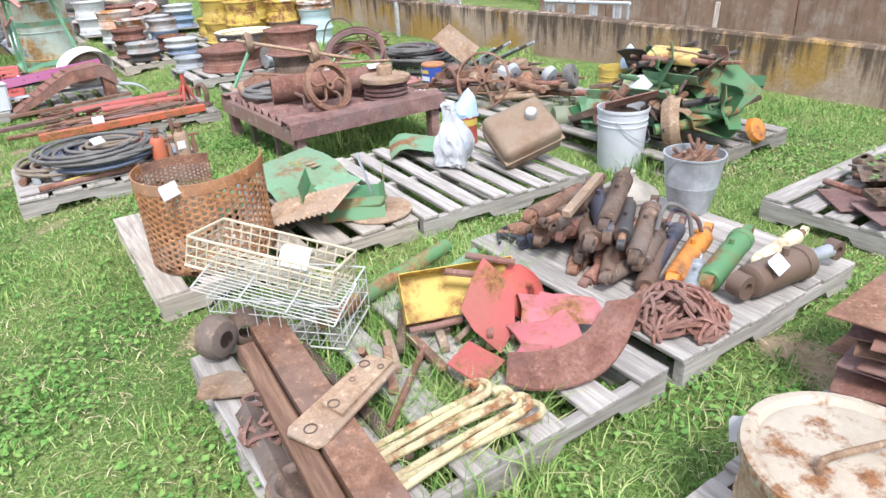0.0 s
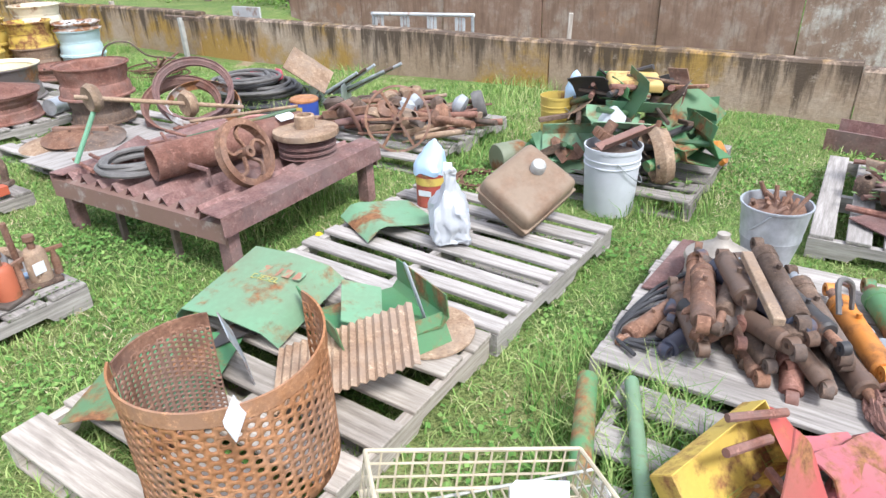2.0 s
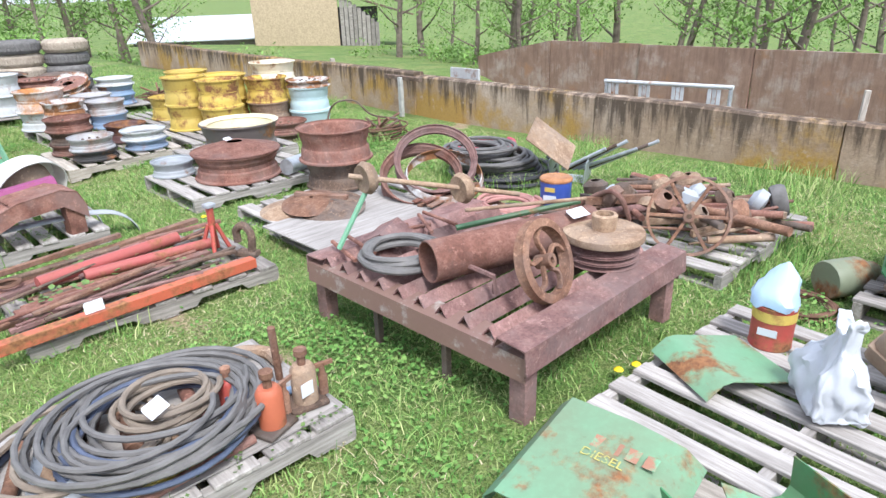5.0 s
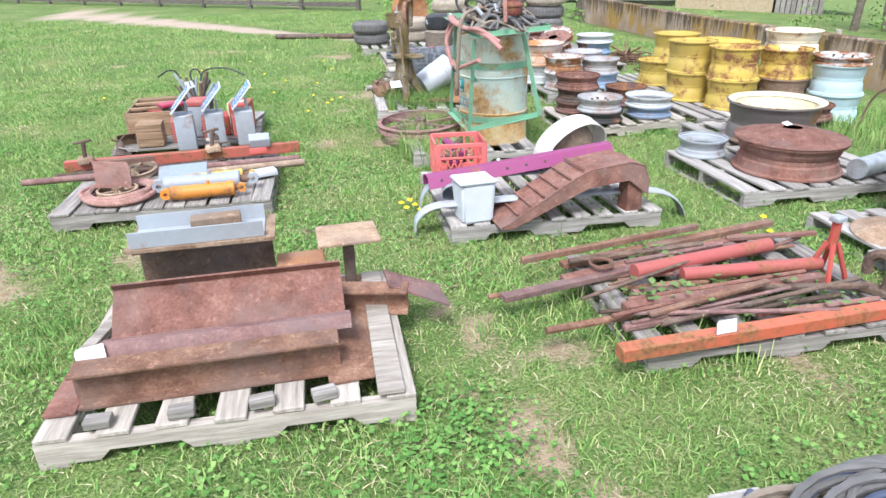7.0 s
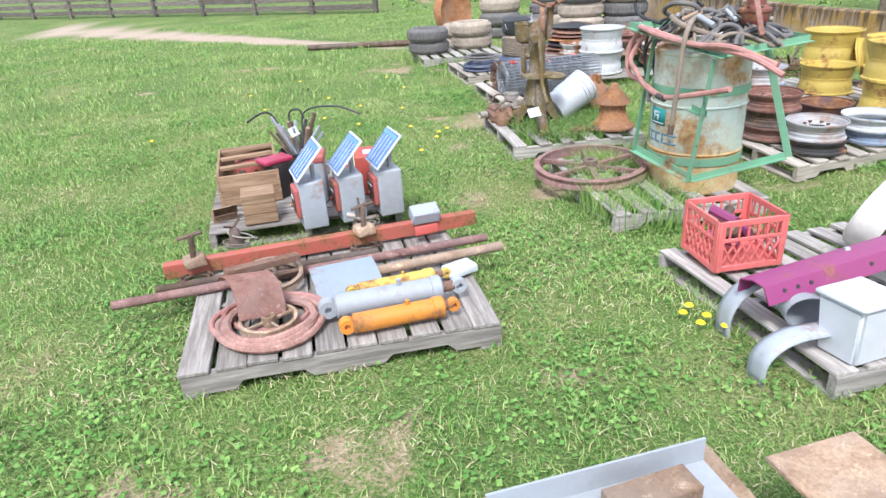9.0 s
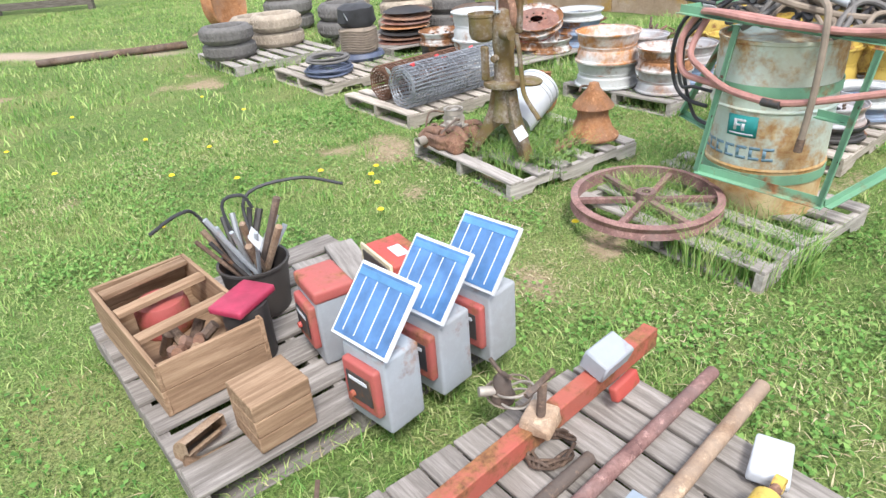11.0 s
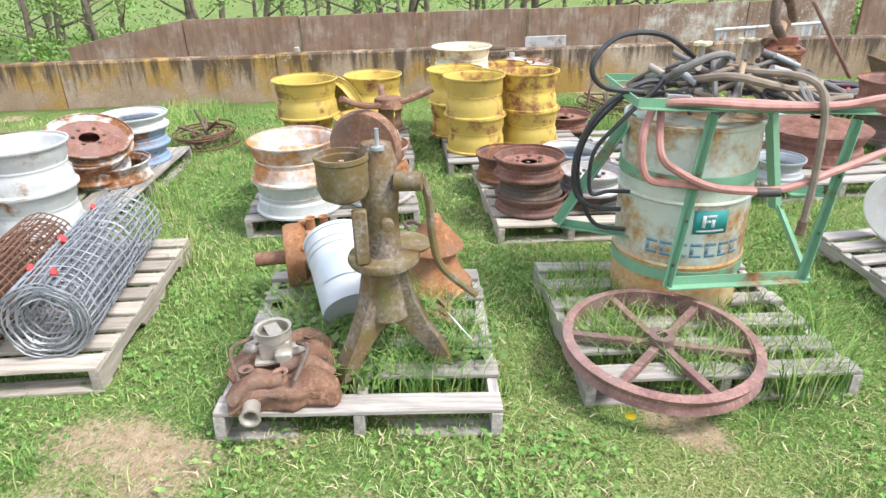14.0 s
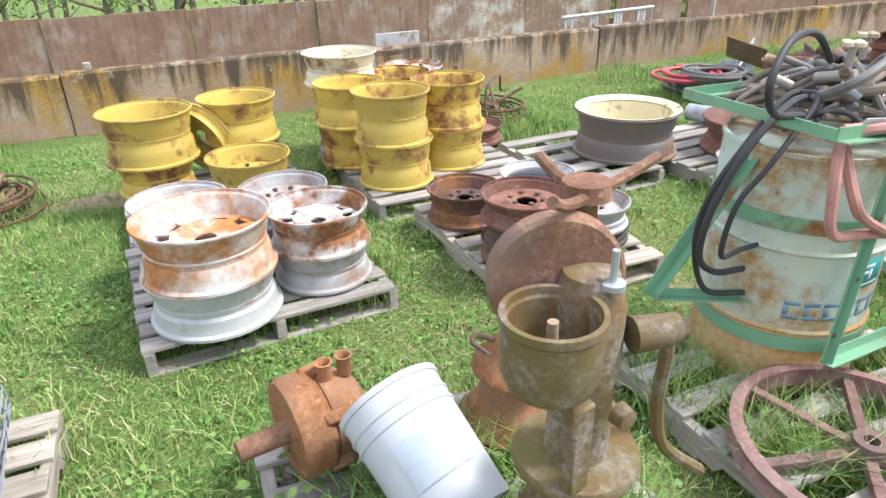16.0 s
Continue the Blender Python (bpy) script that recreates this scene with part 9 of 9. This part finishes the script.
firsts = [tree(1, 7.0, 0.15), tree(2, 8.0, 0.21), tree(5, 6.0, 0.1), tree(9, 7.5, 0.13)]
rng = random.Random(77)
spots = []
for i in range(58):
    x, y = rng.uniform(21.0, 34.0), -16 + 44 * i / 57 + rng.uniform(-0.6, 0.6)
    spots.append((x, y, -1.5 - min(2.2, 0.05 * (x - 19))))
for i in range(16):
    spots.append((rng.uniform(1.5, 14), rng.uniform(27, 40), 0.0 if i % 2 else 0.0))
for i in range(16):
    spots.append((rng.uniform(-26, 3), rng.uniform(37, 52), 0.0))
spots = [(x, y, -1.5 if x > 6.9 and z == 0.0 else z) for x, y, z in spots]
for i, (x, y, z) in enumerate(spots):
    k = rng.uniform(0.75, 1.25)
    m = at(x, y, z - 0.1, rng.uniform(0, 360), rng.uniform(-9, 9)) @ Matrix.Diagonal((k, k, k, 1))
    if i < 4:
        firsts[i].matrix_basis = m
    else:
        copy_thing(firsts[i % 4], m)

own = bmesh.new()
rng = random.Random(12)
for i in range(210):
    x, y = rng.uniform(20.2, 30), rng.uniform(-16, 30)
    leafy(own, (x, y, -1.5 - 0.05 * (x - 19) + 0.3), rng.uniform(0.4, 0.9), 70, rng, 0.1)
for i in range(36):
    x, y = rng.uniform(2.5, 14), rng.uniform(23, 34)
    leafy(own, (x, y, (0 if x < 6.9 else -1.4) + 0.35), rng.uniform(0.4, 1.0), 80, rng, 0.09)
tagged(single("undergrowth", own, LEAF_SPRING, at(0, 0, 0), "light green spring undergrowth below trees", "shrubs"), kind="stuff")


def barn():
    p = thing("barn", at(24.6, 40.0, -2.9, -33), "weathered barn with grey boards and a pale metal roof", "barn")
    part("rendered_wall", box(5.4, 0.2, 5.0, 0.01, at(-0.6, 0, 2.5)), plain("tan_render", (0.4, 0.32, 0.22), 0.9), p, "tan rendered end wall")
    for i in range(9):
        part("wall_board", box(0.24, 0.06, 4.2 - 0.22 * i, 0.005, at(2.35 + 0.28 * i, -0.1, (4.2 - 0.22 * i) / 2)), WOOD_OLD, p)
    # black sheet behind the boards stands in for the shade inside
    part("dark_inside", box(2.6, 0.1, 3.4, 0.01, at(3.4, 0.5, 1.7)), BLACK_PAINT, p)
    part("roof", box(5.4, 6.0, 0.1, 0.01, at(4.4, 2.6, 3.6, 0, 0, 17)), RUST_DARK, p)
    part("shed_wall", box(8.0, 0.2, 1.6, 0.01, at(-7.2, 2.0, 0.8)), WOOD_OLD, p)
    part("shed_roof", box(8.6, 5.0, 0.08, 0.01, at(-7.2, 4.0, 2.3, 0, 16)), plain("pale_metal_roof", (0.55, 0.58, 0.62), 0.4), p, "pale metal roof")


barn()


def rail_fence():
    dark = timber("dark_fence_wood", (0.13, 0.115, 0.1), (0.29, 0.265, 0.24))
    f = thing("rail_fence", at(0, 0, 0), "long weathered wooden rail fence beyond the drive", "fence")
    a, b = Vector((-26.0, 46.0, 0)), Vector((1.5, 24.0, 0))
    n = 16
    d = (b - a) / n
    ang = math.degrees(math.atan2(d.y, d.x))
    post, railm = mesh_of(box(0.12, 0.12, 1.3, 0.01), "post", dark), mesh_of(box(d.length, 0.04, 0.15, 0.005), "rail", dark)
    for i in range(n + 1):
        o = new("post", post)
        o.parent, o.matrix_basis = f, at(a.x + d.x * i, a.y + d.y * i, 0.62, ang)
        if i < n:
            for k in range(5):
                o = new("rail", railm)
                o.parent, o.matrix_basis = f, at(a.x + d.x * (i + 0.5), a.y + d.y * (i + 0.5), 0.18 + 0.24 * k, ang, 0, 0.4 * ((i + k) % 3 - 1))


rail_fence()
# white rack and board behind the low wall
rk = thing("white_rack", at(7.05, 5.13, -1.5), "white tubular rack behind the low wall", "rack")
part("top_rail", rod((0, -0.68, 2.04), (0, 0.68, 2.0), 0.02, 10), WHITE, rk)
for k in range(4):
    y = -0.55 + 0.36 * k
    for j in range(3):
        part("hanging_strip", box(0.006, 0.035, 0.5, 0.001, at(0, y + 0.045 * j, 1.76)), WHITE, rk)
for y in (-0.66, 0.66):
    part("upright", rod((0, y, -1.72), (0, y, 2.02), 0.018, 8), GALV, rk)
single("white_board", box(0.03, 0.5, 3.72, 0.004), WHITE, at(7.05, 7.9, -1.36, 2), "white board standing behind the low wall", "board")
bar("pale_post", (7.05, 10.9, -3.2), (7.05, 10.9, 0.47), 0.03, WOOD_TAN, "pale wooden post behind the wall", "post", square=0.06)
bar("pale_post", (7.05, 3.5, -3.2), (7.1, 3.4, 0.6), 0.02, WOOD_TAN, "pale leaning lath behind the wall", "post", square=0.05)
wp = thing("wall_bracket", at(6.5, 8.42, 0.43, 90), "rusty steel bracket over a wall joint", "bracket")
part("bracket_bar", box(0.7, 0.06, 0.05, 0.004, at(0, 0.06, -0.02)), RUST_DARK, wp)
part("bracket_post", box(0.06, 0.05, 0.5, 0.004, at(0, 0.1, -0.26)), LICHEN, wp)


# ---- grass ----
def grass_mat(name, stops):
    m, nt, b = shader(name, 0.8)
    g = nt.nodes.new("ShaderNodeNewGeometry")
    v = coords(nt, "Object")
    n, fine = noise_tex(nt, v, 0.8, 3, 0.6), noise_tex(nt, v, 4.5, 4, 0.65)
    total = None
    for src, weight in ((g.outputs["Random Per Island"], 0.46), (n, 0.48), (fine, 0.42)):
        k = nt.nodes.new("ShaderNodeMath")
        k.operation = "MULTIPLY_ADD"
        k.inputs[1].default_value = weight
        nt.links.new(src, k.inputs[0])
        if total is None:
            k.inputs[2].default_value = -0.15
        else:
            nt.links.new(total, k.inputs[2])
        total = k.outputs[0]
    nt.links.new(ramp(nt, total, stops), b.inputs["Base Color"])
    return m


GRASS = grass_mat("lawn_grass", [(0.18, (0.055, 0.15, 0.035)), (0.36, (0.135, 0.29, 0.07)), (0.54, (0.25, 0.4, 0.11)), (0.72, (0.4, 0.47, 0.19)), (0.92, (0.55, 0.52, 0.3))])
STRAW = grass_mat("dry_straw", [(0.2, (0.3, 0.24, 0.13)), (0.5, (0.46, 0.4, 0.24)), (0.85, (0.62, 0.56, 0.38))])


def blades(name, xy, zs, h, w, rng, label, bend=0.6, mat=None):
    n = len(xy)
    ang, lean = rng.uniform(0, 2 * np.pi, n), rng.uniform(0.1, bend, n)
    la = rng.uniform(0, 2 * np.pi, n)
    side = np.stack([np.cos(ang), np.sin(ang), np.zeros(n)], 1) * (w / 2)[:, None]
    off = np.stack([np.cos(la) * lean, np.sin(la) * lean, np.ones(n)], 1)
    base = np.column_stack([xy, zs])
    mid = base + off * (h * 0.55)[:, None] * np.array([0.5, 0.5, 1])
    tip = base + off * h[:, None] * np.array([1.1, 1.1, 0.92])
    v = np.stack([base - side, base + side, mid + side * 0.8, mid - side * 0.8, tip], 1).reshape(-1, 3)
    i = np.arange(n)[:, None] * 5
    me = bpy.data.meshes.new(name)
    loops = np.concatenate([i + np.array([[0, 1, 2, 3]]), i + np.array([[3, 2, 4]])], 1).ravel()
    me.vertices.add(5 * n)
    me.vertices.foreach_set("co", v.astype(np.float32).ravel())
    me.loops.add(7 * n)
    me.loops.foreach_set("vertex_index", loops.astype(np.int32))
    me.polygons.add(2 * n)
    starts = (np.arange(n)[:, None] * 7 + np.array([[0, 4]])).ravel()
    me.polygons.foreach_set("loop_start", starts.astype(np.int32))
    me.update(calc_edges=True)
    me.materials.append(mat or GRASS)
    return tagged(new(name, me), label, "grass", kind="stuff")


def lawn():
    rng = np.random.default_rng(4)

    def cloud(n, x0, x1, y0, y1):
        return np.column_stack([rng.uniform(x0, x1, n), rng.uniform(y0, y1, n)])

    def settle(xy, thin):
        keep, zs, hs = [], [], []
        for k, (x, y) in enumerate(xy):
            b = bare(x, y)
            if rng.random() < b * thin or road(x, y) > 0.25:
                continue
            keep.append(k)
            zs.append(ground_z(x, y) - 0.004 + 0.012 * noise.noise(Vector((x * 1.7, y * 1.7, 0))))
            hs.append((0.6 + 0.75 * ramp01(noise.noise(Vector((x * 1.3, y * 1.3, 20))), -0.35, 0.5)) * (1 - 0.5 * b))
        return xy[keep], np.array(zs), np.array(hs)

    xy, zs, hs = settle(cloud(390000, -3.6, 6.4, -1.6, 12.2), 0.8)
    n = len(xy)
    blades("grass", xy, zs, hs * rng.uniform(0.016, 0.052, n), rng.uniform(0.003, 0.0062, n), rng, "short mown spring grass with bare patches", 1.7)
    xy = cloud(170000, -3.6, 6.4, -1.6, 12.2)
    dry = np.array([0.12 + 0.88 * ramp01(noise.noise(Vector((x * 0.9, y * 0.9, 40))) + 0.5 * noise.noise(Vector((x * 3.3, y * 3.3, 9))), -0.12, 0.42) for x, y in xy])
    xy = xy[rng.random(len(xy)) < dry]
    n = len(xy)
    zs = np.array([ground_z(x, y) + 0.012 * noise.noise(Vector((x * 1.7, y * 1.7, 0))) for x, y in xy]) + rng.uniform(0.002, 0.02, n)
    blades("dry_grass", xy, zs, rng.uniform(0.008, 0.02, n), rng.uniform(0.003, 0.006, n), rng, "dead straw lying in the lawn", 4.0, STRAW)
    xy, zs, hs = settle(np.concatenate([cloud(50000, -9, 6.4, 12.2, 24), cloud(22000, -9, -3.6, 2, 12.2)]), 0.9)
    n = len(xy)
    blades("far_grass", xy, zs, hs * rng.uniform(0.035, 0.075, n), rng.uniform(0.007, 0.014, n), rng, "short spring grass farther off", 1.2)
    tufts = []
    for x, y, r, c in ((2.0, 0.85, 0.42, 2000), (2.3, 1.2, 0.3, 900), (2.6, 1.35, 0.3, 500), (1.9, 0.5, 0.25, 700), (1.24, 8.84, 0.13, 620), (1.06, 8.6, 0.16, 420), (1.6, 8.75, 0.3, 1000), (1.2, 8.2, 0.35, 1100), (1.35, 9.8, 0.42, 2200), (1.1, 9.55, 0.2, 200), (3.0, 10.15, 0.4, 700), (3.8, 10.3, 0.4, 400), (2.9, 9.7, 0.3, 300), (5.0, 7.7, 0.5, 800), (5.3, 8.2, 0.6, 800), (4.9, 11.5, 0.4, 500), (2.2, 12.6, 0.4, 500), (3.1, 11.6, 0.5, 600), (2.3, 11.0, 0.2, 250), (4.35, 1.75, 0.35, 500), (4.6, 3.3, 0.5, 700), (4.9, 5.4, 0.5, 700), (2.95, 7.25, 0.2, 200), (1.7, 5.3, 0.5, 400), (1.6, 6.7, 0.5, 400), (3.2, 3.7, 0.5, 600), (1.5, 14.5, 0.8, 900), (3.2, 8.8, 0.3, 300), (5.4, 2.6, 0.8, 60), (6.2, 10.0, 0.4, 500), (6.1, 5.5, 0.4, 400), (6.15, 3.5, 0.4, 400), (6.2, 12, 0.5, 500)):
        a, d = rng.uniform(0, 2 * np.pi, c), r * np.sqrt(rng.random(c))
        tufts.append(np.column_stack([x + d * np.cos(a), y + d * np.sin(a)]))
    for k in range(620):
        x, y = rng.uniform(-3.4, 6.2), rng.uniform(-1.5, 13)
        c = 34
        a, d = rng.uniform(0, 2 * np.pi, c), 0.08 * np.sqrt(rng.random(c))
        tufts.append(np.column_stack([x + d * np.cos(a), y + d * np.sin(a)]))
    xy = np.concatenate(tufts)
    zs = np.array([ground_z(x, y) for x, y in xy])
    big = sum(len(t) for t in tufts[:33])
    h = np.concatenate([rng.uniform(0.08, 0.19, big), rng.uniform(0.03, 0.075, len(xy) - big)])
    inside = (xy[:, 1] > 7.9) & (xy[:, 1] < 10.5) & (xy[:, 0] < 2.1) & (np.arange(len(xy)) < big)
    short_of = (xy[:, 1] < 1.5)
    inside |= (xy[:, 1] > 0.3) & (xy[:, 1] < 1.4) & (xy[:, 0] < 2.65) & (xy[:, 0] > 1.4) & (np.arange(len(xy)) < big)
    h = np.where(inside, h * np.where(short_of, 1.0, 1.35) + 0.03 + 0.02 * (xy[:, 1] > 7), h)
    blades("grass_tufts", xy, zs, h, rng.uniform(0.0035, 0.0075, len(xy)), rng, "longer grass growing through pallets", 0.9)


lawn()


def clover():
    rng = random.Random(8)
    own = bmesh.new()
    verts, faces = [], []
    for k in range(480):
        cx, cy = rng.uniform(-3, 5.8), rng.uniform(-1.2, 12)
        if bare(cx, cy) > 0.4:
            continue
        for _ in range(110):
            a, d = rng.uniform(0, 6.28), 0.26 * rng.random() ** 0.6
            x, y = cx + d * math.cos(a), cy + d * math.sin(a)
            z, s, b = ground_z(x, y) + rng.uniform(0.012, 0.042), rng.uniform(0.006, 0.013), rng.uniform(0, 6.28)
            n = len(verts)
            for q in range(4):
                verts.append((x + s * math.cos(b + q * 1.571), y + s * math.sin(b + q * 1.571), z + rng.uniform(-0.007, 0.007)))
            faces.append((n, n + 1, n + 2, n + 3))
    me = bpy.data.meshes.new("clover")
    me.from_pydata(verts, [], faces)
    me.materials.append(grass_mat("clover_leaf", [(0.15, (0.06, 0.15, 0.035)), (0.5, (0.12, 0.26, 0.06)), (0.85, (0.26, 0.4, 0.12))]))
    tagged(new("clover", me), "patches of low clover in the lawn", "clover", kind="stuff")


clover()
flower = None
rng = random.Random(3)
places = [(0.35, 10.2), (0.3, 10.05), (0.45, 10.3), (0.15, 10.5), (0.9, 9.55), (0.8, 8.9), (3.05, 2.95), (3.1, 3.0), (3.02, 3.03), (2.6, 5.9), (2.7, 6.1), (0.72, 6.75), (0.78, 6.8), (0.8, 6.7), (0.7, 6.85), (0.76, 6.9), (-0.3, 10.8), (-0.6, 11.2), (-0.2, 11.6), (0.2, 11.3), (-0.9, 10.4), (-0.5, 12.2), (0.4, 12.4), (-1.2, 11.9), (0.1, 9.7), (-1.4, 12.8), (-0.8, 13.5), (0.3, 13.2), (-2.2, 11.0), (1.9, 9.5)]
for x, y in places:
    m = at(x, y, ground_z(x, y), rng.uniform(0, 360))
    if flower is None:
        flower = thing("dandelion", m, "yellow dandelion flower in the grass", "dandelion", "dandelions")
        part("stem", rod((0, 0, 0), (0.004, 0, 0.05), 0.0015, 5), LEAF, flower)
        part("flower_head", lathe([(0, 0.062), (0.012, 0.06), (0.02, 0.052), (0.008, 0.047), (0, 0.046)], 12), DANDELION, flower)
    else:
        copy_thing(flower, m)
